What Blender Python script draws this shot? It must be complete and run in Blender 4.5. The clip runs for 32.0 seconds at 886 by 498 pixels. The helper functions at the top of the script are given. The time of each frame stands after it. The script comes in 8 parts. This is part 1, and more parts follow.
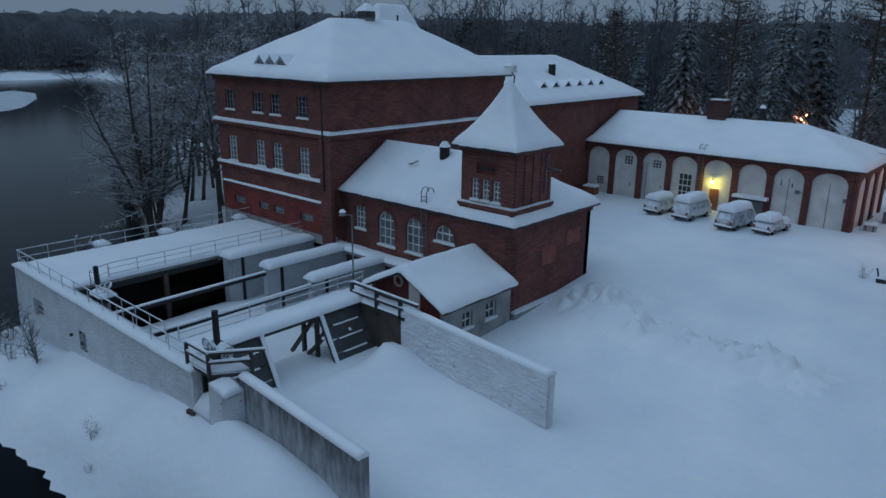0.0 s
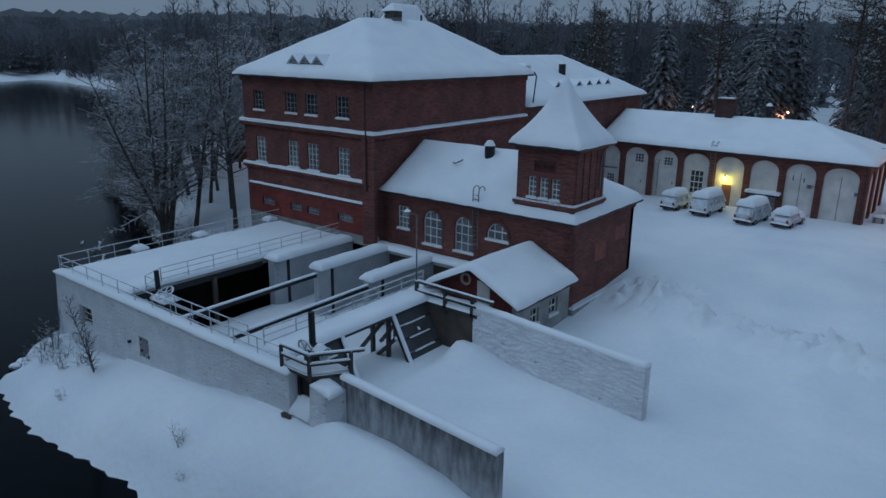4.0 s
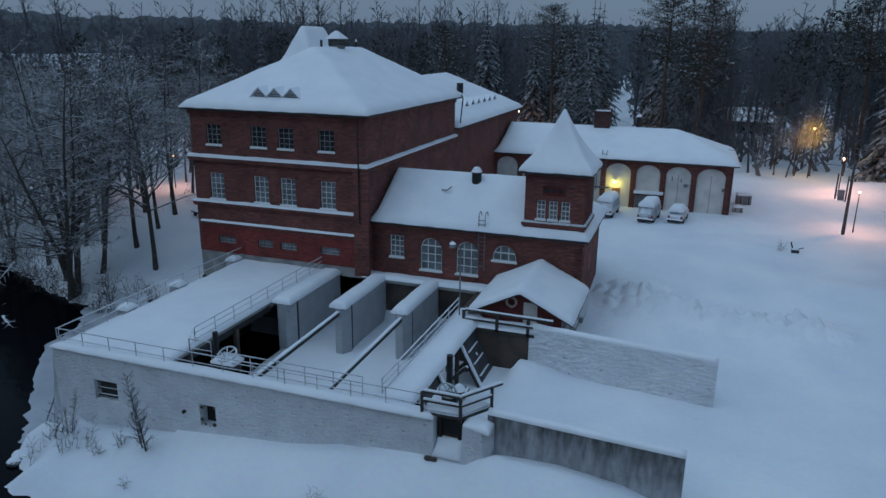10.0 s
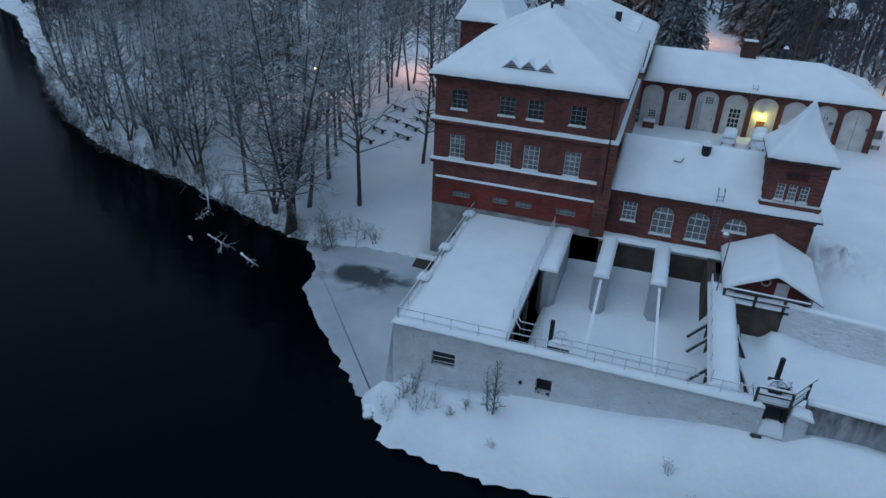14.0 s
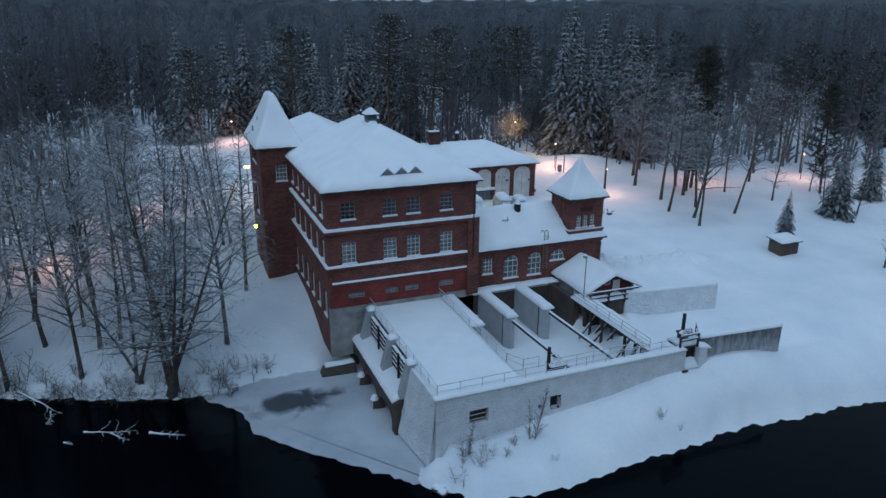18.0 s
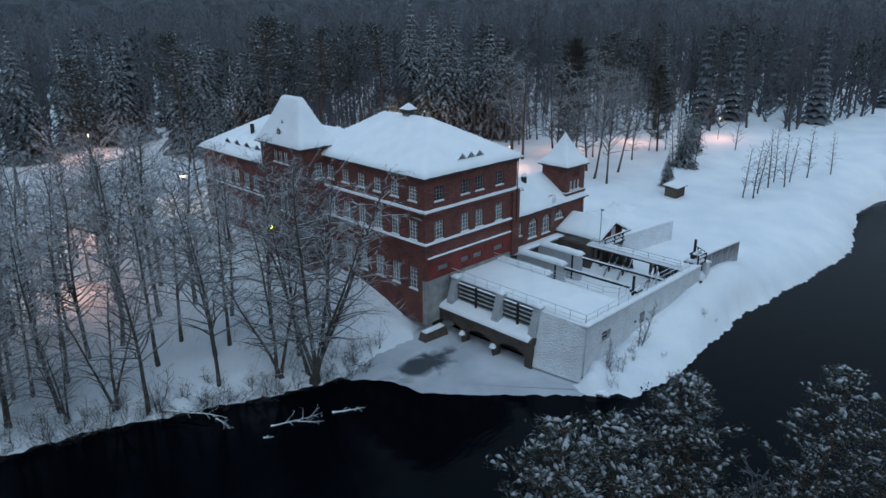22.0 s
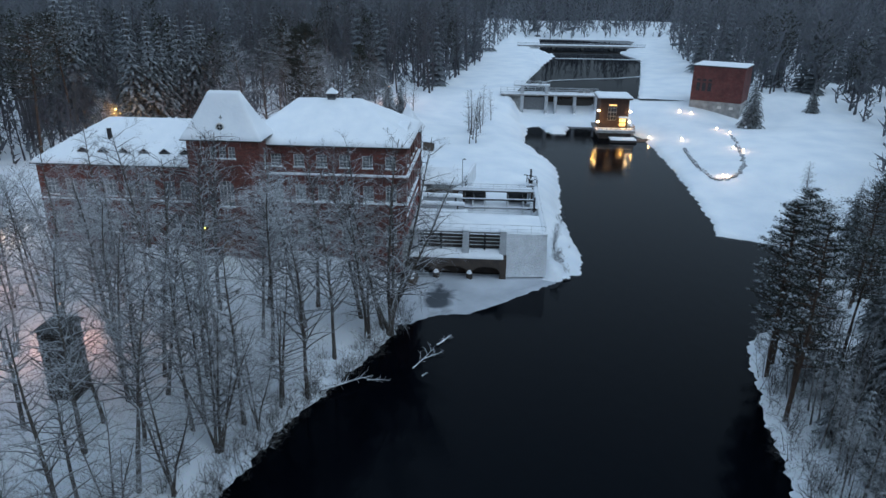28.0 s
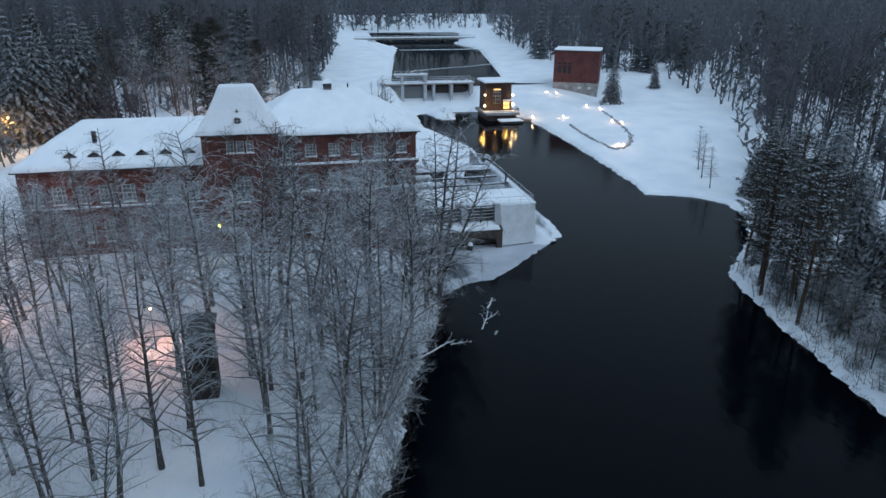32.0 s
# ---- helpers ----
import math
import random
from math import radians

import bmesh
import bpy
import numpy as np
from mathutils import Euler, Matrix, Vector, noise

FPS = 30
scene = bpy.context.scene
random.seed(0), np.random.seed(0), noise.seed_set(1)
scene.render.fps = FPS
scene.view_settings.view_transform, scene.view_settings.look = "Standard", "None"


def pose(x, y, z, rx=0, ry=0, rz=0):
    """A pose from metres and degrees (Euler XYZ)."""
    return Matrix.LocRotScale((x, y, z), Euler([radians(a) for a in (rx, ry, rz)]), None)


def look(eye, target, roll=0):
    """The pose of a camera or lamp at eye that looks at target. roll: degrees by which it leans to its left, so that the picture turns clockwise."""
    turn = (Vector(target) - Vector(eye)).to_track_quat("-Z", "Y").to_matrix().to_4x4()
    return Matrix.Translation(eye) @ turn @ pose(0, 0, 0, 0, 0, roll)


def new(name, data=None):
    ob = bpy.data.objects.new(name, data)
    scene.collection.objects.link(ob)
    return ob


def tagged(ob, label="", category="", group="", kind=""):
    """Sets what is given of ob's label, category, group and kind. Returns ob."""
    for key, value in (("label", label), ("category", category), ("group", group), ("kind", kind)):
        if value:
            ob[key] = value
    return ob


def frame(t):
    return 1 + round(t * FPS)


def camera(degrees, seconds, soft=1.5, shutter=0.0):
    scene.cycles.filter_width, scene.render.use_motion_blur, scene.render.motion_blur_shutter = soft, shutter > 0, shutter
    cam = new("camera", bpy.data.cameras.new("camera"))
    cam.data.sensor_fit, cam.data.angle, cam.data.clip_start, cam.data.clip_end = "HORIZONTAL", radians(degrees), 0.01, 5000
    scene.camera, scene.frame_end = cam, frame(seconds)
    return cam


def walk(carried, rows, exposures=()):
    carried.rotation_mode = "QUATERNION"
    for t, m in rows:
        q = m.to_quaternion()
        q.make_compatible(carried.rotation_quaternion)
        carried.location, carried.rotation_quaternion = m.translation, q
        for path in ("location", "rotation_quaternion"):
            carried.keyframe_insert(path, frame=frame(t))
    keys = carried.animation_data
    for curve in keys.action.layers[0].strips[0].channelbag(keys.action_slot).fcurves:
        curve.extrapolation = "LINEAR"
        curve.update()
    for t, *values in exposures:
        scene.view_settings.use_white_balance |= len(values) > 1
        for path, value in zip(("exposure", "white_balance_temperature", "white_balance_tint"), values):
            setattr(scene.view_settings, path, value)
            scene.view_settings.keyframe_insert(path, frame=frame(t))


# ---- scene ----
cam = camera(64.3, 32.0)
PATH = [
    (0, (39.23, -31.762, 15.426), (37.951, -30.331, 14.862), 0.8),
    (0.5, (38.771, -32.203, 15.333), (37.502, -30.762, 14.772), 0.8),
    (1, (38.256, -32.7, 15.286), (36.99, -31.257, 14.724), 0.9),
    (1.5, (37.767, -33.198, 15.304), (36.517, -31.742, 14.742), 0.9),
    (2, (37.249, -33.619, 15.217), (36.005, -32.156, 14.657), 0.9),
    (2.5, (36.681, -34.143, 15.24), (35.443, -32.676, 14.679), 0.8),
    (3, (36.021, -34.706, 15.251), (34.796, -33.228, 14.69), 0.8),
    (3.5, (35.345, -35.336, 15.241), (34.14, -33.841, 14.681), 0.8),
    (5.5, (31.991, -38.041, 15.31), (30.913, -36.454, 14.746), 0.7),
    (6, (31.05, -38.797, 15.277), (30.038, -37.167, 14.712), 0.7),
    (6.5, (30.063, -39.572, 15.23), (29.106, -37.908, 14.667), 0.7),
    (7, (29.101, -40.299, 15.221), (28.208, -38.6, 14.659), 0.7),
    (7.5, (28.007, -41.083, 15.176), (27.207, -39.337, 14.617), 0.7),
    (8, (26.827, -41.873, 15.135), (26.134, -40.082, 14.577), 0.7),
    (8.5, (25.573, -42.628, 15.07), (24.939, -40.814, 14.515), 0.7),
    (9, (24.255, -43.361, 15.165), (23.624, -41.546, 14.611), 0.7),
    (9.5, (22.81, -44.082, 16.028), (22.182, -42.267, 15.473), 0.7),
    (10, (21.392, -44.829, 17.448), (20.764, -43.014, 16.891), 0.7),
    (10.5, (19.976, -45.471, 18.859), (19.346, -43.656, 18.303), 0.7),
    (11, (18.604, -46.191, 20.32), (17.972, -44.377, 19.765), 0.6),
    (11.5, (17.031, -46.872, 21.701), (16.402, -45.056, 21.147), 0.8),
    (12, (15.094, -47.657, 22.908), (14.467, -45.839, 22.358), 0.9),
    (12.5, (12.469, -48.848, 23.956), (11.866, -47.046, 23.332), 1.2),
    (13, (10.011, -50.078, 25.206), (9.413, -48.302, 24.509), 1.0),
    (13.5, (6.609, -51.467, 26.168), (6.061, -49.755, 25.293), 2.1),
    (14, (3.046, -53.016, 27.19), (2.527, -51.338, 26.233), 2.8),
    (14.5, (-0.274, -54.062, 27.832), (-0.735, -52.374, 26.864), 2.8),
    (15, (-3.159, -55.411, 27.765), (-3.394, -53.671, 26.807), 1.9),
    (15.5, (-6.835, -56.667, 27.626), (-6.72, -54.913, 26.671), 1.4),
    (17.5, (-23.228, -59.396, 28.022), (-22.597, -57.644, 27.292), 0.7),
    (18, (-27.467, -59.552, 28.031), (-26.757, -57.798, 27.384), 0.5),
    (18.5, (-31.683, -59.166, 28.106), (-30.884, -57.451, 27.457), 0.4),
    (19, (-36.097, -58.499, 28.027), (-35.203, -56.831, 27.381), 0.3),
    (19.5, (-40.613, -57.679, 28.251), (-39.634, -56.059, 27.604), 0.2),
    (20, (-44.785, -56.537, 28.539), (-43.75, -54.954, 27.887), 0.0),
    (20.5, (-49.082, -55.452, 28.864), (-47.988, -53.912, 28.208), -0.1),
    (21, (-53.693, -53.935, 28.926), (-52.503, -52.468, 28.27), -0.1),
    (21.5, (-57.901, -52.218, 29.222), (-56.638, -50.815, 28.561), -0.2),
    (22, (-61.876, -50.122, 29.336), (-60.545, -48.784, 28.674), -0.2),
    (22.5, (-66.142, -47.754, 29.603), (-64.71, -46.529, 28.933), -0.1),
    (23, (-69.945, -44.935, 29.657), (-68.429, -43.819, 28.98), 0.2),
    (23.5, (-73.946, -42.396, 29.998), (-72.37, -41.37, 29.317), -0.0),
    (24, (-78.085, -39.667, 30.117), (-76.438, -38.759, 29.437), 0.0),
    (24.5, (-81.711, -35.876, 30.107), (-79.991, -35.117, 29.425), 0.6),
    (25, (-84.141, -32.09, 29.846), (-82.365, -31.47, 29.165), 0.6),
    (25.5, (-87.465, -29.414, 29.973), (-85.652, -28.907, 29.298), -0.1),
    (27.5, (-95.056, -13.791, 31.678), (-93.194, -13.653, 30.96), 1.2),
    (28, (-96.739, -9.955, 31.252), (-94.874, -9.833, 30.541), 0.7),
    (28.5, (-98.196, -5.83, 30.719), (-96.329, -5.933, 30.009), 1.2),
    (29, (-99.478, -1.115, 30.622), (-97.622, -1.352, 29.914), 1.1),
    (29.5, (-100.592, 3.956, 30.706), (-98.755, 3.612, 29.995), 1.4),
    (30, (-100.931, 8.471, 30.785), (-99.102, 8.086, 30.073), 1.1),
    (30.5, (-101.031, 11.925, 30.629), (-99.203, 11.536, 29.917), 1.0),
    (31, (-100.919, 14.057, 30.667), (-99.092, 13.667, 29.953), 0.5),
    (31.5, (-100.948, 15.389, 30.447), (-99.125, 14.982, 29.733), 0.5),
    (32, (-100.875, 16.117, 30.487), (-99.055, 15.701, 29.77), 0.4),
]
EXPOSURES = [(0, 0.58, 5950, 7), (9, 0.60, 5950, 7), (13, 0.92, 5980, 7), (15.5, 0.98, 5950, 7), (19, 1.00, 6050, 6), (21.5, 1.22, 6350, 6), (25, 1.40, 6500, 7), (32, 1.41, 6520, 8)]
walk(cam, [(t, look(eye, target, roll)) for t, eye, target, roll in PATH], EXPOSURES)

# ---- world and light ----
world = bpy.data.worlds.new("dusk_sky")
scene.world = world
world.use_nodes = True
wn, wl = world.node_tree.nodes, world.node_tree.links
wn.clear()
sky = wn.new("ShaderNodeTexSky")
sky.sky_type = "NISHITA"
sky.sun_disc = False
sky.sun_elevation, sky.sun_rotation = radians(6), radians(221)
sky.air_density, sky.dust_density, sky.ozone_density = 1.5, 2.0, 4.0
# an overcast dusk: brighter overhead than at the horizon
where, parts_of, climb = wn.new("ShaderNodeTexCoord"), wn.new("ShaderNodeSeparateXYZ"), wn.new("ShaderNodeMapRange")
wl.new(where.outputs["Generated"], parts_of.inputs["Vector"])
wl.new(parts_of.outputs["Z"], climb.inputs["Value"])
climb.inputs["From Min"].default_value, climb.inputs["From Max"].default_value = 0.0, 1.0
cloud = wn.new("ShaderNodeMix")
cloud.data_type = "RGBA"
cloud.inputs["A"].default_value, cloud.inputs["B"].default_value = (1.15, 1.55, 2.1, 1), (2.75, 3.7, 4.85, 1)
wl.new(climb.outputs["Result"], cloud.inputs["Factor"])
overcast = wn.new("ShaderNodeMix")
overcast.data_type = "RGBA"
overcast.inputs["Factor"].default_value = 0.9
back = wn.new("ShaderNodeBackground")
back.inputs["Strength"].default_value = 0.081
wout = wn.new("ShaderNodeOutputWorld")
wl.new(sky.outputs["Color"], overcast.inputs["A"])
wl.new(cloud.outputs["Result"], overcast.inputs["B"])
wl.new(overcast.outputs["Result"], back.inputs["Color"])
wl.new(back.outputs["Background"], wout.inputs["Surface"])

sun = new("sun", bpy.data.lights.new("sun", "SUN"))
sun.data.energy, sun.data.angle, sun.data.color = 0.27, radians(60), (0.74, 0.87, 1.0)
sun.matrix_world = look((-25, -29, 48), (0, 0, 0))


def point_lamp(name, at, watts, color, radius=0.12):
    ob = new(name, bpy.data.lights.new(name, "POINT"))
    ob.data.energy, ob.data.color, ob.data.shadow_soft_size = watts, color, radius
    ob.location = at
    return ob


# ---- materials ----
def material(name, base, rough=0.8, metal=0.0, vary=None, scale=3.0, fine=40.0, amount=0.35, bump=0.15, bump_scale=60.0, emit=None, power=0.0):
    """A two-scale noise material: base to vary by broad noise, speckled by fine noise, with bump."""
    m = bpy.data.materials.new(name)
    m.use_nodes = True
    n, l = m.node_tree.nodes, m.node_tree.links
    p = n["Principled BSDF"]
    p.inputs["Roughness"].default_value, p.inputs["Metallic"].default_value = rough, metal
    co = n.new("ShaderNodeTexCoord")
    big, small = n.new("ShaderNodeTexNoise"), n.new("ShaderNodeTexNoise")
    big.inputs["Scale"].default_value, small.inputs["Scale"].default_value = scale, fine
    big.inputs["Detail"].default_value = 5
    geo = n.new("ShaderNodeNewGeometry")
    l.new(geo.outputs["Position"], big.inputs["Vector"])
    l.new(geo.outputs["Position"], small.inputs["Vector"])
    mix = n.new("ShaderNodeMix")
    mix.data_type = "RGBA"
    v = vary or tuple(c * 0.7 for c in base)
    mix.inputs["A"].default_value, mix.inputs["B"].default_value = (*base, 1), (*v, 1)
    ramp = n.new("ShaderNodeMapRange")
    ramp.inputs["From Min"].default_value, ramp.inputs["From Max"].default_value = 0.35, 0.68
    l.new(big.outputs["Fac"], ramp.inputs["Value"])
    l.new(ramp.outputs["Result"], mix.inputs["Factor"])
    speck = n.new("ShaderNodeMix")
    speck.data_type, speck.blend_type = "RGBA", "MULTIPLY"
    speck.inputs["Factor"].default_value = amount
    l.new(mix.outputs["Result"], speck.inputs["A"])
    l.new(small.outputs["Color"], speck.inputs["B"])
    gain = n.new("ShaderNodeMix")
    gain.data_type, gain.blend_type = "RGBA", "MULTIPLY"
    gain.inputs["Factor"].default_value = 1
    g = 1 / (1 - amount * 0.5)
    gain.inputs["B"].default_value = (g, g, g, 1)
    l.new(speck.outputs["Result"], gain.inputs["A"])
    l.new(gain.outputs["Result"], p.inputs["Base Color"])
    if bump:
        b, bn = n.new("ShaderNodeBump"), n.new("ShaderNodeTexNoise")
        bn.inputs["Scale"].default_value = bump_scale
        bn.inputs["Detail"].default_value = 4
        l.new(geo.outputs["Position"], bn.inputs["Vector"])
        l.new(bn.outputs["Fac"], b.inputs["Height"])
        b.inputs["Strength"].default_value, b.inputs["Distance"].default_value = bump, 0.05
        l.new(b.outputs["Normal"], p.inputs["Normal"])
    if emit:
        p.inputs["Emission Color"].default_value, p.inputs["Emission Strength"].default_value = (*emit, 1), power
    return m


def plain_nodes(m):
    return m.node_tree.nodes, m.node_tree.links, m.node_tree.nodes["Principled BSDF"]


def colour_chain(m):
    """The socket that feeds the base colour, for further mixing."""
    n, l, p = plain_nodes(m)
    return n, l, p, p.inputs["Base Color"].links[0].from_socket


def upward_snow(m, start=0.25, end=0.6, white=(0.78, 0.82, 0.88), patch=3.0, hold=0.35):
    """Lay snow or hoar on the faces that look up, in patches."""
    n, l, p, old = colour_chain(m)
    geo, sep = n.new("ShaderNodeNewGeometry"), n.new("ShaderNodeSeparateXYZ")
    l.new(geo.outputs["Normal"], sep.inputs["Vector"])
    noi = n.new("ShaderNodeTexNoise")
    noi.inputs["Scale"].default_value = patch
    l.new(geo.outputs["Position"], noi.inputs["Vector"])
    add = n.new("ShaderNodeMath")
    add.operation = "MULTIPLY_ADD"
    add.inputs[1].default_value = hold
    l.new(noi.outputs["Fac"], add.inputs[0])
    l.new(sep.outputs["Z"], add.inputs[2])
    rng = n.new("ShaderNodeMapRange")
    rng.inputs["From Min"].default_value, rng.inputs["From Max"].default_value = start + hold * 0.5, end + hold * 0.5
    l.new(add.outputs["Value"], rng.inputs["Value"])
    mix = n.new("ShaderNodeMix")
    mix.data_type = "RGBA"
    mix.inputs["B"].default_value = (*white, 1)
    l.new(rng.outputs["Result"], mix.inputs["Factor"])
    l.new(old, mix.inputs["A"])
    l.new(mix.outputs["Result"], p.inputs["Base Color"])
    return m


def brick_material(name, one, two, mortar):
    """Brickwork at true size on upright walls along x or y."""
    m = material(name, one, 0.85, bump=0)
    n, l, p, _ = colour_chain(m)
    geo, sp, sn = n.new("ShaderNodeNewGeometry"), n.new("ShaderNodeSeparateXYZ"), n.new("ShaderNodeSeparateXYZ")
    l.new(geo.outputs["Position"], sp.inputs["Vector"])
    l.new(geo.outputs["Normal"], sn.inputs["Vector"])
    ab = n.new("ShaderNodeMath"); ab.operation = "ABSOLUTE"
    l.new(sn.outputs["X"], ab.inputs[0])
    gt = n.new("ShaderNodeMath"); gt.operation = "GREATER_THAN"; gt.inputs[1].default_value = 0.7
    l.new(ab.outputs[0], gt.inputs[0])
    pick = n.new("ShaderNodeMix")
    l.new(gt.outputs[0], pick.inputs["Factor"])
    l.new(sp.outputs["X"], pick.inputs["A"])
    l.new(sp.outputs["Y"], pick.inputs["B"])
    com = n.new("ShaderNodeCombineXYZ")
    l.new(pick.outputs["Result"], com.inputs["X"])
    l.new(sp.outputs["Z"], com.inputs["Y"])
    br = n.new("ShaderNodeTexBrick")
    br.inputs["Scale"].default_value = 1.0
    br.inputs["Brick Width"].default_value, br.inputs["Row Height"].default_value = 0.28, 0.085
    br.inputs["Mortar Size"].default_value, br.inputs["Bias"].default_value = 0.011, 0.0
    br.inputs["Color1"].default_value, br.inputs["Color2"].default_value, br.inputs["Mortar"].default_value = (*one, 1), (*two, 1), (*mortar, 1)
    l.new(com.outputs["Vector"], br.inputs["Vector"])
    # Soot and damp streaks, and courses of slightly different firing
    noi = n.new("ShaderNodeTexNoise"); noi.inputs["Scale"].default_value = 0.55; noi.inputs["Detail"].default_value = 6
    l.new(geo.outputs["Position"], noi.inputs["Vector"])
    mp = n.new("ShaderNodeMapping"); mp.inputs["Scale"].default_value = (1.1, 1.1, 11.0)
    l.new(geo.outputs["Position"], mp.inputs["Vector"])
    rows = n.new("ShaderNodeTexNoise"); rows.inputs["Scale"].default_value = 1.0; rows.inputs["Detail"].default_value = 3
    l.new(mp.outputs["Vector"], rows.inputs["Vector"])
    m1 = n.new("ShaderNodeMapRange"); m1.inputs["From Min"].default_value, m1.inputs["From Max"].default_value = 0.3, 0.7; m1.inputs["To Min"].default_value, m1.inputs["To Max"].default_value = 0.66, 1.25
    l.new(noi.outputs["Fac"], m1.inputs["Value"])
    m2 = n.new("ShaderNodeMapRange"); m2.inputs["From Min"].default_value, m2.inputs["From Max"].default_value = 0.3, 0.7; m2.inputs["To Min"].default_value, m2.inputs["To Max"].default_value = 0.68, 1.3
    l.new(rows.outputs["Fac"], m2.inputs["Value"])
    mul = n.new("ShaderNodeMath"); mul.operation = "MULTIPLY"
    l.new(m1.outputs[0], mul.inputs[0]); l.new(m2.outputs[0], mul.inputs[1])
    vm = n.new("ShaderNodeVectorMath"); vm.operation = "SCALE"
    l.new(br.outputs["Color"], vm.inputs[0]); l.new(mul.outputs[0], vm.inputs["Scale"])
    l.new(vm.outputs["Vector"], p.inputs["Base Color"])
    bp = n.new("ShaderNodeBump"); bp.inputs["Strength"].default_value, bp.inputs["Distance"].default_value = 0.5, 0.012
    l.new(br.outputs["Fac"], bp.inputs["Height"]); bp.invert = True
    l.new(bp.outputs["Normal"], p.inputs["Normal"])
    return m


M_SNOW = material("snow", (0.80, 0.83, 0.87), 0.7, vary=(0.73, 0.77, 0.83), scale=0.5, fine=14, amount=0.10, bump=0.55, bump_scale=2.6)
M_GROUND = material("snow_ground", (0.80, 0.83, 0.87), 0.75, vary=(0.68, 0.73, 0.80), scale=0.16, fine=3.5, amount=0.12, bump=1.0, bump_scale=2.2)
M_BRICK = brick_material("red_brick", (0.180, 0.038, 0.028), (0.066, 0.016, 0.014), (0.18, 0.105, 0.088))
M_BRICK_PLINTH = brick_material("plinth_brick", (0.235, 0.026, 0.020), (0.125, 0.016, 0.014), (0.15, 0.055, 0.045))
M_BRICK_GARAGE = brick_material("garage_brick", (0.16, 0.040, 0.030), (0.065, 0.018, 0.017), (0.14, 0.075, 0.06))
M_PLASTER = material("white_plaster", (0.66, 0.64, 0.62), 0.85, vary=(0.52, 0.50, 0.48), scale=0.9, fine=20, amount=0.15)
M_WHITE = material("white_paint", (0.72, 0.72, 0.70), 0.5, vary=(0.6, 0.6, 0.58), bump=0.05)
M_OLDFRAME = material("weathered_frame_paint", (0.36, 0.36, 0.355), 0.6, vary=(0.26, 0.26, 0.255), bump=0.05)
M_CONCRETE = material("concrete", (0.36, 0.36, 0.35), 0.9, vary=(0.20, 0.20, 0.20), scale=0.8, fine=12, amount=0.3, bump=0.5, bump_scale=9)
# dark brown concrete for chamber walls, apron, arches, dam body and quay
M_DARK_CONCRETE = material("dark_brown_concrete", (0.085, 0.063, 0.050), 0.8, vary=(0.042, 0.034, 0.03), scale=0.9, fine=12, amount=0.3, bump=0.5, bump_scale=9)


def frosted(name, white, stone):
    """Rough masonry plastered with windblown snow: torn horizontal ridges, stone showing in specks."""
    m = material(name, white, 0.85, vary=tuple(c * 0.86 for c in white), scale=0.9, fine=7, amount=0.2, bump=0)
    n, l, p, old = colour_chain(m)
    geo, mp, noi = n.new("ShaderNodeNewGeometry"), n.new("ShaderNodeMapping"), n.new("ShaderNodeTexNoise")
    mp.inputs["Scale"].default_value = (2.2, 2.2, 4.6)
    noi.inputs["Scale"].default_value, noi.inputs["Detail"].default_value, noi.inputs["Roughness"].default_value = 1.2, 7, 0.68
    l.new(geo.outputs["Position"], mp.inputs["Vector"]); l.new(mp.outputs["Vector"], noi.inputs["Vector"])
    rng = n.new("ShaderNodeMapRange")
    rng.inputs["From Min"].default_value, rng.inputs["From Max"].default_value = 0.40, 0.27
    l.new(noi.outputs["Fac"], rng.inputs["Value"])
    mix = n.new("ShaderNodeMix"); mix.data_type = "RGBA"
    mix.inputs["B"].default_value = (*stone, 1)
    l.new(rng.outputs["Result"], mix.inputs["Factor"]); l.new(old, mix.inputs["A"])
    l.new(mix.outputs["Result"], p.inputs["Base Color"])
    bp = n.new("ShaderNodeBump"); bp.inputs["Strength"].default_value, bp.inputs["Distance"].default_value = 1.0, 0.18
    l.new(noi.outputs["Fac"], bp.inputs["Height"]); l.new(bp.outputs["Normal"], p.inputs["Normal"])
    return m


M_FROST = frosted("frosted_masonry", (0.78, 0.81, 0.85), (0.25, 0.25, 0.26))
M_PIER = frosted("frosted_concrete", (0.46, 0.48, 0.51), (0.13, 0.125, 0.12))
M_DARK = material("black_metal", (0.03, 0.03, 0.032), 0.5, metal=0.4, bump=0.05)
M_STEEL = material("grey_steel", (0.22, 0.23, 0.24), 0.5, metal=0.6, bump=0.05)
M_VENT = material("grey_painted_vent", (0.42, 0.44, 0.46), 0.7, vary=(0.3, 0.31, 0.33), bump=0.05)
M_RAIL = upward_snow(material("galvanised_rail", (0.34, 0.36, 0.38), 0.55, metal=0.3, vary=(0.5, 0.53, 0.56), bump=0.05), -0.1, 0.4)
M_DARKWOOD = upward_snow(material("tarred_wood", (0.035, 0.032, 0.03), 0.8, vary=(0.06, 0.055, 0.05), scale=4), 0.45, 0.75)
M_REDWOOD = material("red_ochre_boards", (0.13, 0.025, 0.022), 0.85, vary=(0.09, 0.02, 0.018), scale=2)
M_DOORWOOD = material("varnished_door", (0.22, 0.085, 0.035), 0.6, vary=(0.16, 0.06, 0.03))
M_ROOF = material("dark_roof_sheet", (0.05, 0.05, 0.052), 0.5, metal=0.3, bump=0.05)
M_BARK = upward_snow(material("bark", (0.055, 0.045, 0.038), 0.95, vary=(0.11, 0.10, 0.09), scale=5, fine=30, amount=0.4), 0.55, 0.95, patch=2)
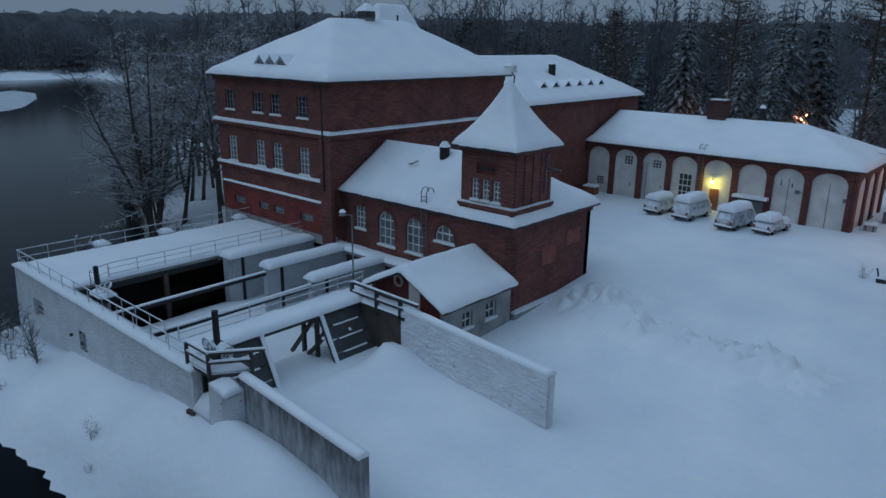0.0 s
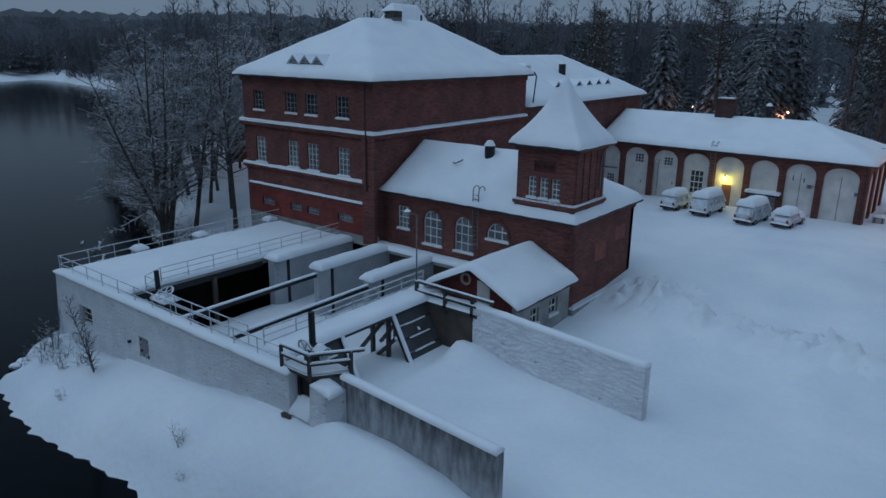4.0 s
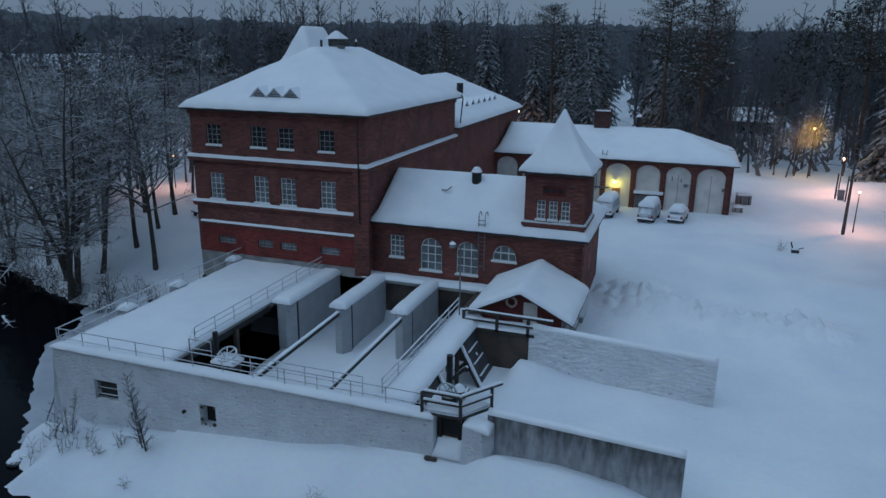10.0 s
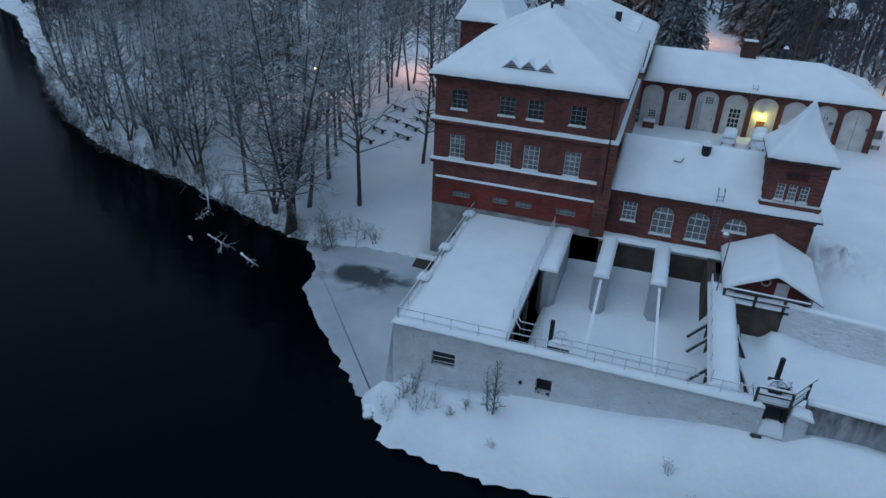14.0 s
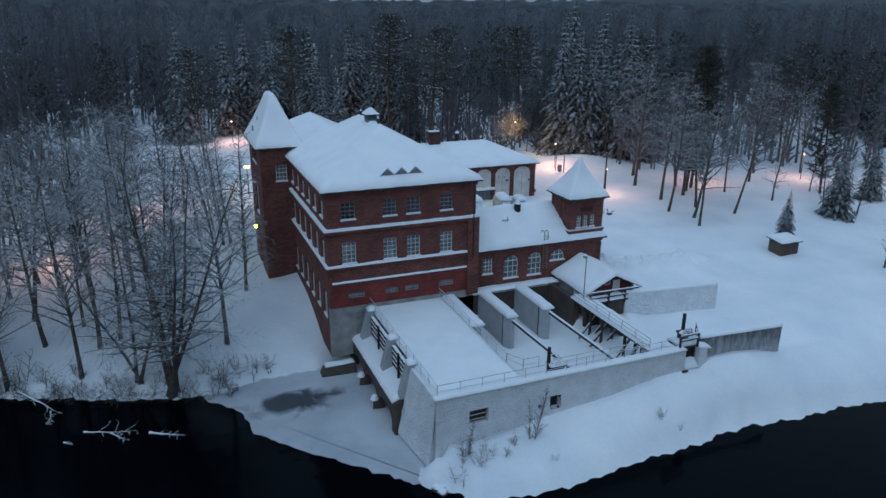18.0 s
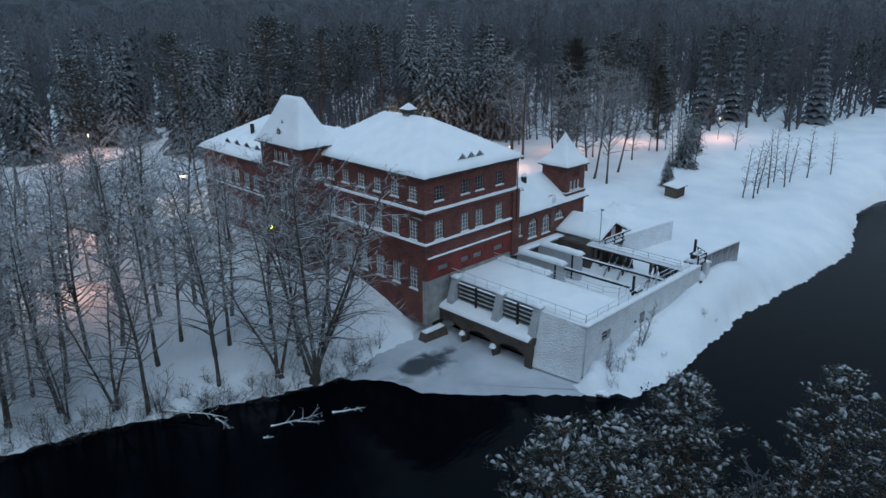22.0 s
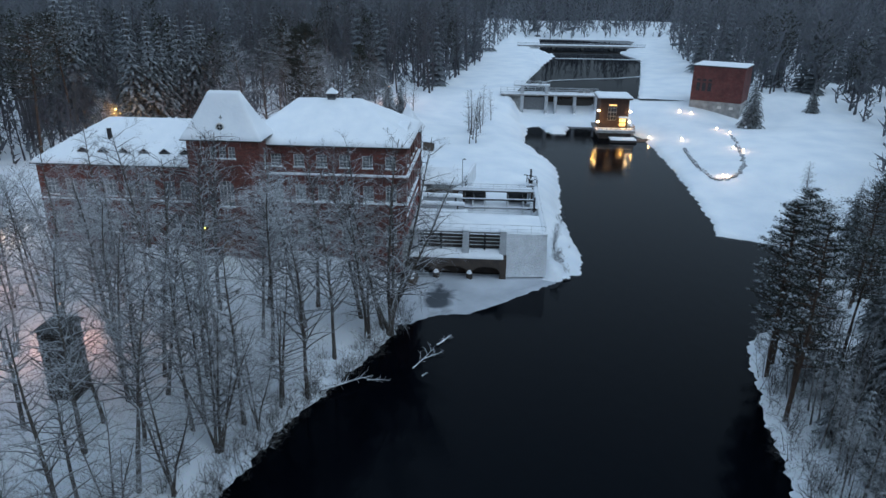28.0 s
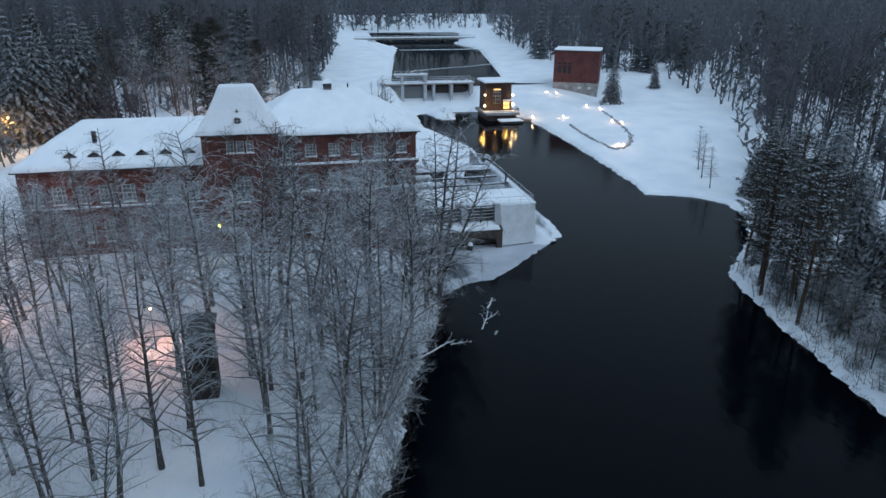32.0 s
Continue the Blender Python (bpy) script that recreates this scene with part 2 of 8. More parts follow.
M_TWIG = upward_snow(material("frosted_twigs", (0.060, 0.056, 0.057), 0.9, vary=(0.110, 0.107, 0.112), scale=0.35, fine=2, amount=0.3, bump=0), 0.2, 0.95, white=(0.46, 0.48, 0.51), patch=0.5, hold=0.65)
M_BRUSH = material("dark_brush", (0.030, 0.027, 0.027), 0.95, vary=(0.055, 0.050, 0.050), scale=0.6, fine=3, amount=0.3, bump=0)
# twigs of the woods: distance haze put into paler, bluish colours, besides frost
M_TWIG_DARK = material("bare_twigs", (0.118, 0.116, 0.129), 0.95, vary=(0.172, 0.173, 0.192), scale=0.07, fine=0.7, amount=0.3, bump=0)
M_TWIG_FAR = material("frost_and_haze_twigs", (0.135, 0.141, 0.157), 0.95, vary=(0.20, 0.21, 0.232), scale=0.04, fine=0.5, amount=0.25, bump=0)
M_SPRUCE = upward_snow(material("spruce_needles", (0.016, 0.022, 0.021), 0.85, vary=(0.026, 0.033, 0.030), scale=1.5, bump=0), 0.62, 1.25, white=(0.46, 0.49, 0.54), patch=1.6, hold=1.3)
# wood spruces: needles lifted and snow dulled towards the same haze
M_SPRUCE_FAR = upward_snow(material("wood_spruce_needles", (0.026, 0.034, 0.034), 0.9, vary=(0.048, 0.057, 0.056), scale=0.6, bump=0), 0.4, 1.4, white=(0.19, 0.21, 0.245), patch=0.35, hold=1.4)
M_PINE = upward_snow(material("pine_needles", (0.015, 0.021, 0.016), 0.85, vary=(0.032, 0.036, 0.026), scale=1.5, bump=0), 0.75, 1.75, white=(0.50, 0.535, 0.59), patch=1.0, hold=2.0)
M_PINE_DARK = material("dark_pine_needles", (0.017, 0.022, 0.017), 0.85, vary=(0.036, 0.038, 0.028), scale=1.5, bump=0)
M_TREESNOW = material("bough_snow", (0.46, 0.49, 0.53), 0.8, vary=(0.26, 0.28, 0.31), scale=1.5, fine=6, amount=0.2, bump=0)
M_PINEBARK = material("pine_bark", (0.10, 0.060, 0.042), 0.95, vary=(0.05, 0.036, 0.03), scale=2.5, fine=20, amount=0.4)


def sheer(m, share=0.5):
    """Let part of the light through, as loose sprays of fine twigs do."""
    n, l, p, old = colour_chain(m)
    thin, mix = n.new("ShaderNodeBsdfTranslucent"), n.new("ShaderNodeMixShader")
    l.new(old, thin.inputs["Color"])
    mix.inputs["Fac"].default_value = share
    l.new(p.outputs["BSDF"], mix.inputs[1])
    l.new(thin.outputs["BSDF"], mix.inputs[2])
    l.new(mix.outputs["Shader"], n["Material Output"].inputs["Surface"])


sheer(M_TWIG_DARK)
sheer(M_TWIG_FAR)


def glass_material(name, tint=(0.02, 0.025, 0.03), rough=0.08):
    m = material(name, tint, rough, vary=tuple(c * 2.2 for c in tint), scale=1.2, bump=0)
    m.node_tree.nodes["Principled BSDF"].inputs["IOR"].default_value = 1.5
    return m


M_GLASS = glass_material("window_glass", (0.10, 0.11, 0.12), 0.12)
M_GLASS_DARK = glass_material("dark_window_glass", (0.02, 0.022, 0.026), 0.1)

M_WATER = bpy.data.materials.new("black_river_water")
M_WATER.use_nodes = True
_n, _l, _p = plain_nodes(M_WATER)
_p.inputs["Base Color"].default_value = (0.0008, 0.0015, 0.0032, 1)
_p.inputs["Specular IOR Level"].default_value = 0.085
_p.inputs["Roughness"].default_value, _p.inputs["IOR"].default_value = 0.10, 1.33
_p.inputs["Specular Tint"].default_value = (0.72, 0.86, 1.0, 1)
_g, _m, _w, _b = _n.new("ShaderNodeNewGeometry"), _n.new("ShaderNodeMapping"), _n.new("ShaderNodeTexNoise"), _n.new("ShaderNodeBump")
_m.inputs["Scale"].default_value = (0.5, 0.9, 1)
_w.inputs["Scale"].default_value, _w.inputs["Detail"].default_value = 1.0, 6
_b.inputs["Strength"].default_value, _b.inputs["Distance"].default_value = 0.25, 0.12
_l.new(_g.outputs["Position"], _m.inputs["Vector"]); _l.new(_m.outputs["Vector"], _w.inputs["Vector"])
_l.new(_w.outputs["Fac"], _b.inputs["Height"]); _l.new(_b.outputs["Normal"], _p.inputs["Normal"])

M_POND = M_WATER.copy()
M_POND.name = "still_dark_water"
for node in M_POND.node_tree.nodes:
    if node.type == "BUMP":
        node.inputs["Strength"].default_value = 0.05
    if node.type == "BSDF_PRINCIPLED":
        node.inputs["Roughness"].default_value = 0.03
        node.inputs["IOR"].default_value = 1.08
M_KIOSK = material("dark_brown_boards", (0.022, 0.016, 0.013), 0.9, vary=(0.04, 0.03, 0.026), scale=1.5)
M_FARWOOD = material("distant_forest", (0.032, 0.036, 0.044), 0.95, vary=(0.070, 0.077, 0.092), scale=0.05, fine=0.4, amount=0.5, bump=0)

M_ICE = material("snowy_river_ice", (0.50, 0.535, 0.59), 0.5, vary=(0.36, 0.39, 0.44), scale=0.25, fine=3, amount=0.15, bump=0.2, bump_scale=2)
# a thawed swirl of dark wet ice
_n, _l, _p, _old = colour_chain(M_ICE)
_g, _q, _d, _m = _n.new("ShaderNodeNewGeometry"), _n.new("ShaderNodeTexNoise"), _n.new("ShaderNodeVectorMath"), _n.new("ShaderNodeMapping")
_m.inputs["Location"].default_value, _m.inputs["Rotation"].default_value, _m.inputs["Scale"].default_value = (0, 0, 0), (0, 0, radians(-62)), (0.19, 0.46, 0)
_o = _n.new("ShaderNodeVectorMath"); _o.operation = "SUBTRACT"; _o.inputs[1].default_value = (-19.2, -4.6, 0)
_d.operation = "LENGTH"
_q.inputs["Scale"].default_value, _q.inputs["Detail"].default_value, _q.inputs["Distortion"].default_value = 0.35, 3, 1.5
_l.new(_g.outputs["Position"], _o.inputs[0]); _l.new(_o.outputs["Vector"], _m.inputs["Vector"]); _l.new(_m.outputs["Vector"], _d.inputs[0])
_l.new(_g.outputs["Position"], _q.inputs["Vector"])
_a = _n.new("ShaderNodeMath"); _a.operation = "MULTIPLY_ADD"; _a.inputs[1].default_value = 1.6
_l.new(_q.outputs["Fac"], _a.inputs[0]); _l.new(_d.outputs["Value"], _a.inputs[2])
_r = _n.new("ShaderNodeMapRange"); _r.inputs["From Min"].default_value, _r.inputs["From Max"].default_value = 1.75, 1.25
_l.new(_a.outputs["Value"], _r.inputs["Value"])
_x = _n.new("ShaderNodeMix"); _x.data_type = "RGBA"; _x.inputs["B"].default_value = (0.05, 0.06, 0.075, 1)
_l.new(_r.outputs["Result"], _x.inputs["Factor"]); _l.new(_old, _x.inputs["A"]); _l.new(_x.outputs["Result"], _p.inputs["Base Color"])


def glow(name, color, power):
    return material(name, (0.8, 0.8, 0.8), 0.4, bump=0, emit=color, power=power)


M_WARM = glow("warm_lamp", (1.0, 0.62, 0.28), 30)
M_PINK = glow("sodium_lamp", (1.0, 0.45, 0.2), 4)
M_YELLOW = glow("yellow_lamp", (1.0, 0.80, 0.12), 25)
M_AMBER = glow("amber_lamp", (1.0, 0.55, 0.15), 6)
M_GREEN = glow("green_lamp", (0.65, 0.95, 0.05), 8)
M_FIRE = glow("torch_flame", (1.0, 0.68, 0.36), 24)


# ---- building helpers ----
def thing(name, at=(0, 0, 0), label="", category="", group="", kind=""):
    ob = new(name)
    ob.location = at
    ob.empty_display_size = 0.3
    return tagged(ob, label, category, group, kind)


def part(name, bm, mat, parent=None, label="", smooth=False):
    """Links a bmesh, in world places, as one mesh object under a thing or a part."""
    me = bpy.data.meshes.new(name)
    bm.to_mesh(me)
    bm.free()
    me.materials.append(mat)
    if smooth:
        me.polygons.foreach_set("use_smooth", [True] * len(me.polygons))
    ob = new(name, me)
    if parent:
        ob.parent = parent
        if parent.type == "EMPTY":
            ob.matrix_parent_inverse = Matrix.Translation(-Vector(parent.location))
    if label:
        ob["label"] = label
    return ob


def solo(name, bm, mat, label, category, group="", kind="", smooth=False):
    return tagged(part(name, bm, mat, None, "", smooth), label, category, group, kind)


def loft(bm, low, high, caps=True):
    """Joins two rings of the same length."""
    a, b = [bm.verts.new(p) for p in low], [bm.verts.new(p) for p in high]
    k = len(a)
    for i in range(k):
        bm.faces.new((a[i], a[(i + 1) % k], b[(i + 1) % k], b[i]))
    if caps:
        bm.faces.new(a[::-1])
        bm.faces.new(b)
    return bm


def box(bm, x0, x1, y0, y1, z0, z1):
    ring = lambda z: [(x0, y0, z), (x1, y0, z), (x1, y1, z), (x0, y1, z)]
    return loft(bm, ring(z0), ring(z1))


def beam(bm, p, q, w, h=None, n=4):
    """A bar from p to q: w wide, h high (or round, with n sides)."""
    p, q = Vector(p), Vector(q)
    d = (q - p).normalized()
    side = d.cross(Vector((0, 0, 1)))
    side = Vector((1, 0, 0)) if side.length < 1e-3 else side.normalized()
    up = side.cross(d).normalized()
    if n == 4:
        h = h or w
        off = [(-w / 2, -h / 2), (w / 2, -h / 2), (w / 2, h / 2), (-w / 2, h / 2)]
    else:
        off = [(w / 2 * math.cos(2 * math.pi * i / n), w / 2 * math.sin(2 * math.pi * i / n)) for i in range(n)]
    return loft(bm, [p + side * a + up * b for a, b in off], [q + side * a + up * b for a, b in off])


def cone(bm, at, r0, r1, h, n=12):
    x, y, z = at
    ring = lambda r, zz: [(x + r * math.cos(2 * math.pi * i / n), y + r * math.sin(2 * math.pi * i / n), zz) for i in range(n)]
    return loft(bm, ring(r0, z), ring(max(r1, 1e-3), z + h))


def ring_bar(bm, c, ax, ay, r, w, n=20, start=0.0, turn=2 * math.pi):
    """A round bar bent into a ring or arc in the plane of ax and ay."""
    c, ax, ay = Vector(c), Vector(ax), Vector(ay)
    pts = [c + ax * (r * math.cos(start + turn * i / n)) + ay * (r * math.sin(start + turn * i / n)) for i in range(n + 1)]
    for a, b in zip(pts, pts[1:]):
        beam(bm, a, b, w)
    return bm


def B():
    return bmesh.new()


class Face:
    """A wall's plane: u along it, v up, w inwards from its outer side."""

    def __init__(self, p, q):
        self.o = Vector((p[0], p[1], 0))
        d = Vector((q[0] - p[0], q[1] - p[1], 0))
        self.len, self.u = d.length, d.normalized()
        self.n = Vector((-self.u.y, self.u.x, 0))

    def at(self, u, v, w=0.0):
        p = self.o + self.u * u + self.n * w
        return (p.x, p.y, v)

    def block(self, bm, u0, u1, v0, v1, w0, w1):
        ring = lambda v: [self.at(u0, v, w0), self.at(u1, v, w0), self.at(u1, v, w1), self.at(u0, v, w1)]
        return loft(bm, ring(v0), ring(v1))


def arch_points(u0, u1, spring, rise, n=10):
    c, half = (u0 + u1) / 2, (u1 - u0) / 2
    return [(c - half * math.cos(math.pi * i / n), spring + rise * math.sin(math.pi * i / n)) for i in range(n + 1)]


def wall_mesh(face, z0, z1, thick, holes, u0=0.0, u1=None):
    """A wall with openings through it. holes: u0, u1, v0, v1 and the rise of an arch over v1."""
    bm = B()
    u1 = face.len if u1 is None else u1
    us = sorted({u0, u1, *(h[0] for h in holes), *(h[1] for h in holes)})
    vs = sorted({z0, z1, *(h[2] for h in holes), *(h[3] + h[4] for h in holes)})
    for v, vv in zip(vs, vs[1:]):
        for u, uu in zip(us, us[1:]):
            if not any(h[0] <= (u + uu) / 2 <= h[1] and h[2] <= (v + vv) / 2 <= h[3] + h[4] for h in holes):
                face.block(bm, u, uu, v, vv, 0, thick)
    for a, b, lo, hi, rise in holes:
        if rise:
            pts = arch_points(a, b, hi, rise)
            for (p, q), (r, s) in zip(pts, pts[1:]):
                top = hi + rise
                low = [face.at(p, q, 0), face.at(r, s, 0), face.at(r, s, thick), face.at(p, q, thick)]
                high = [face.at(p, top, 0), face.at(r, top, 0), face.at(r, top, thick), face.at(p, top, thick)]
                loft(bm, low, high)
    bmesh.ops.remove_doubles(bm, verts=bm.verts[:], dist=1e-4)
    return bm


def arched_frame(bm, face, u0, u1, v0, v1, rise, cols, rows, d0, d1, e, bar):
    """Frame and bars of a round-headed window."""
    half, mid = (u1 - u0) / 2, (u0 + u1) / 2
    face.block(bm, u0, u0 + e, v0, v1, d0, d1)
    face.block(bm, u1 - e, u1, v0, v1, d0, d1)
    face.block(bm, u0 + e, u1 - e, v0, v0 + e, d0, d1)
    pts = arch_points(u0 + e / 2, u1 - e / 2, v1, rise - e / 2)
    for (p, q), (r, s) in zip(pts, pts[1:]):
        beam(bm, face.at(p, q, d0 + 0.035), face.at(r, s, d0 + 0.035), 0.07, e)
    for i in range(1, cols):
        u = u0 + (u1 - u0) * i / cols
        wide = bar * (1.8 if 2 * i == cols else 1)
        top = v1 + rise * math.sqrt(max(0, 1 - ((u - mid) / half) ** 2)) - 0.03
        face.block(bm, u - wide / 2, u + wide / 2, v0 + e, top, d0 + 0.01, d1 - 0.012)
    for j in range(1, rows):
        v = v0 + (v1 + rise - v0) * j / rows
        inset = 0 if v <= v1 else half * (1 - math.sqrt(max(0, 1 - ((v - v1) / rise) ** 2)))
        wide = bar * (1.7 if j == rows - 1 else 1)
        face.block(bm, u0 + e + inset, u1 - e - inset, v - wide / 2, v + wide / 2, d0 + 0.012, d1 - 0.014)
    return bm


def window(face, u0, u1, v0, v1, parent, rise=0.0, cols=3, rows=4, mat=None, frame_mat=None, depth=0.14, sill=True, bar=0.04, edge=0.07):
    """A window in a wall's opening: frame with bars, glass, and a sill with its snow."""
    mat, frame_mat = mat or M_GLASS, frame_mat or M_WHITE
    bm = B()
    d0, d1 = depth, depth + 0.07
    e = edge
    half, mid = (u1 - u0) / 2, (u0 + u1) / 2
    if not rise:
        us = [u0 + (u1 - u0) * i / cols for i in range(cols + 1)]
        vs = [v0 + (v1 - v0) * j / rows for j in range(rows + 1)]
        gap = lambda w, i, n: (e if i == 0 else w / 2)
        panes = []
        for i in range(cols):
            for j in range(rows):
                wide = [bar * (1.7 if 2 * q == rows else 1) for q in (j, j + 1)]
                panes.append((us[i] + gap(bar, i, cols), us[i + 1] - gap(bar, cols - 1 - i, cols), vs[j] + gap(wide[0], j, rows), vs[j + 1] - gap(wide[1], rows - 1 - j, rows), 0))
        slab = Face((face.at(0, 0, d0)[0], face.at(0, 0, d0)[1]), (face.at(1, 0, d0)[0], face.at(1, 0, d0)[1]))
        bm.free()
        bm = wall_mesh(slab, v0, v1, d1 - d0, panes, u0, u1)
    else:
        arched_frame(bm, face, u0, u1, v0, v1, rise, cols, rows, d0, d1, e, bar)
    win = part("window", bm, frame_mat, parent)
    bm = B()
    g = depth + 0.04
    if rise:
        pts = [(u0 + 0.02, v0 + 0.02), (u1 - 0.02, v0 + 0.02)] + arch_points(u0 + 0.02, u1 - 0.02, v1, rise - 0.02)[::-1]
    else:
        pts = [(u0 + 0.02, v0 + 0.02), (u1 - 0.02, v0 + 0.02), (u1 - 0.02, v1 - 0.02), (u0 + 0.02, v1 - 0.02)]
    loft(bm, [face.at(p, q, g) for p, q in pts], [face.at(p, q, g + 0.008) for p, q in pts])
    part("pane", bm, mat, win)
    if sill:
        bm = B()
        face.block(bm, u0 - 0.08, u1 + 0.08, v0 - 0.09, v0 - 0.003, -0.09, depth)
        part("sill", bm, M_WHITE, win)
        bm = B()
        face.block(bm, u0 - 0.06, u1 + 0.06, v0, v0 + 0.07, -0.07, depth - 0.03)
        part("sill_snow", bm, M_SNOW, win)
    return win


def mound(x0, x1, y0, y1, zfun, step=0.35, base=None, thick=0.3, edge=0.5, rough=0.04, seed=0.0):
    """A layer of snow over a surface zfun(x, y), rounded off at its edges, with sides down to the surface."""
    nx, ny = max(3, round((x1 - x0) / step)), max(3, round((y1 - y0) / step))
    bm = B()
    rows = []
    for j in range(ny + 1):
        row = []
        for i in range(nx + 1):
            x, y = x0 + (x1 - x0) * i / nx, y0 + (y1 - y0) * j / ny
            d = min(x - x0, x1 - x, y - y0, y1 - y)
            k = min(1.0, d / edge)
            t = thick * (0.35 + 0.65 * math.sqrt(max(0.0, 1 - (1 - k) ** 2)))
            t += rough * noise.noise((x * 0.9 + seed, y * 0.9, seed)) + 0.5 * rough * noise.noise((x * 2.7, y * 2.7, seed + 3))
            if d < 1e-6:
                w = 0.05 * noise.noise((x * 1.3, y * 1.3, seed + 7))
                x, y = x + w * (1 if x0 < x < x1 else 0.6), y + w
            row.append(bm.verts.new((x, y, zfun(min(max(x, x0), x1), min(max(y, y0), y1)) + max(t, 0.03))))
        rows.append(row)
    for a, b in zip(rows, rows[1:]):
        for i in range(nx):
            bm.faces.new((a[i], a[i + 1], b[i + 1], b[i]))
    rim = rows[0] + [r[-1] for r in rows[1:]] + rows[-1][-2::-1] + [r[0] for r in rows[-2:0:-1]]
    low = [bm.verts.new((v.co.x, v.co.y, zfun(min(max(v.co.x, x0), x1), min(max(v.co.y, y0), y1)) - 0.01)) for v in rim]
    for i in range(len(rim)):
        j = (i + 1) % len(rim)
        bm.faces.new((rim[j], rim[i], low[i], low[j]))
    return bm


def roof_body(bm, x0, x1, y0, y1, zfun, z_low, step=0.8, lip=0.14):
    """The sheet roof under the snow, with its eaves board."""
    nx, ny = max(2, round((x1 - x0) / step)), max(2, round((y1 - y0) / step))
    vs = [[bm.verts.new((x0 + (x1 - x0) * i / nx, y0 + (y1 - y0) * j / ny, zfun(x0 + (x1 - x0) * i / nx, y0 + (y1 - y0) * j / ny))) for i in range(nx + 1)] for j in range(ny + 1)]
    for a, b in zip(vs, vs[1:]):
        for i in range(nx):
            bm.faces.new((a[i], a[i + 1], b[i + 1], b[i]))
    rim = vs[0] + [r[-1] for r in vs[1:]] + vs[-1][-2::-1] + [r[0] for r in vs[-2:0:-1]]
    low = [bm.verts.new((v.co.x, v.co.y, v.co.z - lip)) for v in rim]
    for i in range(len(rim)):
        j = (i + 1) % len(rim)
        bm.faces.new((rim[j], rim[i], low[i], low[j]))
    bm.faces.new(low[::-1])
    return bm


def hip(x0, x1, y0, y1, z, left, right, front, rear, top=1e9):
    """Height of a hipped roof with a slope for each side."""
    return lambda x, y: min(z + left * (x - x0), z + right * (x1 - x), z + front * (y - y0), z + rear * (y1 - y), top)


# ---- ground and water ----
WATER = -4.8
LEFT_BANK = [(-900, 330), (-355, 128), (-201, 104), (-130, 65), (-101, 41), (-83, 26), (-71, 17), (-58, 10), (-45, 6.4), (-36, 2.3), (-31.5, 0.8), (-27, -0.9), (-24.5, -0.6), (-21.5, 0.6), (-16.3, 0.3), (-13.8, 1.9), (-11.5, 1.0), (-11.1, -19), (-10, -22.4), (-5, -23.4), (1, -22.9), (6, -22.7), (13.5, -22.0), (22, -22.5), (32, -23.3), (47, -23.9), (60, -20.5), (71, -18), (91, -20), (93, -27)]
RIGHT_BANK = [(-900, 230), (-355, 62), (-200, 8), (-100, -26), (-58, -33), (-40, -35.5), (-27, -38.3), (-23, -43), (-15, -50), (-8, -54.5), (0, -56), (4.5, -52), (7.5, -45.2), (12, -46), (30, -47.2), (50, -48), (77, -48), (86, -46), (92, -38), (93, -30)]
POND_LEFT = [(109, -15), (145, -21), (190, -29), (235, -38), (262, -32), (330, -36)]
POND_RIGHT = [(109, -52), (143, -59), (221, -74), (241, -71), (256, -70), (265, -76), (330, -92)]


def along(line, x):
    return np.interp(x, [p[0] for p in line], [p[1] for p in line])


def far_from(line, x, y):
    best = np.full(x.shape, 1e9)
    for (ax, ay), (bx, by) in zip(line, line[1:]):
        dx, dy = bx - ax, by - ay
        t = np.clip(((x - ax) * dx + (y - ay) * dy) / (dx * dx + dy * dy), 0, 1)
        best = np.minimum(best, np.hypot(x - ax - t * dx, y - ay - t * dy))
    return best


def step01(v, a, b):
    t = np.clip((v - a) / (b - a), 0, 1)
    return t * t * (3 - 2 * t)


def waves(x, y):
    return (np.sin(x * 0.13 + 1.3) * np.cos(y * 0.11 + 0.4) + 0.6 * np.sin(x * 0.31 + y * 0.23) + 0.35 * np.sin(x * 0.71 - y * 0.53 + 2) + 0.2 * np.sin(x * 1.7 + y * 1.1)) / 2.1


def bump(x, y, cx, cy, rx, ry, h):
    return h * np.exp(-(((x - cx) / rx) ** 2 + ((y - cy) / ry) ** 2))


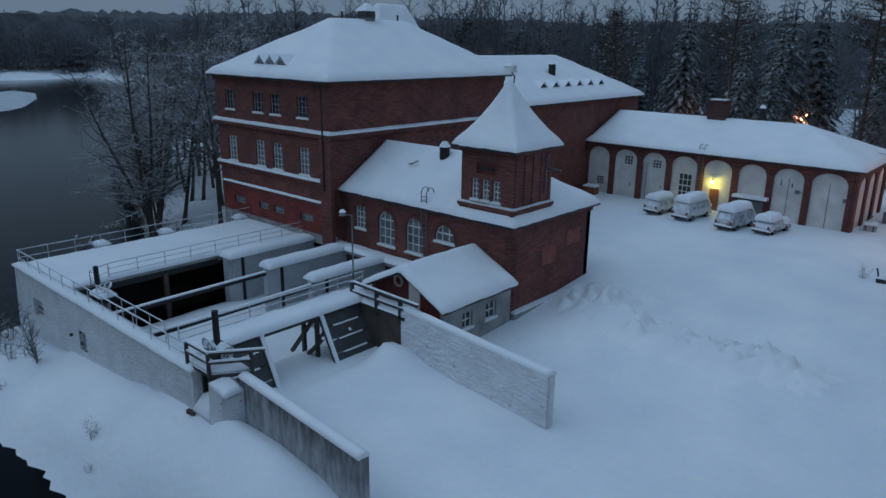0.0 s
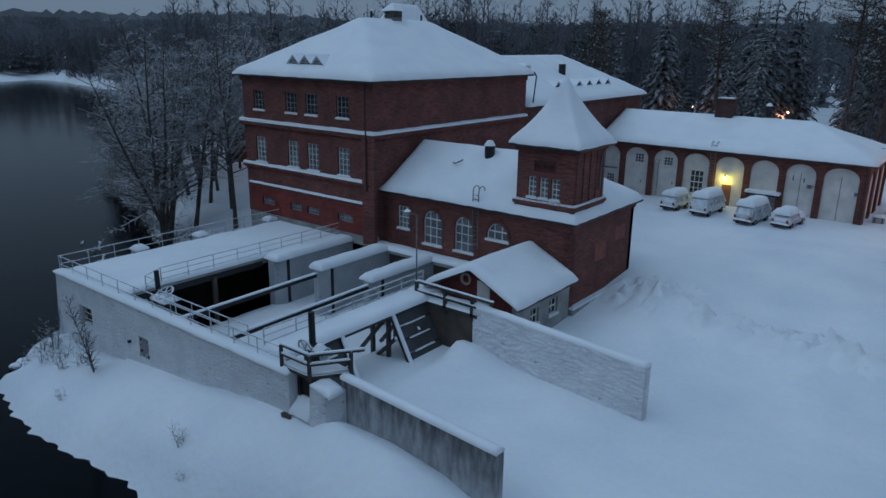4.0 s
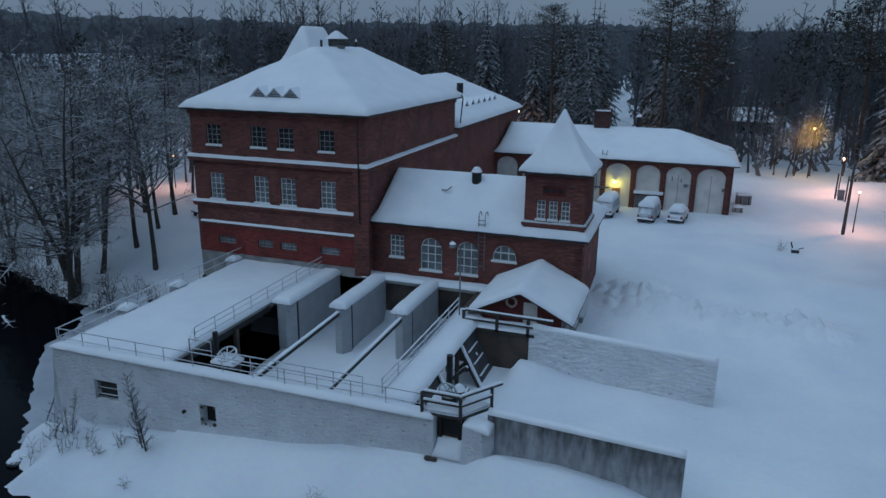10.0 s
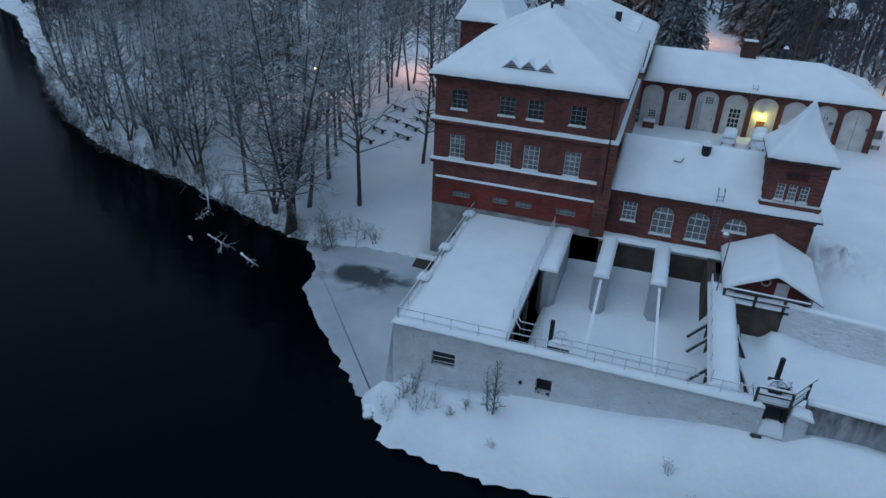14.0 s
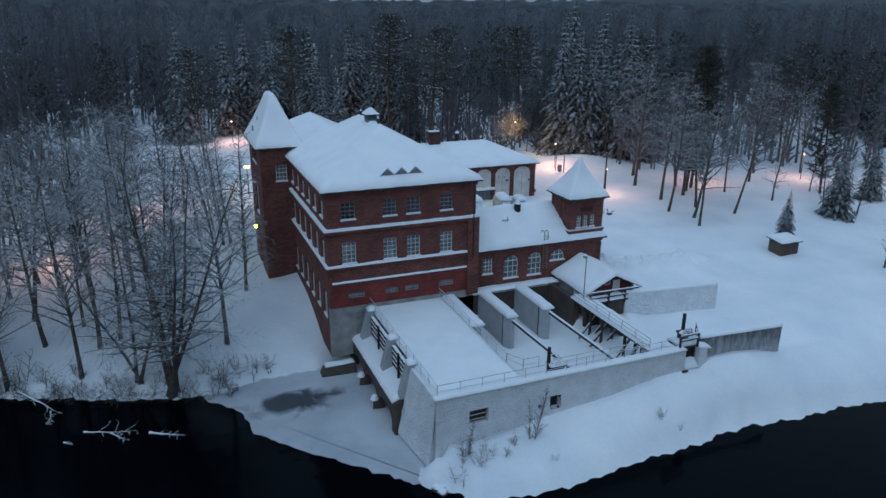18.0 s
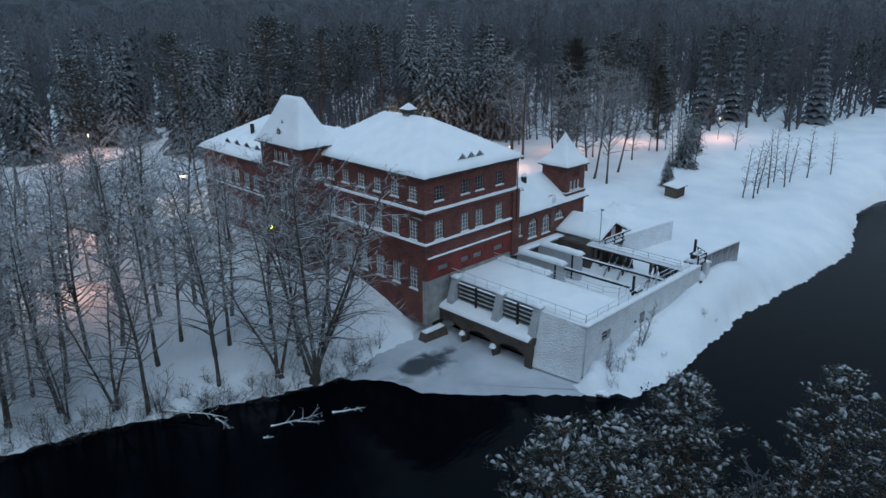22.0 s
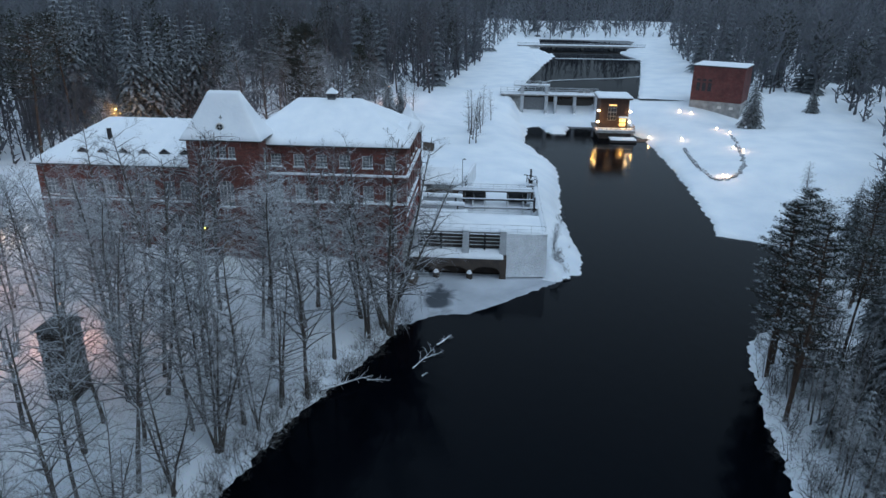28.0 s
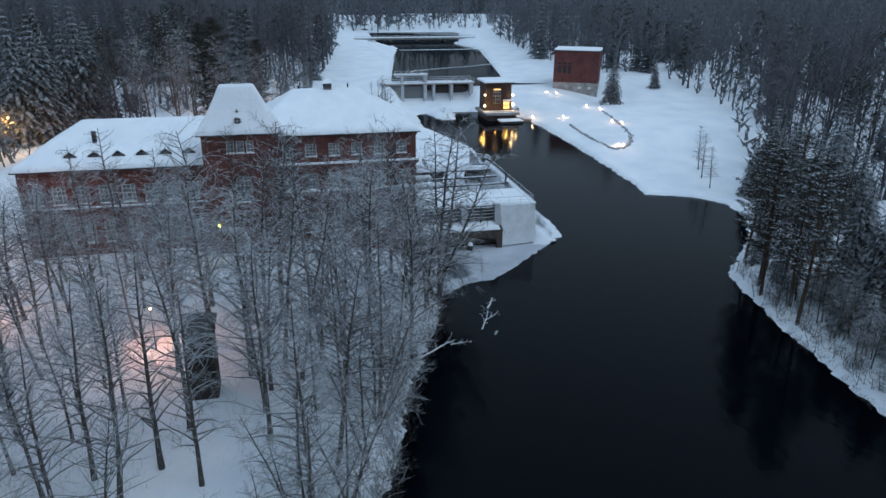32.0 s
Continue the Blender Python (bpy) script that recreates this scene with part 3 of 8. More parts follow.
def ground_height(x, y):
    x, y = np.asarray(x, float), np.asarray(y, float)
    wob = 0.5 * np.sin(x * 1.9 + 0.7 * np.sin(y)) + 0.5 * np.sin(x * 4.3 + 1 + y * 2.1) + 0.5 * np.sin(x * 0.6 + 2) + 0.35 * np.sin(x * 7.1 + y * 3.0)
    dl, dr = far_from(LEFT_BANK, x, y), far_from(RIGHT_BANK, x, y)
    yl, yr = along(LEFT_BANK, x), along(RIGHT_BANK, x)
    inside = (y < yl) & (y > yr) & (x < 93) & (x > -350)
    end = np.minimum(far_from([(93, -27), (93, -30)], x, y), far_from([(-352, 58), (-346, 92), (-352, 130)], x, y))
    dl, dr = np.where(x < -356, 1e3, dl), np.where(x < -356, 1e3, dr)
    d = np.minimum(np.minimum(dl, dr), end) * np.where(inside, -1, 1) + 0.3 * wob
    south = y < yr + 2
    t_yard = -1.15 + 1.25 * step01(y, -4, 14)
    t_west = -1.9 + 1.1 * step01(y, 2, 26)
    t_land = t_west + (t_yard - t_west) * step01(x, -18, -8)
    t_land = t_land + (1.6 - t_land) * step01(x, 80, 116) * step01(y, -70, -20)
    t_south = -2.6 + 1.4 * step01(-y, 55, 90) + 3.2 * step01(x, 85, 118)
    target = np.where(south, t_south, t_land)
    k = np.clip(d / np.where(south, 16.0, 10.0), 0, 1)
    rise = 1 - (1 - k) ** 1.7
    z = -4.3 + (target + 4.3) * rise
    z = np.where(d < 0.7, -4.8 + 0.5 * np.clip(d / 0.7, -3, 1), z)
    z = z + 0.10 * waves(x, y) * np.clip(d / 4, 0, 1)
    # drift piled against the river wall and the near wing wall
    foot = np.interp(x, [-12, -8, -4, 1, 4, 7, 11, 13, 15, 17.6, 20.3, 22, 26, 40], [-3.1, -3.1, -2.7, -2.1, -1.75, -1.15, -0.85, -0.95, -0.35, -0.3, -0.75, -1.25, -1.5, -1.7])
    up = np.clip((y - yl) / (-17.6 - yl), 0, 1)
    drift = -4.4 + (foot + 4.4) * (1 - (1 - up) ** 1.45) + 0.06 * waves(x * 3, y * 3) + bump(x, y, 14.3, -18.1, 0.5, 0.7, 0.55) - bump(x, y, 13.6, -18.6, 0.9, 0.6, 0.3)
    lay = step01(x, -12.4, -10.6) * (1 - step01(x, 30, 42)) * step01(-y, 16.7, 17.3) * step01(d, 0.5, 1.6)
    z = z + (drift - z) * lay
    z = z + bump(x, y, 13.6, -7.2, 1.6, 0.9, 0.75) + bump(x, y, 11.6, -7.2, 1.2, 0.7, 0.3)
    z = z - bump(x, y, 95, -79, 12, 10, 2.4)
    z = z + bump(x, y, -11.6, -18.9, 1.6, 1.4, 1.6)
    # low snow shelf below the dam, with a tongue into the river
    shelf = -4.3 + 0.05 * np.clip(x - 91, 0, 20) + 0.12 * waves(x * 2, y * 2)
    mask = step01(-y, 14.5, 19) * step01(y, -41, -37.5) * step01(x, 87, 92) * (1 - step01(x, 107.5, 109))
    z = z + (np.minimum(z, shelf) - z) * mask
    tongue = 1 - np.hypot((x - 89.5) / 7.5, (y + 27) / 3.6) + 0.12 * wob
    z = np.where((tongue > 0) & (x < 96), np.maximum(z, -4.55 + 1.1 * np.clip(tongue, 0, 0.5)), z)
    # ploughed heaps, drifts and wheel tracks in the yard
    z = z + bump(x, y, 21, 3.2, 2.6, 2.2, 0.9) + bump(x, y, 26, 2.8, 3.5, 1.8, 0.55) + bump(x, y, 31, 3.5, 3, 1.6, 0.5) + bump(x, y, 29, 1.2, 0.8, 0.5, 0.35)
    for line in ([(22, 26), (33, 29.5), (44, 38), (53, 46)], [(21, 24.5), (34, 27.5), (46, 36.5), (55, 44.5)], [(36, 60), (44, 50), (60, 44)]):
        z = z - 0.16 * np.exp(-(far_from(line, x, y) / 0.7) ** 2)
    z = z + bump(x, y, 36, 12, 5, 2, 0.4) + bump(x, y, 22, 44, 14, 2.0, 0.0) + bump(x, y, 46, 56, 9, 4, 1.2) + bump(x, y, 8, 60, 18, 4, 1.6) + bump(x, y, -22, 62, 8, 5, 1.4)
    # inside the concrete basin
    basin = (x > -10.6) & (x < 9.0) & (y > -17.5) & (y < -0.1)
    z = np.where(basin, -2.25 + 0.12 * waves(x * 2, y * 2), z)
    z = np.where((x > -11.3) & (x < -3.4) & (y > -17.5) & (y < -0.1), -5.2, z)
    z = np.where((x >= 9.0) & (x < 13) & (y > -16.4) & (y < -5.3), np.minimum(z, -1.5), z)
    # headrace pond above the dam
    pl, pr = along(POND_LEFT, x), along(POND_RIGHT, x)
    pond = np.minimum(np.minimum(pl - y, y - pr), np.minimum(x - 108.8, 330 - x))
    z = np.where(x > 100, np.where(pond > 0, 0.9 - np.clip(pond, 0, 3), z), z)
    far = np.hypot(x - 20, y - 10)
    z = z + 0.02 * np.clip(far - 260, 0, 1500) * np.where(np.abs(pond) < 15, 0, 1) * step01(np.abs(d), 5, 120)
    return z


def spread(lo, hi, step, out_lo, out_hi, grow=1.06):
    mid = list(np.arange(lo, hi + 1e-6, step))
    a, s = [lo], step
    while a[-1] > out_lo:
        s *= grow
        a.append(a[-1] - s)
    b, s = [hi], step
    while b[-1] < out_hi:
        s *= grow
        b.append(b[-1] + s)
    return np.array(a[:0:-1] + mid + b[1:])


def quick_mesh(name, verts, faces, mats, smooth=False):
    me = bpy.data.meshes.new(name)
    verts, faces = np.asarray(verts, np.float32), np.asarray(faces, np.int32)
    k = faces.shape[1]
    me.vertices.add(len(verts))
    me.vertices.foreach_set("co", verts.ravel())
    me.loops.add(faces.size)
    me.loops.foreach_set("vertex_index", faces.ravel())
    me.polygons.add(len(faces))
    me.polygons.foreach_set("loop_start", np.arange(0, faces.size, k, dtype=np.int32))
    if smooth:
        me.polygons.foreach_set("use_smooth", np.ones(len(faces), bool))
    me.update(calc_edges=True)
    for m in mats:
        me.materials.append(m)
    return me


gx, gy = spread(-75, 62, 0.7, -1500, 1500), spread(-62, 48, 0.7, -1500, 1500)
mx, my = np.meshgrid(gx, gy)
gv = np.stack([mx.ravel(), my.ravel(), ground_height(mx, my).ravel()], 1)
ids = np.arange(len(gv)).reshape(mx.shape)
gf = np.stack([ids[:-1, :-1].ravel(), ids[:-1, 1:].ravel(), ids[1:, 1:].ravel(), ids[1:, :-1].ravel()], 1)
ground = tagged(new("ground", quick_mesh("ground", gv, gf, [M_GROUND], True)), "snow-covered ground sloping to the river", "ground", kind="structure")


def height_at(x, y):
    return float(ground_height(np.array([x]), np.array([y]))[0])


def sheet(name, pts, z, mat, label, category, kind="structure"):
    bm = B()
    bm.faces.new([bm.verts.new((x, y, z)) for x, y in pts])
    return solo(name, bm, mat, label, category, kind=kind)


sheet("water", [(-1400, -600), (100, -600), (100, 600), (-1400, 600)], WATER, M_WATER, "black open river water, slightly rippled", "river")
sheet("pond_water", [(109, -120), (332, -120), (332, 0), (109, 0)], 0.25, M_POND, "dark headrace water above the dam", "water")

# wooded hills on the skyline
hill_v, hill_f = [], []
hrng = random.Random(77)


def far_lake(x, y):
    """Below one on the frozen lake beyond the river bend."""
    c, d = math.cos(0.55), math.sin(0.55)
    u, v = (x + 400) * d + (y - 330) * c, -(x + 400) * c + (y - 330) * d
    return math.hypot(u / 185, v / 105) + 0.05 * math.sin(u * 0.06) + 0.04 * math.sin(v * 0.11 + 1)


for i, (r, h) in enumerate(((820, -2), (960, 24), (1120, 36), (1320, 47), (1326, 40))):
    for k in range(900):
        a = 2 * math.pi * k / 900
        n = 1 + 0.16 * math.sin(a * 3 + 1) + 0.10 * math.sin(a * 7 + 2) + 0.05 * math.sin(a * 23)
        hill_v.append((20 + r * math.cos(a), 10 + r * math.sin(a), h * n + (hrng.uniform(0, 9) if 0 < i < 4 else 0)))
for i in range(4):
    for k in range(900):
        hill_f.append((i * 900 + k, i * 900 + (k + 1) % 900, (i + 1) * 900 + (k + 1) % 900, (i + 1) * 900 + k))
tagged(new("backdrop", quick_mesh("backdrop", hill_v, hill_f, [M_FARWOOD])), "dark wooded hills on the skyline", "hills", kind="structure")

# closed canopy of the far forest
can_v, can_f = [], []
can_r = [440 * 1.022 ** i for i in range(40)]
crng = random.Random(31)
for i, r in enumerate(can_r):
    for k in range(420):
        a = 2 * math.pi * (k + 0.5 * (i % 2)) / 420
        x, y = 20 + r * math.cos(a), 10 + r * math.sin(a)
        can_v.append((x, y, -12 if far_lake(x, y) < 1.05 else (2 if i == 0 else crng.choice((8, 11, 14, 17, 20, 24)) + 0.02 * max(0, r - 260))))
for i in range(39):
    for k in range(420):
        can_f.append((i * 420 + k, i * 420 + (k + 1) % 420, (i + 1) * 420 + (k + 1) % 420, (i + 1) * 420 + k))
tagged(new("forest_canopy", quick_mesh("forest_canopy", can_v, can_f, [M_FARWOOD])), "dark canopy of the distant forest", "woods", kind="stuff")

def sheet_bm(pts):
    b = B()
    return loft(b, [(x, y, WATER - 0.03) for x, y in pts], [(x, y, WATER + 0.03) for x, y in pts])


# ploughed snow rubble at the edge of the yard
rub_v, rub_f = [], []
RX, RY = 92, 56
rub_g = ground_height(*np.meshgrid(15.7 + 19.5 * np.arange(RX + 1) / RX, -1.5 + 13 * np.arange(RY + 1) / RY))
for j in range(RY + 1):
    for i in range(RX + 1):
        x, y = 15.7 + 19.5 * i / RX, -1.5 + 13 * j / RY
        heap = 0.75 * math.exp(-(((x - 18.6) / 2.6) ** 2 + ((y - 6.2) / 2.8) ** 2)) + 0.6 * math.exp(-(((x - 23.5) / 3.2) ** 2 + ((y - 3.6) / 1.6) ** 2)) + 0.62 * math.exp(-(((x - 29.0) / 3.0) ** 2 + ((y - 4.2) / 1.7) ** 2))
        lump = abs(noise.noise((x * 0.9, y * 0.9, 3.0))) + 0.7 * abs(noise.noise((x * 2.1, y * 2.1, 7.0))) + 0.35 * abs(noise.noise((x * 4.3, y * 4.3, 1.0)))
        rub_v.append((x, y, float(rub_g[j, i]) - 0.1 + heap * (0.2 + 1.7 * lump)))
for j in range(RY):
    for i in range(RX):
        a = j * (RX + 1) + i
        rub_f.append((a, a + 1, a + RX + 2, a + RX + 1))
tagged(new("snow_heap", quick_mesh("snow_heap", rub_v, rub_f, [M_SNOW], True)), "ploughed lumpy snow heap at the yard edge", "snow heap", kind="stuff")


# thin ice in the bay beside the intake
bm = B()
edge_pts = [(-11.0, 0.4), (-11.0, -14), (-11.3, -19.6), (-12.4, -19.3), (-14.2, -17.8), (-16.7, -15.2), (-19.0, -12.7), (-21.4, -10.2), (-23.0, -8.2), (-23.4, -5.6), (-24.9, -2.9), (-26.5, -1.0), (-24, 1.2), (-18, 1.8), (-14, 2.6)]
smooth_edge = []
for i, a in enumerate(edge_pts):
    b = edge_pts[(i + 1) % len(edge_pts)]
    for j in range(6):
        t = j / 6
        w = 0.35 * noise.noise((a[0] + 3 * t, a[1] - 2 * t, i * 0.7 + t))
        smooth_edge.append((a[0] + (b[0] - a[0]) * t + w, a[1] + (b[1] - a[1]) * t + w))
loft(bm, [(x, y, WATER - 0.03) for x, y in smooth_edge], [(x, y, WATER + 0.03) for x, y in smooth_edge])
solo("river_ice", sheet_bm([(-183, 28), (-186, 36), (-195, 43), (-225, 57), (-250, 65), (-270, 64), (-258, 52), (-215, 28)]), M_ICE, "snowy ice along the far bend of the river", "ice", kind="structure")
solo("river_ice", bm, M_ICE, "thin grey ice with a dark thawed patch", "ice", kind="structure")

# ---- main power house ----
house = thing("power_station", (-7.3, 10, -2), "three-storey red brick power station with snowy hipped roofs", "building")
F_FRONT, F_RIGHT, F_LEFT = Face((-14.6, 0), (0, 0)), Face((0, 0), (0, 20)), Face((-14.6, 20), (-14.6, 0))
WIN_X = [(1.37, 2.67), (5.3, 6.6), (7.6, 8.9), (10.95, 12.2)]
SMALL_X = [(1.8, 3.4), (5.35, 6.7), (7.35, 8.75), (10.8, 12.4)]
front_holes = [(a, b, 9.95, 11.5, 0) for a, b in WIN_X] + [(a, b, 5.75, 7.8, 0) for a, b in WIN_X] + [(a, b, 2.25, 2.85, 0) for a, b in SMALL_X]
part("wall", wall_mesh(F_FRONT, 1.5, 12.55, 0.5, front_holes), M_BRICK, house)
bm = B()
F_FRONT.block(bm, 0.0, 3.6, -3.5, 1.5, 0.06, 0.5)
F_FRONT.block(bm, 3.6, 14.6, -3.5, 1.5, 0, 0.5)
part("foundation_wall", bm, M_CONCRETE, house, "bare concrete lower wall")
for a, b, lo, hi, _ in front_holes:
    small = hi < 3
    window(F_FRONT, a, b, lo, hi, house, cols=4 if small else 3, rows=2 if small else 5 if hi < 9 else 4, mat=M_GLASS_DARK if hi > 9 else M_GLASS, sill=not small, bar=0.022 if hi > 9 else 0.034, edge=0.045 if hi > 9 else 0.06, frame_mat=M_OLDFRAME if hi > 9 or small else None)
side_u = [1.2, 4.0, 6.8, 9.6, 12.4, 15.2]
left_holes = [(20 - u - 1.3, 20 - u, 9.95, 11.5, 0) for u in side_u] + [(20 - u - 1.3, 20 - u, 5.75, 7.8, 0) for u in side_u] + [(20 - u - 1.3, 20 - u, 0.2, 2.7, 0) for u in side_u]
part("wall", wall_mesh(F_LEFT, -3.5, 12.55, 0.5, left_holes, 0, 19.5), M_BRICK, house)
for a, b, lo, hi, _ in left_holes:
    window(F_LEFT, a, b, lo, hi, house, cols=3, rows=5 if hi < 9 else 4)
part("wall", wall_mesh(F_RIGHT, -2, 12.55, 0.5, [], 0.5, 20), M_BRICK, house)
bm = B()
box(bm, -14.1, -0.5, 19.5, 20, 6, 12.55)
part("wall", bm, M_BRICK, house)


def course(lo, hi, out, faces, snow=0.12, mat=None):
    """A projecting brick string course round the walls, with snow lying on it."""
    for f, a, b in faces:
        bm = B()
        f.block(bm, a, b, lo, hi, -out, -0.003)
        f.block(bm, a, b, lo - 0.14, lo - 0.003, -out * 0.5, -0.003)
        c = part("string_course", bm, mat or M_BRICK, house)
        bm = B()
        n = max(2, int((b - a) / 0.5))
        ring = []
        for i in range(n):
            u0, u1 = a + (b - a) * i / n, a + (b - a) * (i + 1) / n
            h = snow * (0.85 + 0.3 * noise.noise((u0, lo, 1.0)))
            h2 = snow * (0.85 + 0.3 * noise.noise((u1, lo, 1.0)))
            low = [f.at(u0, hi + 0.003, -out - 0.03), f.at(u1, hi + 0.003, -out - 0.03), f.at(u1, hi + 0.003, -0.003), f.at(u0, hi + 0.003, -0.003)]
            high = [f.at(u0, hi + h, -out), f.at(u1, hi + h2, -out), f.at(u1, hi + h2 + 0.06, -0.003), f.at(u0, hi + h + 0.06, -0.003)]
            loft(bm, low, high)
        bmesh.ops.remove_doubles(bm, verts=bm.verts[:], dist=1e-4)
        part("course_snow", bm, M_SNOW, c)


three = [(F_FRONT, -0.3, 14.9), (F_RIGHT, 0.0, 20), (F_LEFT, 0.3, 20)]
course(8.75, 9.0, 0.3, three, 0.2)
course(5.3, 5.5, 0.22, [(F_FRONT, -0.22, 13.75), (F_LEFT, 0.3, 20)], 0.16)
course(3.75, 3.9, 0.12, [(F_FRONT, 0.3, 13.75)], 0.12)
# painted plinth between the openings
cuts = [0.3] + [v for ab in SMALL_X for v in ab] + [13.75]
pieces = [(a, b, 1.5, 3.6) for a, b in zip(cuts[::2], cuts[1::2])] + [(a, b, 1.5, 2.25) for a, b in SMALL_X] + [(a, b, 2.85, 3.6) for a, b in SMALL_X]
for a, b, lo, hi in pieces:
    bm = B(); F_FRONT.block(bm, a, b, lo, hi, -0.03, -0.003)
    part("plinth_panel", bm, M_BRICK_PLINTH, house, "brighter red painted brick plinth")
# corner piers and cornice
bm = B()
F_FRONT.block(bm, 13.75, 14.9, 1.0, 8.72, -0.32, -0.003)
part("corner_pier", bm, M_BRICK, house)
bm = B()
F_FRONT.block(bm, -0.12, 14.72, 12.2, 12.52, -0.14, -0.003)
F_RIGHT.block(bm, 0, 20, 12.2, 12.52, -0.14, -0.003)
F_LEFT.block(bm, 0, 20, 12.2, 12.52, -0.14, -0.003)
part("cornice", bm, M_BRICK, house)

MAIN_EAVES = (-15.1, 0.5, -0.5, 20.5)
main_roof = hip(*MAIN_EAVES, 12.7, 0.545, 0.545, 0.60, 0.70)
roof = part("roof", roof_body(B(), *MAIN_EAVES, main_roof, 12.5), M_ROOF, house)
part("roof_snow", mound(*MAIN_EAVES, main_roof, 0.4, thick=0.32, edge=0.6), M_SNOW, roof, smooth=True)

# rear wing
F_WR, F_WL, F_WN = Face((0, 20), (0, 46)), Face((-15.2, 46), (-15.2, 25.4)), Face((0, 46), (-15.2, 46))
part("wall", wall_mesh(F_WR, -1, 9.65, 0.5, [(3, 4.4, 0.2, 2.4, 0)]), M_BRICK, house)
bm = B(); F_WR.block(bm, 3.02, 4.38, 0.2, 2.38, 0.15, 0.22)
part("side_door", bm, M_REDWOOD, house, "closed dark red boarded door")
wing_u = [0.9, 3.4, 5.9, 8.4, 10.9, 13.4, 15.9, 18.0]
wing_holes = [(u, u + 1.5, 5.7, 7.8, 0) for u in wing_u] + [(u, u + 1.5, 0.9, 3.5, 0) for u in wing_u]
part("wall", wall_mesh(F_WL, -2, 9.65, 0.5, wing_holes), M_BRICK, house)
for a, b, lo, hi, _ in wing_holes:
    window(F_WL, a, b, lo, hi, house, cols=3, rows=4)
part("wall", wall_mesh(F_WN, -1, 9.65, 0.5, [], 0.5, 14.7), M_BRICK, house)
course(5.0, 5.2, 0.2, [(F_WL, 0, 20.6)], 0.16)
WING_EAVES = (-15.7, 0.5, 20.0, 46.5)
wing_roof = hip(*WING_EAVES, 9.8, 0.5, 0.5, 9.0, 0.62)
roof = part("roof", roof_body(B(), *WING_EAVES, wing_roof, 9.6), M_ROOF, house)
part("roof_snow", mound(*WING_EAVES, wing_roof, 0.4, thick=0.32, edge=0.6, seed=5), M_SNOW, roof, smooth=True)

# gabled stair tower on the grove side
F_TF, F_TS, F_TN = Face((-17.8, 25.4), (-17.8, 16.8)), Face((-17.8, 16.8), (-13.4, 16.8)), Face((-13.4, 25.4), (-17.8, 25.4))
tri = [(2.7 + k * 1.1, 2.7 + k * 1.1 + 0.85, 11.5, 12.9, 0) for k in range(3)]
part("wall", wall_mesh(F_TF, -2.5, 13.75, 0.5, tri + [(3.4, 5.2, 5.6, 8.2, 0.6), (3.2, 4.6, -1.0, 1.6, 0)]), M_BRICK, house)
for a, b, lo, hi, _ in tri:
    window(F_TF, a, b, lo, hi, house, cols=2, rows=3)
window(F_TF, 3.4, 5.2, 5.6, 8.2, house, rise=0.6, cols=4, rows=5)
bm = B(); F_TF.block(bm, 3.22, 4.58, -1.0, 1.58, 0.15, 0.22)
part("entrance_door", bm, M_DOORWOOD, house, "closed brown wooden door")
part("wall", wall_mesh(F_TS, -2.5, 13.75, 0.5, [(1.6, 2.8, 10.0, 11.8, 0)], 0.5, 4.4), M_BRICK, house)
window(F_TS, 1.6, 2.8, 10.0, 11.8, house, cols=3, rows=4)
part("wall", wall_mesh(F_TN, -2.5, 13.75, 0.5, [], 0, 3.9), M_BRICK, house)
bm = B(); box(bm, -13.9, -13.4, 17.3, 24.9, 9, 13.75)
part("wall", bm, M_BRICK, house)


def flared(cx, cy, ax, ay, z0, z1, rx, ry, flare=1.7):
    """A steep roof that flattens out to its eaves; rx, ry: half the flat or ridge at the top."""
    def height(x, y):
        k = min((ax - abs(x - cx)) / max(ax - rx, 1e-3), (ay - abs(y - cy)) / max(ay - ry, 1e-3))
        k = min(max(k, 0), 1)
        return z0 + (z1 - z0) * (0.6 * k + 0.4 * k ** flare) if k < 1 else z1
    return height


TW = (-18.3, -13.0, 16.3, 25.9)
tower_roof = flared(-15.65, 21.1, 2.65, 4.8, 13.75, 18.75, 0.3, 1.9, 1.6)
roof = part("tower_roof", roof_body(B(), *TW, tower_roof, 13.7, step=0.35), M_ROOF, house)
part("roof_snow", mound(*TW, tower_roof, 0.22, thick=0.3, edge=0.4, seed=9), M_SNOW, roof, smooth=True)
# oval roof light with white surround
bm = B(); beam(bm, (-17.75, 21.2, 15.2), (-16.9, 21.2, 15.2), 1.0, n=14)
rl = part("roof_light", bm, M_WHITE, house, "round white-framed roof light")
bm = B(); beam(bm, (-17.79, 21.2, 15.2), (-17.76, 21.2, 15.2), 0.72, n=14)
part("pane", bm, M_GLASS_DARK, rl)
bm = B(); beam(bm, (-17.83, 21.2, 14.85), (-17.83, 21.2, 15.55), 0.05); beam(bm, (-17.83, 20.85, 15.2), (-17.83, 21.55, 15.2), 0.05)
part("glazing_bar", bm, M_WHITE, rl)
bm = B(); beam(bm, (-17.2, 21.2, 15.6), (-17.2, 21.2, 16.5), 0.06); beam(bm, (-17.2, 20.98, 16.2), (-17.2, 21.42, 16.2), 0.05)
part("finial", bm, M_DARK, house)


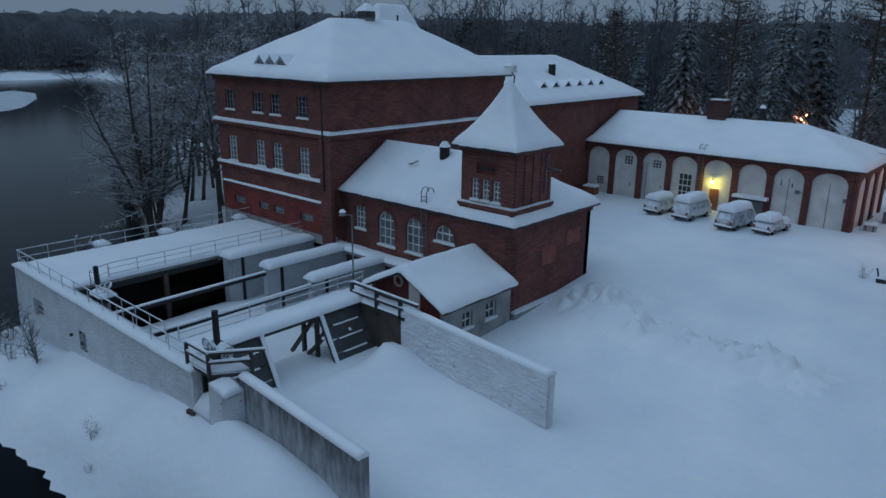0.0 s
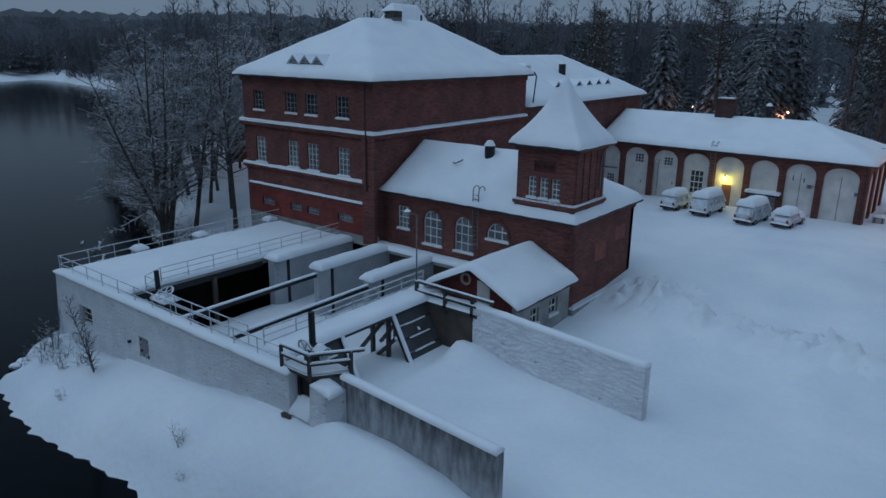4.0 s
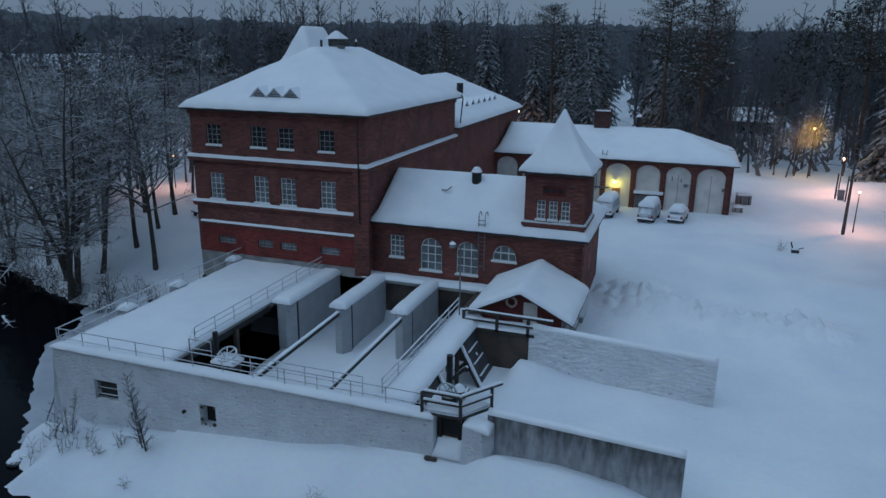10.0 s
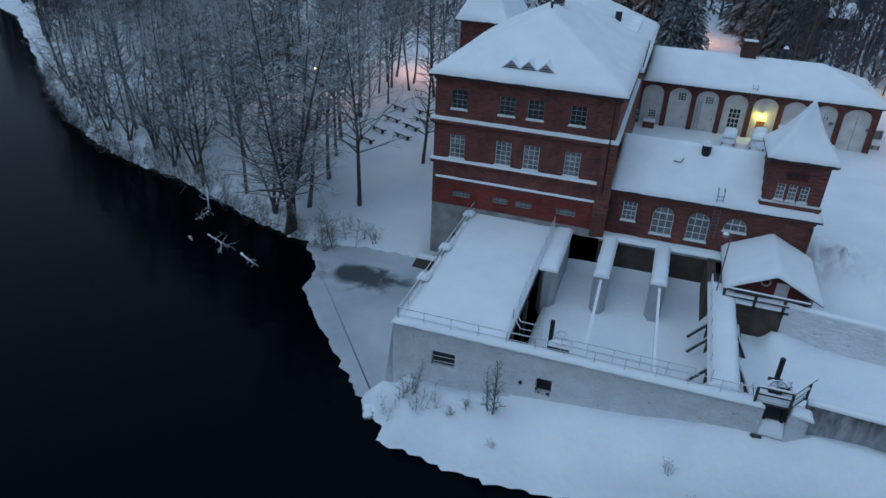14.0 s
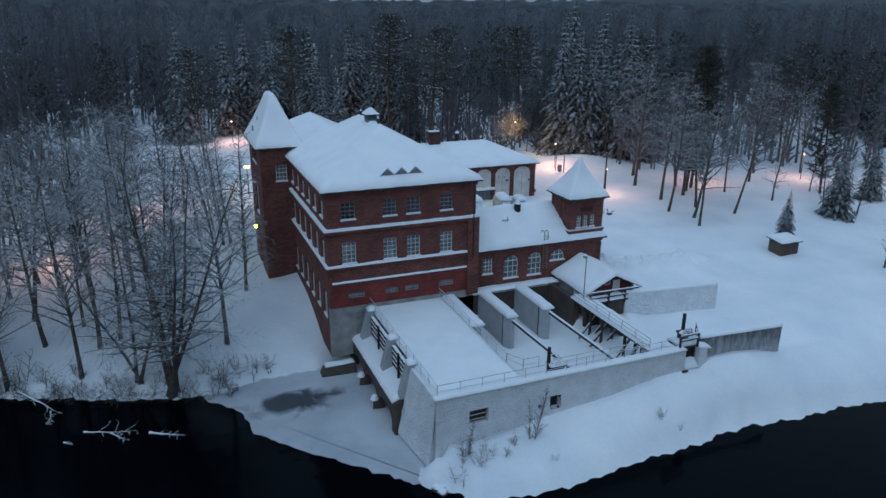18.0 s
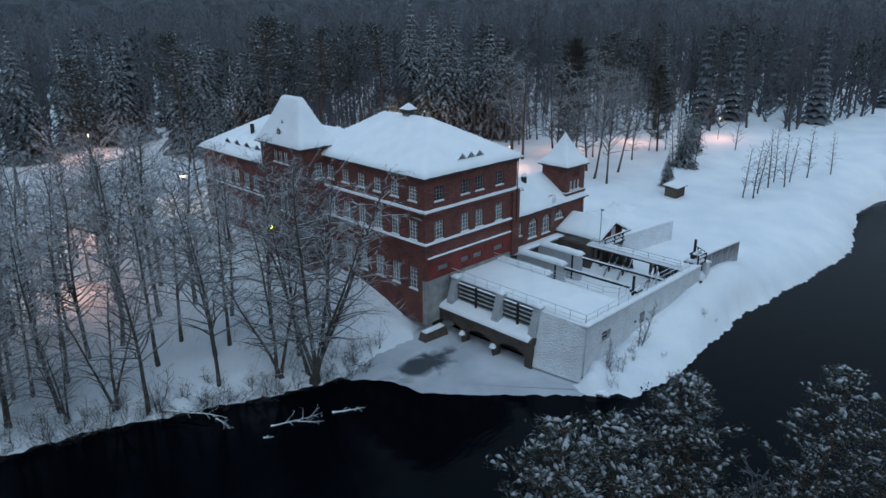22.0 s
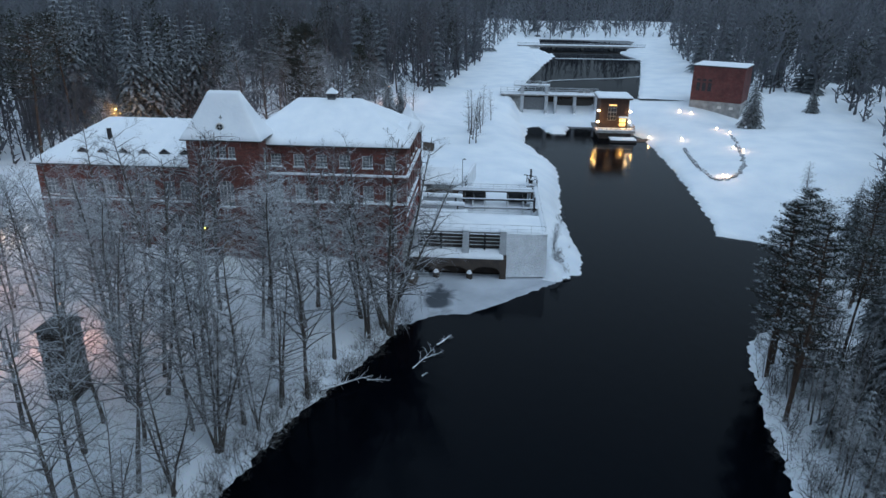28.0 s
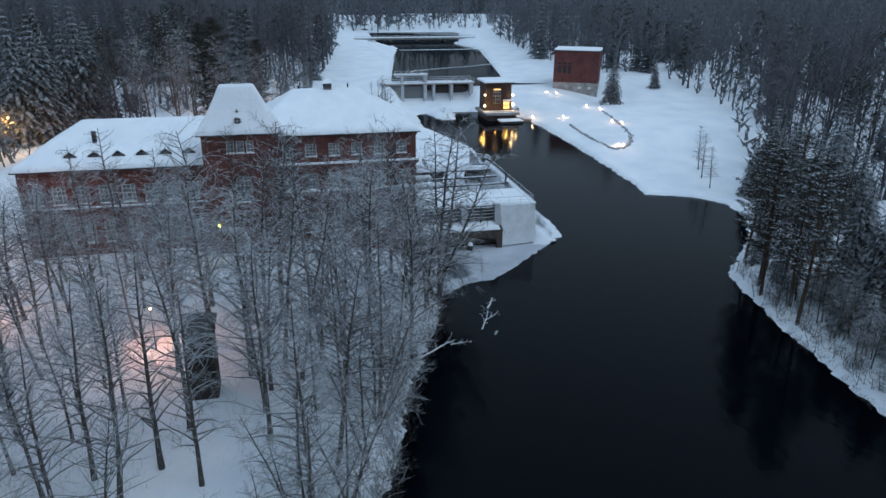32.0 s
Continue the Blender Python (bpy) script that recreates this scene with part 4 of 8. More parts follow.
def dormer(x, y, z, out, w=0.55, h=0.5, deep=1.3, white=False):
    """A small gabled roof vent; out: the way it looks, +1/-1 along x, or 2 for -y."""
    bm = B()
    if out == 2:
        at = lambda s, d, q: (x + s, y + d, z + q)
    else:
        at = lambda s, d, q: (x - out * d, y + s, z + q)
    fr = [at(-w, 0, -0.1), at(w, 0, -0.1), at(w, 0, 0.12), at(0, 0, h + 0.1), at(-w, 0, 0.12)]
    re = [at(-w, deep, -0.1), at(w, deep, -0.1), at(w, deep, 0.12), at(0, deep, h + 0.1), at(-w, deep, 0.12)]
    loft(bm, fr, re)
    d = part("dormer_vent", bm, M_VENT if white else M_DARK, house, "small gabled roof vent under snow")
    bm = B()
    e = w + 0.14
    low = [at(-e, -0.12, 0.06), at(0, -0.12, h + 0.12), at(e, -0.12, 0.06), at(e, -0.12, 0.14), at(0, -0.12, h + 0.22), at(-e, -0.12, 0.14)]
    high = [at(-e, deep, 0.06), at(0, deep, h + 0.12), at(e, deep, 0.06), at(e, deep, 0.2), at(0, deep, h + 0.3), at(-e, deep, 0.2)]
    loft(bm, low, high)
    part("vent_snow", bm, M_SNOW, d)
    bm = B()
    for k in range(3):
        q = 0.0 + k * (0.17 if white else 0.12)
        s = (w - 0.12) * (1 - max(0, q - 0.1) / (h + 0.1))
        beam(bm, at(-s, -0.02, q), at(s, -0.02, q), 0.04)
    part("louvre", bm, M_STEEL if not white else M_GLASS_DARK, d)


for dx in (-1.35, 0, 1.35):
    dormer(-7.35 + dx, 0.5, 13.5, 2, w=0.62, h=0.62, deep=1.9, white=True)
for k in range(6):
    dormer(-1.6, 28.6 + k * 2.25, 11.05, 1)
    dormer(-14.1, 27.3 + k * 2.6, 10.95, -1, w=0.68, h=0.55, deep=1.5)

# roof furniture
bm = B(); box(bm, -7.8, -6.8, 9.75, 10.75, 16.6, 17.8)
cup = part("ridge_vent", bm, M_STEEL, house, "louvred ridge ventilator with snow cap")
for k in range(4):
    bm = B(); box(bm, -7.84, -6.76, 9.71, 10.79, 17.3 + k * 0.12, 17.36 + k * 0.12)
    part("louvre", bm, M_DARK, cup)
bm = B(); loft(bm, [(-8.05, 9.5, 17.81), (-6.55, 9.5, 17.81), (-6.55, 11.0, 17.81), (-8.05, 11.0, 17.81)], [(-7.4, 10.15, 18.45), (-7.2, 10.15, 18.45), (-7.2, 10.35, 18.45), (-7.4, 10.35, 18.45)])
part("vent_snow", bm, M_SNOW, cup)
for x, y, z0, z1, r, m in [(-7.3, 7.6, 16.6, 17.7, 0.1, M_DARK), (-7.3, 13.9, 16.6, 17.6, 0.09, M_DARK), (-3.9, 33.5, 11.8, 13.3, 0.38, M_DARK), (-11.5, 38, 11.5, 13.5, 0.28, M_DARK)]:
    bm = B(); cone(bm, (x, y, z0), r, r, z1 - z0)
    c = part("flue", bm, m, house)
    bm = B(); cone(bm, (x, y, z1), r * 1.25, r * 0.5, 0.22)
    part("flue_snow", bm, M_SNOW, c)
bm = B(); box(bm, -5.4, -4.4, 27.0, 27.9, 11.5, 13.2)
dct = part("duct", bm, M_WHITE, house, "pale square vent box")
snow_lid = B(); loft(snow_lid, [(-5.5, 26.9, 13.2), (-4.3, 26.9, 13.2), (-4.3, 28.0, 13.2), (-5.5, 28.0, 13.2)], [(-5.3, 27.1, 13.45), (-4.5, 27.1, 13.45), (-4.5, 27.8, 13.45), (-5.3, 27.8, 13.45)])
part("duct_snow", snow_lid, M_SNOW, dct)
# gutters, downpipes
bm = B()
beam(bm, (-0.35, -0.42, 12.5), (-0.35, -0.38, 5.0), 0.11, n=6)
part("downpipe", bm, M_DARK, house)
bm = B()
beam(bm, (0.5, 20.45, 12.9), (0.5, 20.9, 12.5), 0.12, n=6); beam(bm, (0.5, 20.9, 12.5), (0.2, 20.9, 9.6), 0.12, n=6)
part("downpipe", bm, M_DARK, house)
for z in (2.9, 3.6):
    bm = B(); box(bm, 0.02, 0.55, 27.2, 27.7, z, z + 0.3)
    part("wall_box", bm, M_STEEL, house)

# ---- low front wing and square tower ----
low = thing("turbine_hall_wing", (7.7, 5, -1), "single-storey red brick wing with arched windows and a square turret", "building")
F_LF, F_LR, F_LB = Face((0, 1), (15.4, 1)), Face((15.4, 1), (15.4, 10)), Face((15.4, 10), (0, 10))
lf_holes = [(1.4, 2.5, 2.4, 4.05, 0), (3.8, 5.45, 1.65, 3.3, 0.8), (6.55, 8.15, 1.65, 3.3, 0.8), (9.2, 10.9, 2.95, 3.2, 0.9)]
part("wall", wall_mesh(F_LF, -2.2, 4.95, 0.45, lf_holes), M_BRICK, low)
window(F_LF, *lf_holes[0][:4], low, cols=3, rows=4)
for h in lf_holes[1:3]:
    window(F_LF, *h[:4], low, rise=h[4], cols=3, rows=4, bar=0.055)
window(F_LF, *lf_holes[3][:4], low, rise=0.9, cols=3, rows=2, bar=0.055)
for a, b, lo, hi, rise in lf_holes[1:]:
    bm = B()
    pts = arch_points(a - 0.12, b + 0.12, hi, rise + 0.12)
    for (p, q), (r, s) in zip(pts, pts[1:]):
        beam(bm, F_LF.at(p, q, -0.02), F_LF.at(r, s, -0.02), 0.06, 0.22)
    part("brick_arch", bm, M_BRICK_GARAGE, low)
part("wall", wall_mesh(F_LR, -2.2, 4.95, 0.45, [], 0.45, 9), M_BRICK, low)
for u0, u1, v0, v1 in [(3.3, 4.9, 1.8, 3.0), (6.2, 7.7, 2.6, 3.6)]:
    bm = B(); F_LR.block(bm, u0, u1, v0, v1, -0.02, -0.003)
    part("bricked_panel", bm, material("patched_brick", (0.27, 0.09, 0.07), 0.9, vary=(0.18, 0.06, 0.05), scale=2), low, "paler bricked-up opening")
part("wall", wall_mesh(F_LB, -2.2, 4.95, 0.45, [], 0, 14.95), M_BRICK, low)
bm = B(); F_LF.block(bm, -0.1, 15.5, 4.55, 4.95, -0.12, -0.003); F_LR.block(bm, -0.1, 9.1, 4.55, 4.95, -0.12, -0.003)
part("cornice", bm, M_BRICK, low)
LOW_EAVES = (0.02, 15.85, 0.55, 10.45)
low_roof = hip(*LOW_EAVES, 5.05, 50.0, 0.66, 0.64, 0.58)
roof = part("roof", roof_body(B(), *LOW_EAVES, low_roof, 5), M_ROOF, low)
part("roof_snow", mound(*LOW_EAVES, low_roof, 0.35, thick=0.3, edge=0.5, seed=3), M_SNOW, roof, smooth=True)
# corner quoins of projecting brick ends
bm = B()
for k in range(22):
    z = -0.9 + k * 0.24
    box(bm, 14.9, 15.46, 0.93, 0.997, z, z + 0.12)
    box(bm, 15.403, 15.46, 1.0, 1.5, z, z + 0.12)
part("quoin", bm, M_BRICK_GARAGE, low)
bm = B(); box(bm, 15.403, 15.7, 1.2, 10.2, -1.6, -0.55)
part("base_ledge", bm, M_CONCRETE, low)
bm = B(); box(bm, 15.41, 15.75, 1.2, 10.2, -0.547, -0.4)
part("ledge_snow", bm, M_SNOW, low)

T0, T1, U0, U1 = 11.35, 15.35, 1.05, 4.95
F_T = [Face((T0, U0), (T1, U0)), Face((T1, U0), (T1, U1)), Face((T1, U1), (T0, U1)), Face((T0, U1), (T0, U0))]
t_holes = [(0.8, 1.4, 6.2, 7.5, 0), (1.62, 2.22, 6.2, 7.5, 0), (2.44, 3.04, 6.2, 7.5, 0), (1.2, 2.7, 7.85, 8.5, 0)]
part("tower_wall", wall_mesh(F_T[0], 5.0, 9.4, 0.35, t_holes), M_BRICK, low)
for h in t_holes[:3]:
    window(F_T[0], *h[:4], low, cols=2, rows=4)
bm = B(); F_T[0].block(bm, 1.2, 2.7, 7.85, 8.5, 0.1, 0.18)
sign = part("niche_board", bm, M_REDWOOD, low, "rusty dark red board under the turret eaves")
bm = B()
for k in range(3):
    F_T[0].block(bm, 1.3 + k * 0.45, 1.62 + k * 0.45, 8.05, 8.32, 0.06, 0.097)
part("plate", bm, M_DARK, sign)
for f in F_T[1:]:
    part("tower_wall", wall_mesh(f, 5.0, 9.4, 0.35, [], 0.0 if f is F_T[2] else 0.35, f.len - (0 if f is F_T[2] else 0.35)), M_BRICK, low)
for f in F_T:
    bm = B(); f.block(bm, -0.16, f.len + 0.16, 5.75, 5.95, -0.18, -0.003)
    f.block(bm, -0.08, f.len + 0.08, 5.45, 5.747, -0.09, -0.003)
    c = part("string_course", bm, M_BRICK, low)
    bm = B()
    for k in range(10):
        u = f.len * k / 10
        f.block(bm, u - 0.1, u + f.len / 10, 5.953, 6.05 + 0.05 * noise.noise((u, f.o.x, 2.0)), -0.17, -0.003)
    part("course_snow", bm, M_SNOW, c)
    bm = B(); f.block(bm, -0.1, f.len + 0.1, 9.1, 9.4, -0.12, -0.003)
    part("cornice", bm, M_BRICK, low)
    for k in range(0 if f is F_T[0] else 5):
        u = 0.15 + k * (f.len - 0.5) / 4
        bm = B(); f.block(bm, u, u + 0.2, 6.1, 9.097, -0.06, -0.003)
        part("pilaster", bm, M_BRICK, low)
TWE = (T0 - 0.45, T1 + 0.45, U0 - 0.45, U1 + 0.45)
turret_roof = flared(13.35, 3.0, 2.45, 2.4, 9.45, 13.25, 0.04, 0.04, 2.2)
roof = part("turret_roof", roof_body(B(), *TWE, turret_roof, 9.4, step=0.3), M_ROOF, low)
part("roof_snow", mound(*TWE, turret_roof, 0.16, thick=0.26, edge=0.4, seed=12), M_SNOW, roof, smooth=True)
bm = B(); beam(bm, (15.6, 4.2, 7.9), (15.6, 4.2, 9.0), 0.06); beam(bm, (15.4, 4.2, 8.1), (16.5, 4.2, 8.1), 0.1); beam(bm, (15.45, 4.2, 6.6), (15.45, 4.2, 8.8), 0.08)
part("wall_bracket", bm, M_STEEL, low)
bm = B(); cone(bm, (6.9, 4.45, 7.2), 0.36, 0.36, 1.3, 14)
c = part("flue", bm, M_DARK, low, "black round flue with snow cap")
bm = B(); cone(bm, (6.9, 4.45, 8.5), 0.42, 0.2, 0.35, 14)
part("flue_snow", bm, M_SNOW, c)


def roof_ladder(face, u, z0, z1, parent, w=0.45):
    bm = B()
    for s in (-w / 2, w / 2):
        beam(bm, face.at(u + s, z0, -0.25), face.at(u + s, z1, -0.25), 0.05)
        ring_bar(bm, face.at(u + s, z1, 0.1), face.n, (0, 0, 1), 0.35, 0.05, 8, 0, math.pi)
    z = z0 + 0.3
    while z < z1:
        beam(bm, face.at(u - w / 2, z, -0.25), face.at(u + w / 2, z, -0.25), 0.035)
        z += 0.3
    return part("ladder", bm, M_STEEL, parent, "grey iron wall ladder")


roof_ladder(F_LF, 8.45, 2.2, 6.0, low)
bm = B(); beam(bm, (4.6, 3.3, 7.2), (5.1, 3.0, 7.25), 0.07); beam(bm, (5.1, 3.0, 7.25), (5.3, 3.5, 7.45), 0.07)
part("roof_step", bm, M_STEEL, low)

# ---- garage row ----
gar = thing("garage_row", (13, 40, 0), "long brick garage with white arched bays and snowy roof", "building")
F_GF, F_GR, F_GB = Face((0.0, 35.2), (26.2, 35.2)), Face((26.2, 35.2), (26.2, 46.8)), Face((26.2, 46.8), (0, 46.8))
edges_u = [0.0, 3.1, 6.25, 9.4, 12.65, 15.95, 19.1, 22.3, 25.8]
bays = [(a + 0.3, b - 0.3, 0.05, 4.0, 1.0) for a, b in zip(edges_u, edges_u[1:])]
part("wall", wall_mesh(F_GF, -0.6, 5.45, 0.4, bays), M_BRICK_GARAGE, gar)
infill_holes = {0: [(1.0, 1.9, 0.9, 1.9)], 1: [(1.0, 2.0, 3.4, 4.4)], 2: [(1.0, 2.0, 3.4, 4.3)], 3: [(0.75, 2.1, 0.9, 3.3)]}
for k, (a, b, lo, hi, rise) in enumerate(bays):
    holes = [(a + p, a + q, r, s, 0) for p, q, r, s in infill_holes.get(k, [])]
    f2 = Face((0, 35.4), (26.2, 35.4))
    bm = wall_mesh(f2, -0.4, hi + rise + 0.1, 0.2, holes, a - 0.01, b + 0.01)
    panel = part("bay_panel", bm, M_PLASTER, gar, "white plastered arched bay")
    for h in holes:
        window(f2, *h[:4], gar, cols=3, rows=4 if k == 3 else 3, depth=0.08, mat=M_GLASS_DARK, frame_mat=M_WHITE, sill=False, bar=0.06)
    if k in (6, 7):
        bm = B()
        f2.block(bm, (a + b) / 2 - 0.02, (a + b) / 2 + 0.02, 0, 4.2, -0.03, -0.003)
        part("door_seam", bm, M_STEEL, panel)
for u, v, w, h in [(20.0, 3.4, 0.12, 0.5), (20.95, 3.3, 0.12, 0.4), (21.3, 2.8, 0.4, 0.35), (21.55, 3.0, 0.35, 0.05), (25.2, 2.6, 0.3, 0.35), (5.2, 1.3, 0.12, 0.3), (8.6, 1.5, 0.12, 0.3)]:
    bm = B()
    Face((0, 35.4), (26.2, 35.4)).block(bm, u, u + w, v, v + h, -0.05, -0.003)
    part("wall_fitting", bm, M_STEEL, gar)
bm = B(); Face((0, 35.4), (26.2, 35.4)).block(bm, 13.7, 14.6, 0.15, 2.2, -0.06, -0.003)
door = part("side_door", bm, M_DOORWOOD, gar, "closed varnished wooden door under the lamp")
bm = B(); beam(bm, (14.52, 35.3, 1.15), (14.66, 35.3, 1.15), 0.05)
part("handle", bm, M_DARK, door)
bm = B(); Face((0, 35.4), (26.2, 35.4)).block(bm, 16.2, 19.2, 1.75, 1.9, -0.9, -0.003)
can = part("canopy", bm, M_DARK, gar)
bm = B(); Face((0, 35.4), (26.2, 35.4)).block(bm, 16.15, 19.25, 1.903, 2.15, -0.95, -0.003)
part("canopy_snow", bm, M_SNOW, can)
bm = B(); Face((0, 35.4), (26.2, 35.4)).block(bm, 16.3, 19.1, 0.2, 1.74, -0.04, -0.003)
part("canopy_backboard", bm, M_STEEL, can)
gr_holes = [(0.9 + 3.6 * k, 3.7 + 3.6 * k, 0.05, 3.8, 0.9) for k in range(3)]
part("wall", wall_mesh(F_GR, -0.6, 5.45, 0.4, gr_holes, 0.4, 11.6), M_BRICK_GARAGE, gar)
for a, b, lo, hi, rise in gr_holes:
    bm = wall_mesh(Face((26.0, 35.2), (26.0, 46.8)), -0.4, hi + rise + 0.1, 0.2, [], a, b)
    part("bay_panel", bm, M_PLASTER, gar)
part("wall", wall_mesh(F_GB, -0.6, 5.45, 0.4, [], 0, 26.2), M_BRICK_GARAGE, gar)
GAR_EAVES = (0.0, 26.75, 34.65, 47.3)
gar_roof = hip(*GAR_EAVES, 5.5, 50.0, 0.4, 0.42, 0.42)
roof = part("roof", roof_body(B(), *GAR_EAVES, gar_roof, 5.4), M_ROOF, gar)
part("roof_snow", mound(*GAR_EAVES, gar_roof, 0.45, thick=0.3, edge=0.5, seed=21), M_SNOW, roof, smooth=True)
bm = B(); box(bm, 10.6, 12.4, 40.4, 41.6, 7.6, 9.95); box(bm, 10.5, 12.5, 40.3, 41.7, 9.953, 10.15)
c = part("chimney", bm, brick_material("sooty_brick", (0.075, 0.026, 0.022), (0.04, 0.016, 0.015), (0.08, 0.05, 0.045)), gar, "sooty dark brick chimney")
bm = B(); box(bm, 10.7, 12.3, 40.45, 41.55, 10.153, 10.25)
part("chimney_snow", bm, M_SNOW, c)
bm = B()
for s in (0, 0.4):
    beam(bm, (12.55, 41.2 + s, 9.9), (13.3, 41.2 + s, 8.0), 0.05)
for k in range(6):
    beam(bm, (12.6 + 0.11 * k, 41.2, 9.7 - 0.28 * k), (12.6 + 0.11 * k, 41.6, 9.7 - 0.28 * k), 0.04)
part("chimney_ladder", bm, M_DARK, gar)
bm = B(); cone(bm, (15.6, 41.5, 8.0), 0.28, 0.28, 1.6, 12)
c = part("flue", bm, M_DARK, gar)
bm = B(); cone(bm, (15.6, 41.5, 9.6), 0.34, 0.15, 0.3, 12)
part("flue_snow", bm, M_SNOW, c)
roof_ladder(F_GF, 12.65, 0.6, 6.0, gar, 0.5)
roof_ladder(Face((0, 35.25), (26.2, 35.25)), 7.0, 0.3, 3.6, gar, 0.4)
bm = B(); beam(bm, (26.0, 34.75, 5.4), (26.0, 34.75, 0.3), 0.1, n=6)
part("downpipe", bm, M_DARK, gar)

lamp = thing("wall_lamp", (14.0, 35.2, 2.9), "lit yellow wall lamp over the garage door", "lamp")
bm = B(); beam(bm, (14.0, 35.42, 3.15), (14.0, 34.95, 3.2), 0.05); cone(bm, (14.0, 34.95, 3.02), 0.16, 0.06, 0.16)
part("shade", bm, M_DARK, lamp)
bm = B(); cone(bm, (14.0, 34.95, 2.85), 0.08, 0.12, 0.16)
part("bulb", bm, M_YELLOW, lamp, "glowing yellow bulb")
point_lamp("wall_lamp_light", (14.0, 34.8, 2.75), 30, (1.0, 0.80, 0.12), 0.1)

# ---- timber hut in front of the wing ----
hut = thing("gate_hut", (12.7, -2.5, -1.2), "small gabled hut with red boarded gable and grey walls", "hut")
F_HF, F_HR, F_HL = Face((9.8, -5.1), (15.5, -5.1)), Face((15.5, -5.1), (15.5, 1)), Face((9.8, 1), (9.8, -5.1))
part("wall", wall_mesh(F_HR, -1.8, 1.75, 0.25, [(1.6, 2.5, -0.2, 0.8, 0), (3.7, 4.7, -0.2, 0.8, 0)]), M_CONCRETE, hut, "grey block wall")
for a, b in [(1.6, 2.5), (3.7, 4.7)]:
    window(F_HR, a, b, -0.2, 0.8, hut, cols=2, rows=2, mat=M_GLASS_DARK)
bm = B(); F_HL.block(bm, 0, 6.1, -2, 1.75, 0, 0.25)
part("wall", bm, M_CONCRETE, hut)
bm = B()
F_HF.block(bm, 0.25, 5.45, -1.8, 1.75, 0, 0.2)
loft(bm, [F_HF.at(0, 1.753, 0), F_HF.at(5.7, 1.753, 0), F_HF.at(2.95, 3.1, 0)], [F_HF.at(0, 1.753, 0.2), F_HF.at(5.7, 1.753, 0.2), F_HF.at(2.95, 3.1, 0.2)])
g = part("gable_wall", bm, M_REDWOOD, hut, "dark red boarded gable")
bm = B()
for k in range(22):
    u = 0.15 + k * 0.25
    top = 1.75 + 1.3 * min(u / 2.95, (5.7 - u) / 2.75)
    F_HF.block(bm, u - 0.02, u + 0.02, 1.0, top - 0.05, -0.025, -0.003)
part("batten", bm, M_REDWOOD, g)
bm = B(); F_HF.block(bm, 3.1, 3.95, 1.0, 2.45, -0.04, -0.003)
part("door", bm, M_PLASTER, hut, "pale painted door")
hut_roof = lambda x, y: 3.2 - 0.5 * abs(x - 12.75)
HUT_EAVES = (9.4, 16.05, -5.75, 0.99)
bm = B()
for s in (-1, 1):
    e = 12.75 + s * 3.3
    loft(bm, [(12.75, -5.7, 3.08), (e, -5.7, 1.45), (e, 0.99, 1.45), (12.75, 0.99, 3.08)], [(12.75, -5.7, 3.2), (e, -5.7, 1.57), (e, 0.99, 1.57), (12.75, 0.99, 3.2)])
roof = part("roof", bm, M_ROOF, hut)
part("roof_snow", mound(*HUT_EAVES, hut_roof, 0.25, thick=0.38, edge=0.45, seed=30), M_SNOW, roof, smooth=True)
buoy = thing("lifebuoy", (12.15, -5.2, 2.4), "faded orange and white lifebuoy on the gable", "lifebuoy")
bm = B(); ring_bar(bm, (12.15, -5.2, 2.4), (1, 0, 0), (0, 0, 1), 0.3, 0.12, 16)
part("ring", bm, material("faded_orange", (0.30, 0.17, 0.12), 0.7, vary=(0.5, 0.47, 0.44), scale=2.5), buoy)


# ---- concrete intake basin on the river front ----
def snow_cap(name, x0, x1, y0, y1, z, thick=0.2, parent=None, step=0.25, edge=0.2, seed=0.0):
    return part(name, mound(x0, x1, y0, y1, lambda x, y: z, step, thick=thick, edge=edge, rough=0.05, seed=seed), M_SNOW, parent, smooth=True)


basin = thing("intake_basin", (-1, -9, -3), "concrete intake basin with covered deck and open chambers", "dam")
bm = B()
FW = Face((-11.0, -17.75), (11.65, -17.75))
wallbm = wall_mesh(FW, -4.2, 1.0, 0.7, [(2.7, 4.3, -1.7, -0.5, 0), (9.65, 10.65, -1.95, -0.7, 0)])
part("river_wall", wallbm, M_FROST, basin, "frost-covered concrete river wall")
bm = B()
FW.block(bm, 2.7, 4.3, -1.7, -0.5, 0.45, 0.55)
part("hatch", bm, M_DARKWOOD, basin, "dark boarded hatch")
bm = B()
for k in range(3):
    beam(bm, FW.at(2.75, -1.5 + 0.4 * k, 0.25), FW.at(4.25, -1.45 + 0.4 * k, 0.25), 0.09)
part("hatch_bar", bm, M_DARKWOOD, basin)
bm = B(); FW.block(bm, 9.65, 10.65, -1.95, -0.7, 0.6, 0.68)
part("drain_back", bm, M_DARK, basin)
# broken masonry round the drain
for k in range(11):
    a = k * 0.571 + 0.2
    u, v = 10.15 + 0.52 * math.cos(a), -1.32 + 0.64 * math.sin(a)
    bm = B(); bmesh.ops.create_icosphere(bm, subdivisions=1, radius=0.08 + 0.04 * math.sin(k * 2.3), matrix=Matrix.Translation(FW.at(u, v, 0.08)) @ Matrix.Diagonal((1.2, 0.7, 1.0, 1)))
    part("broken_stone", bm, M_DARK_CONCRETE, basin)
bm = B(); beam(bm, FW.at(8.7, -1.3, -0.15), FW.at(8.7, -1.3, 0.3), 0.2, n=8)
part("drain_pipe", bm, M_DARK, basin)
snow_cap("wall_snow", -11.1, 11.65, -17.86, -17.0, 1.0, 0.24, basin, seed=1)
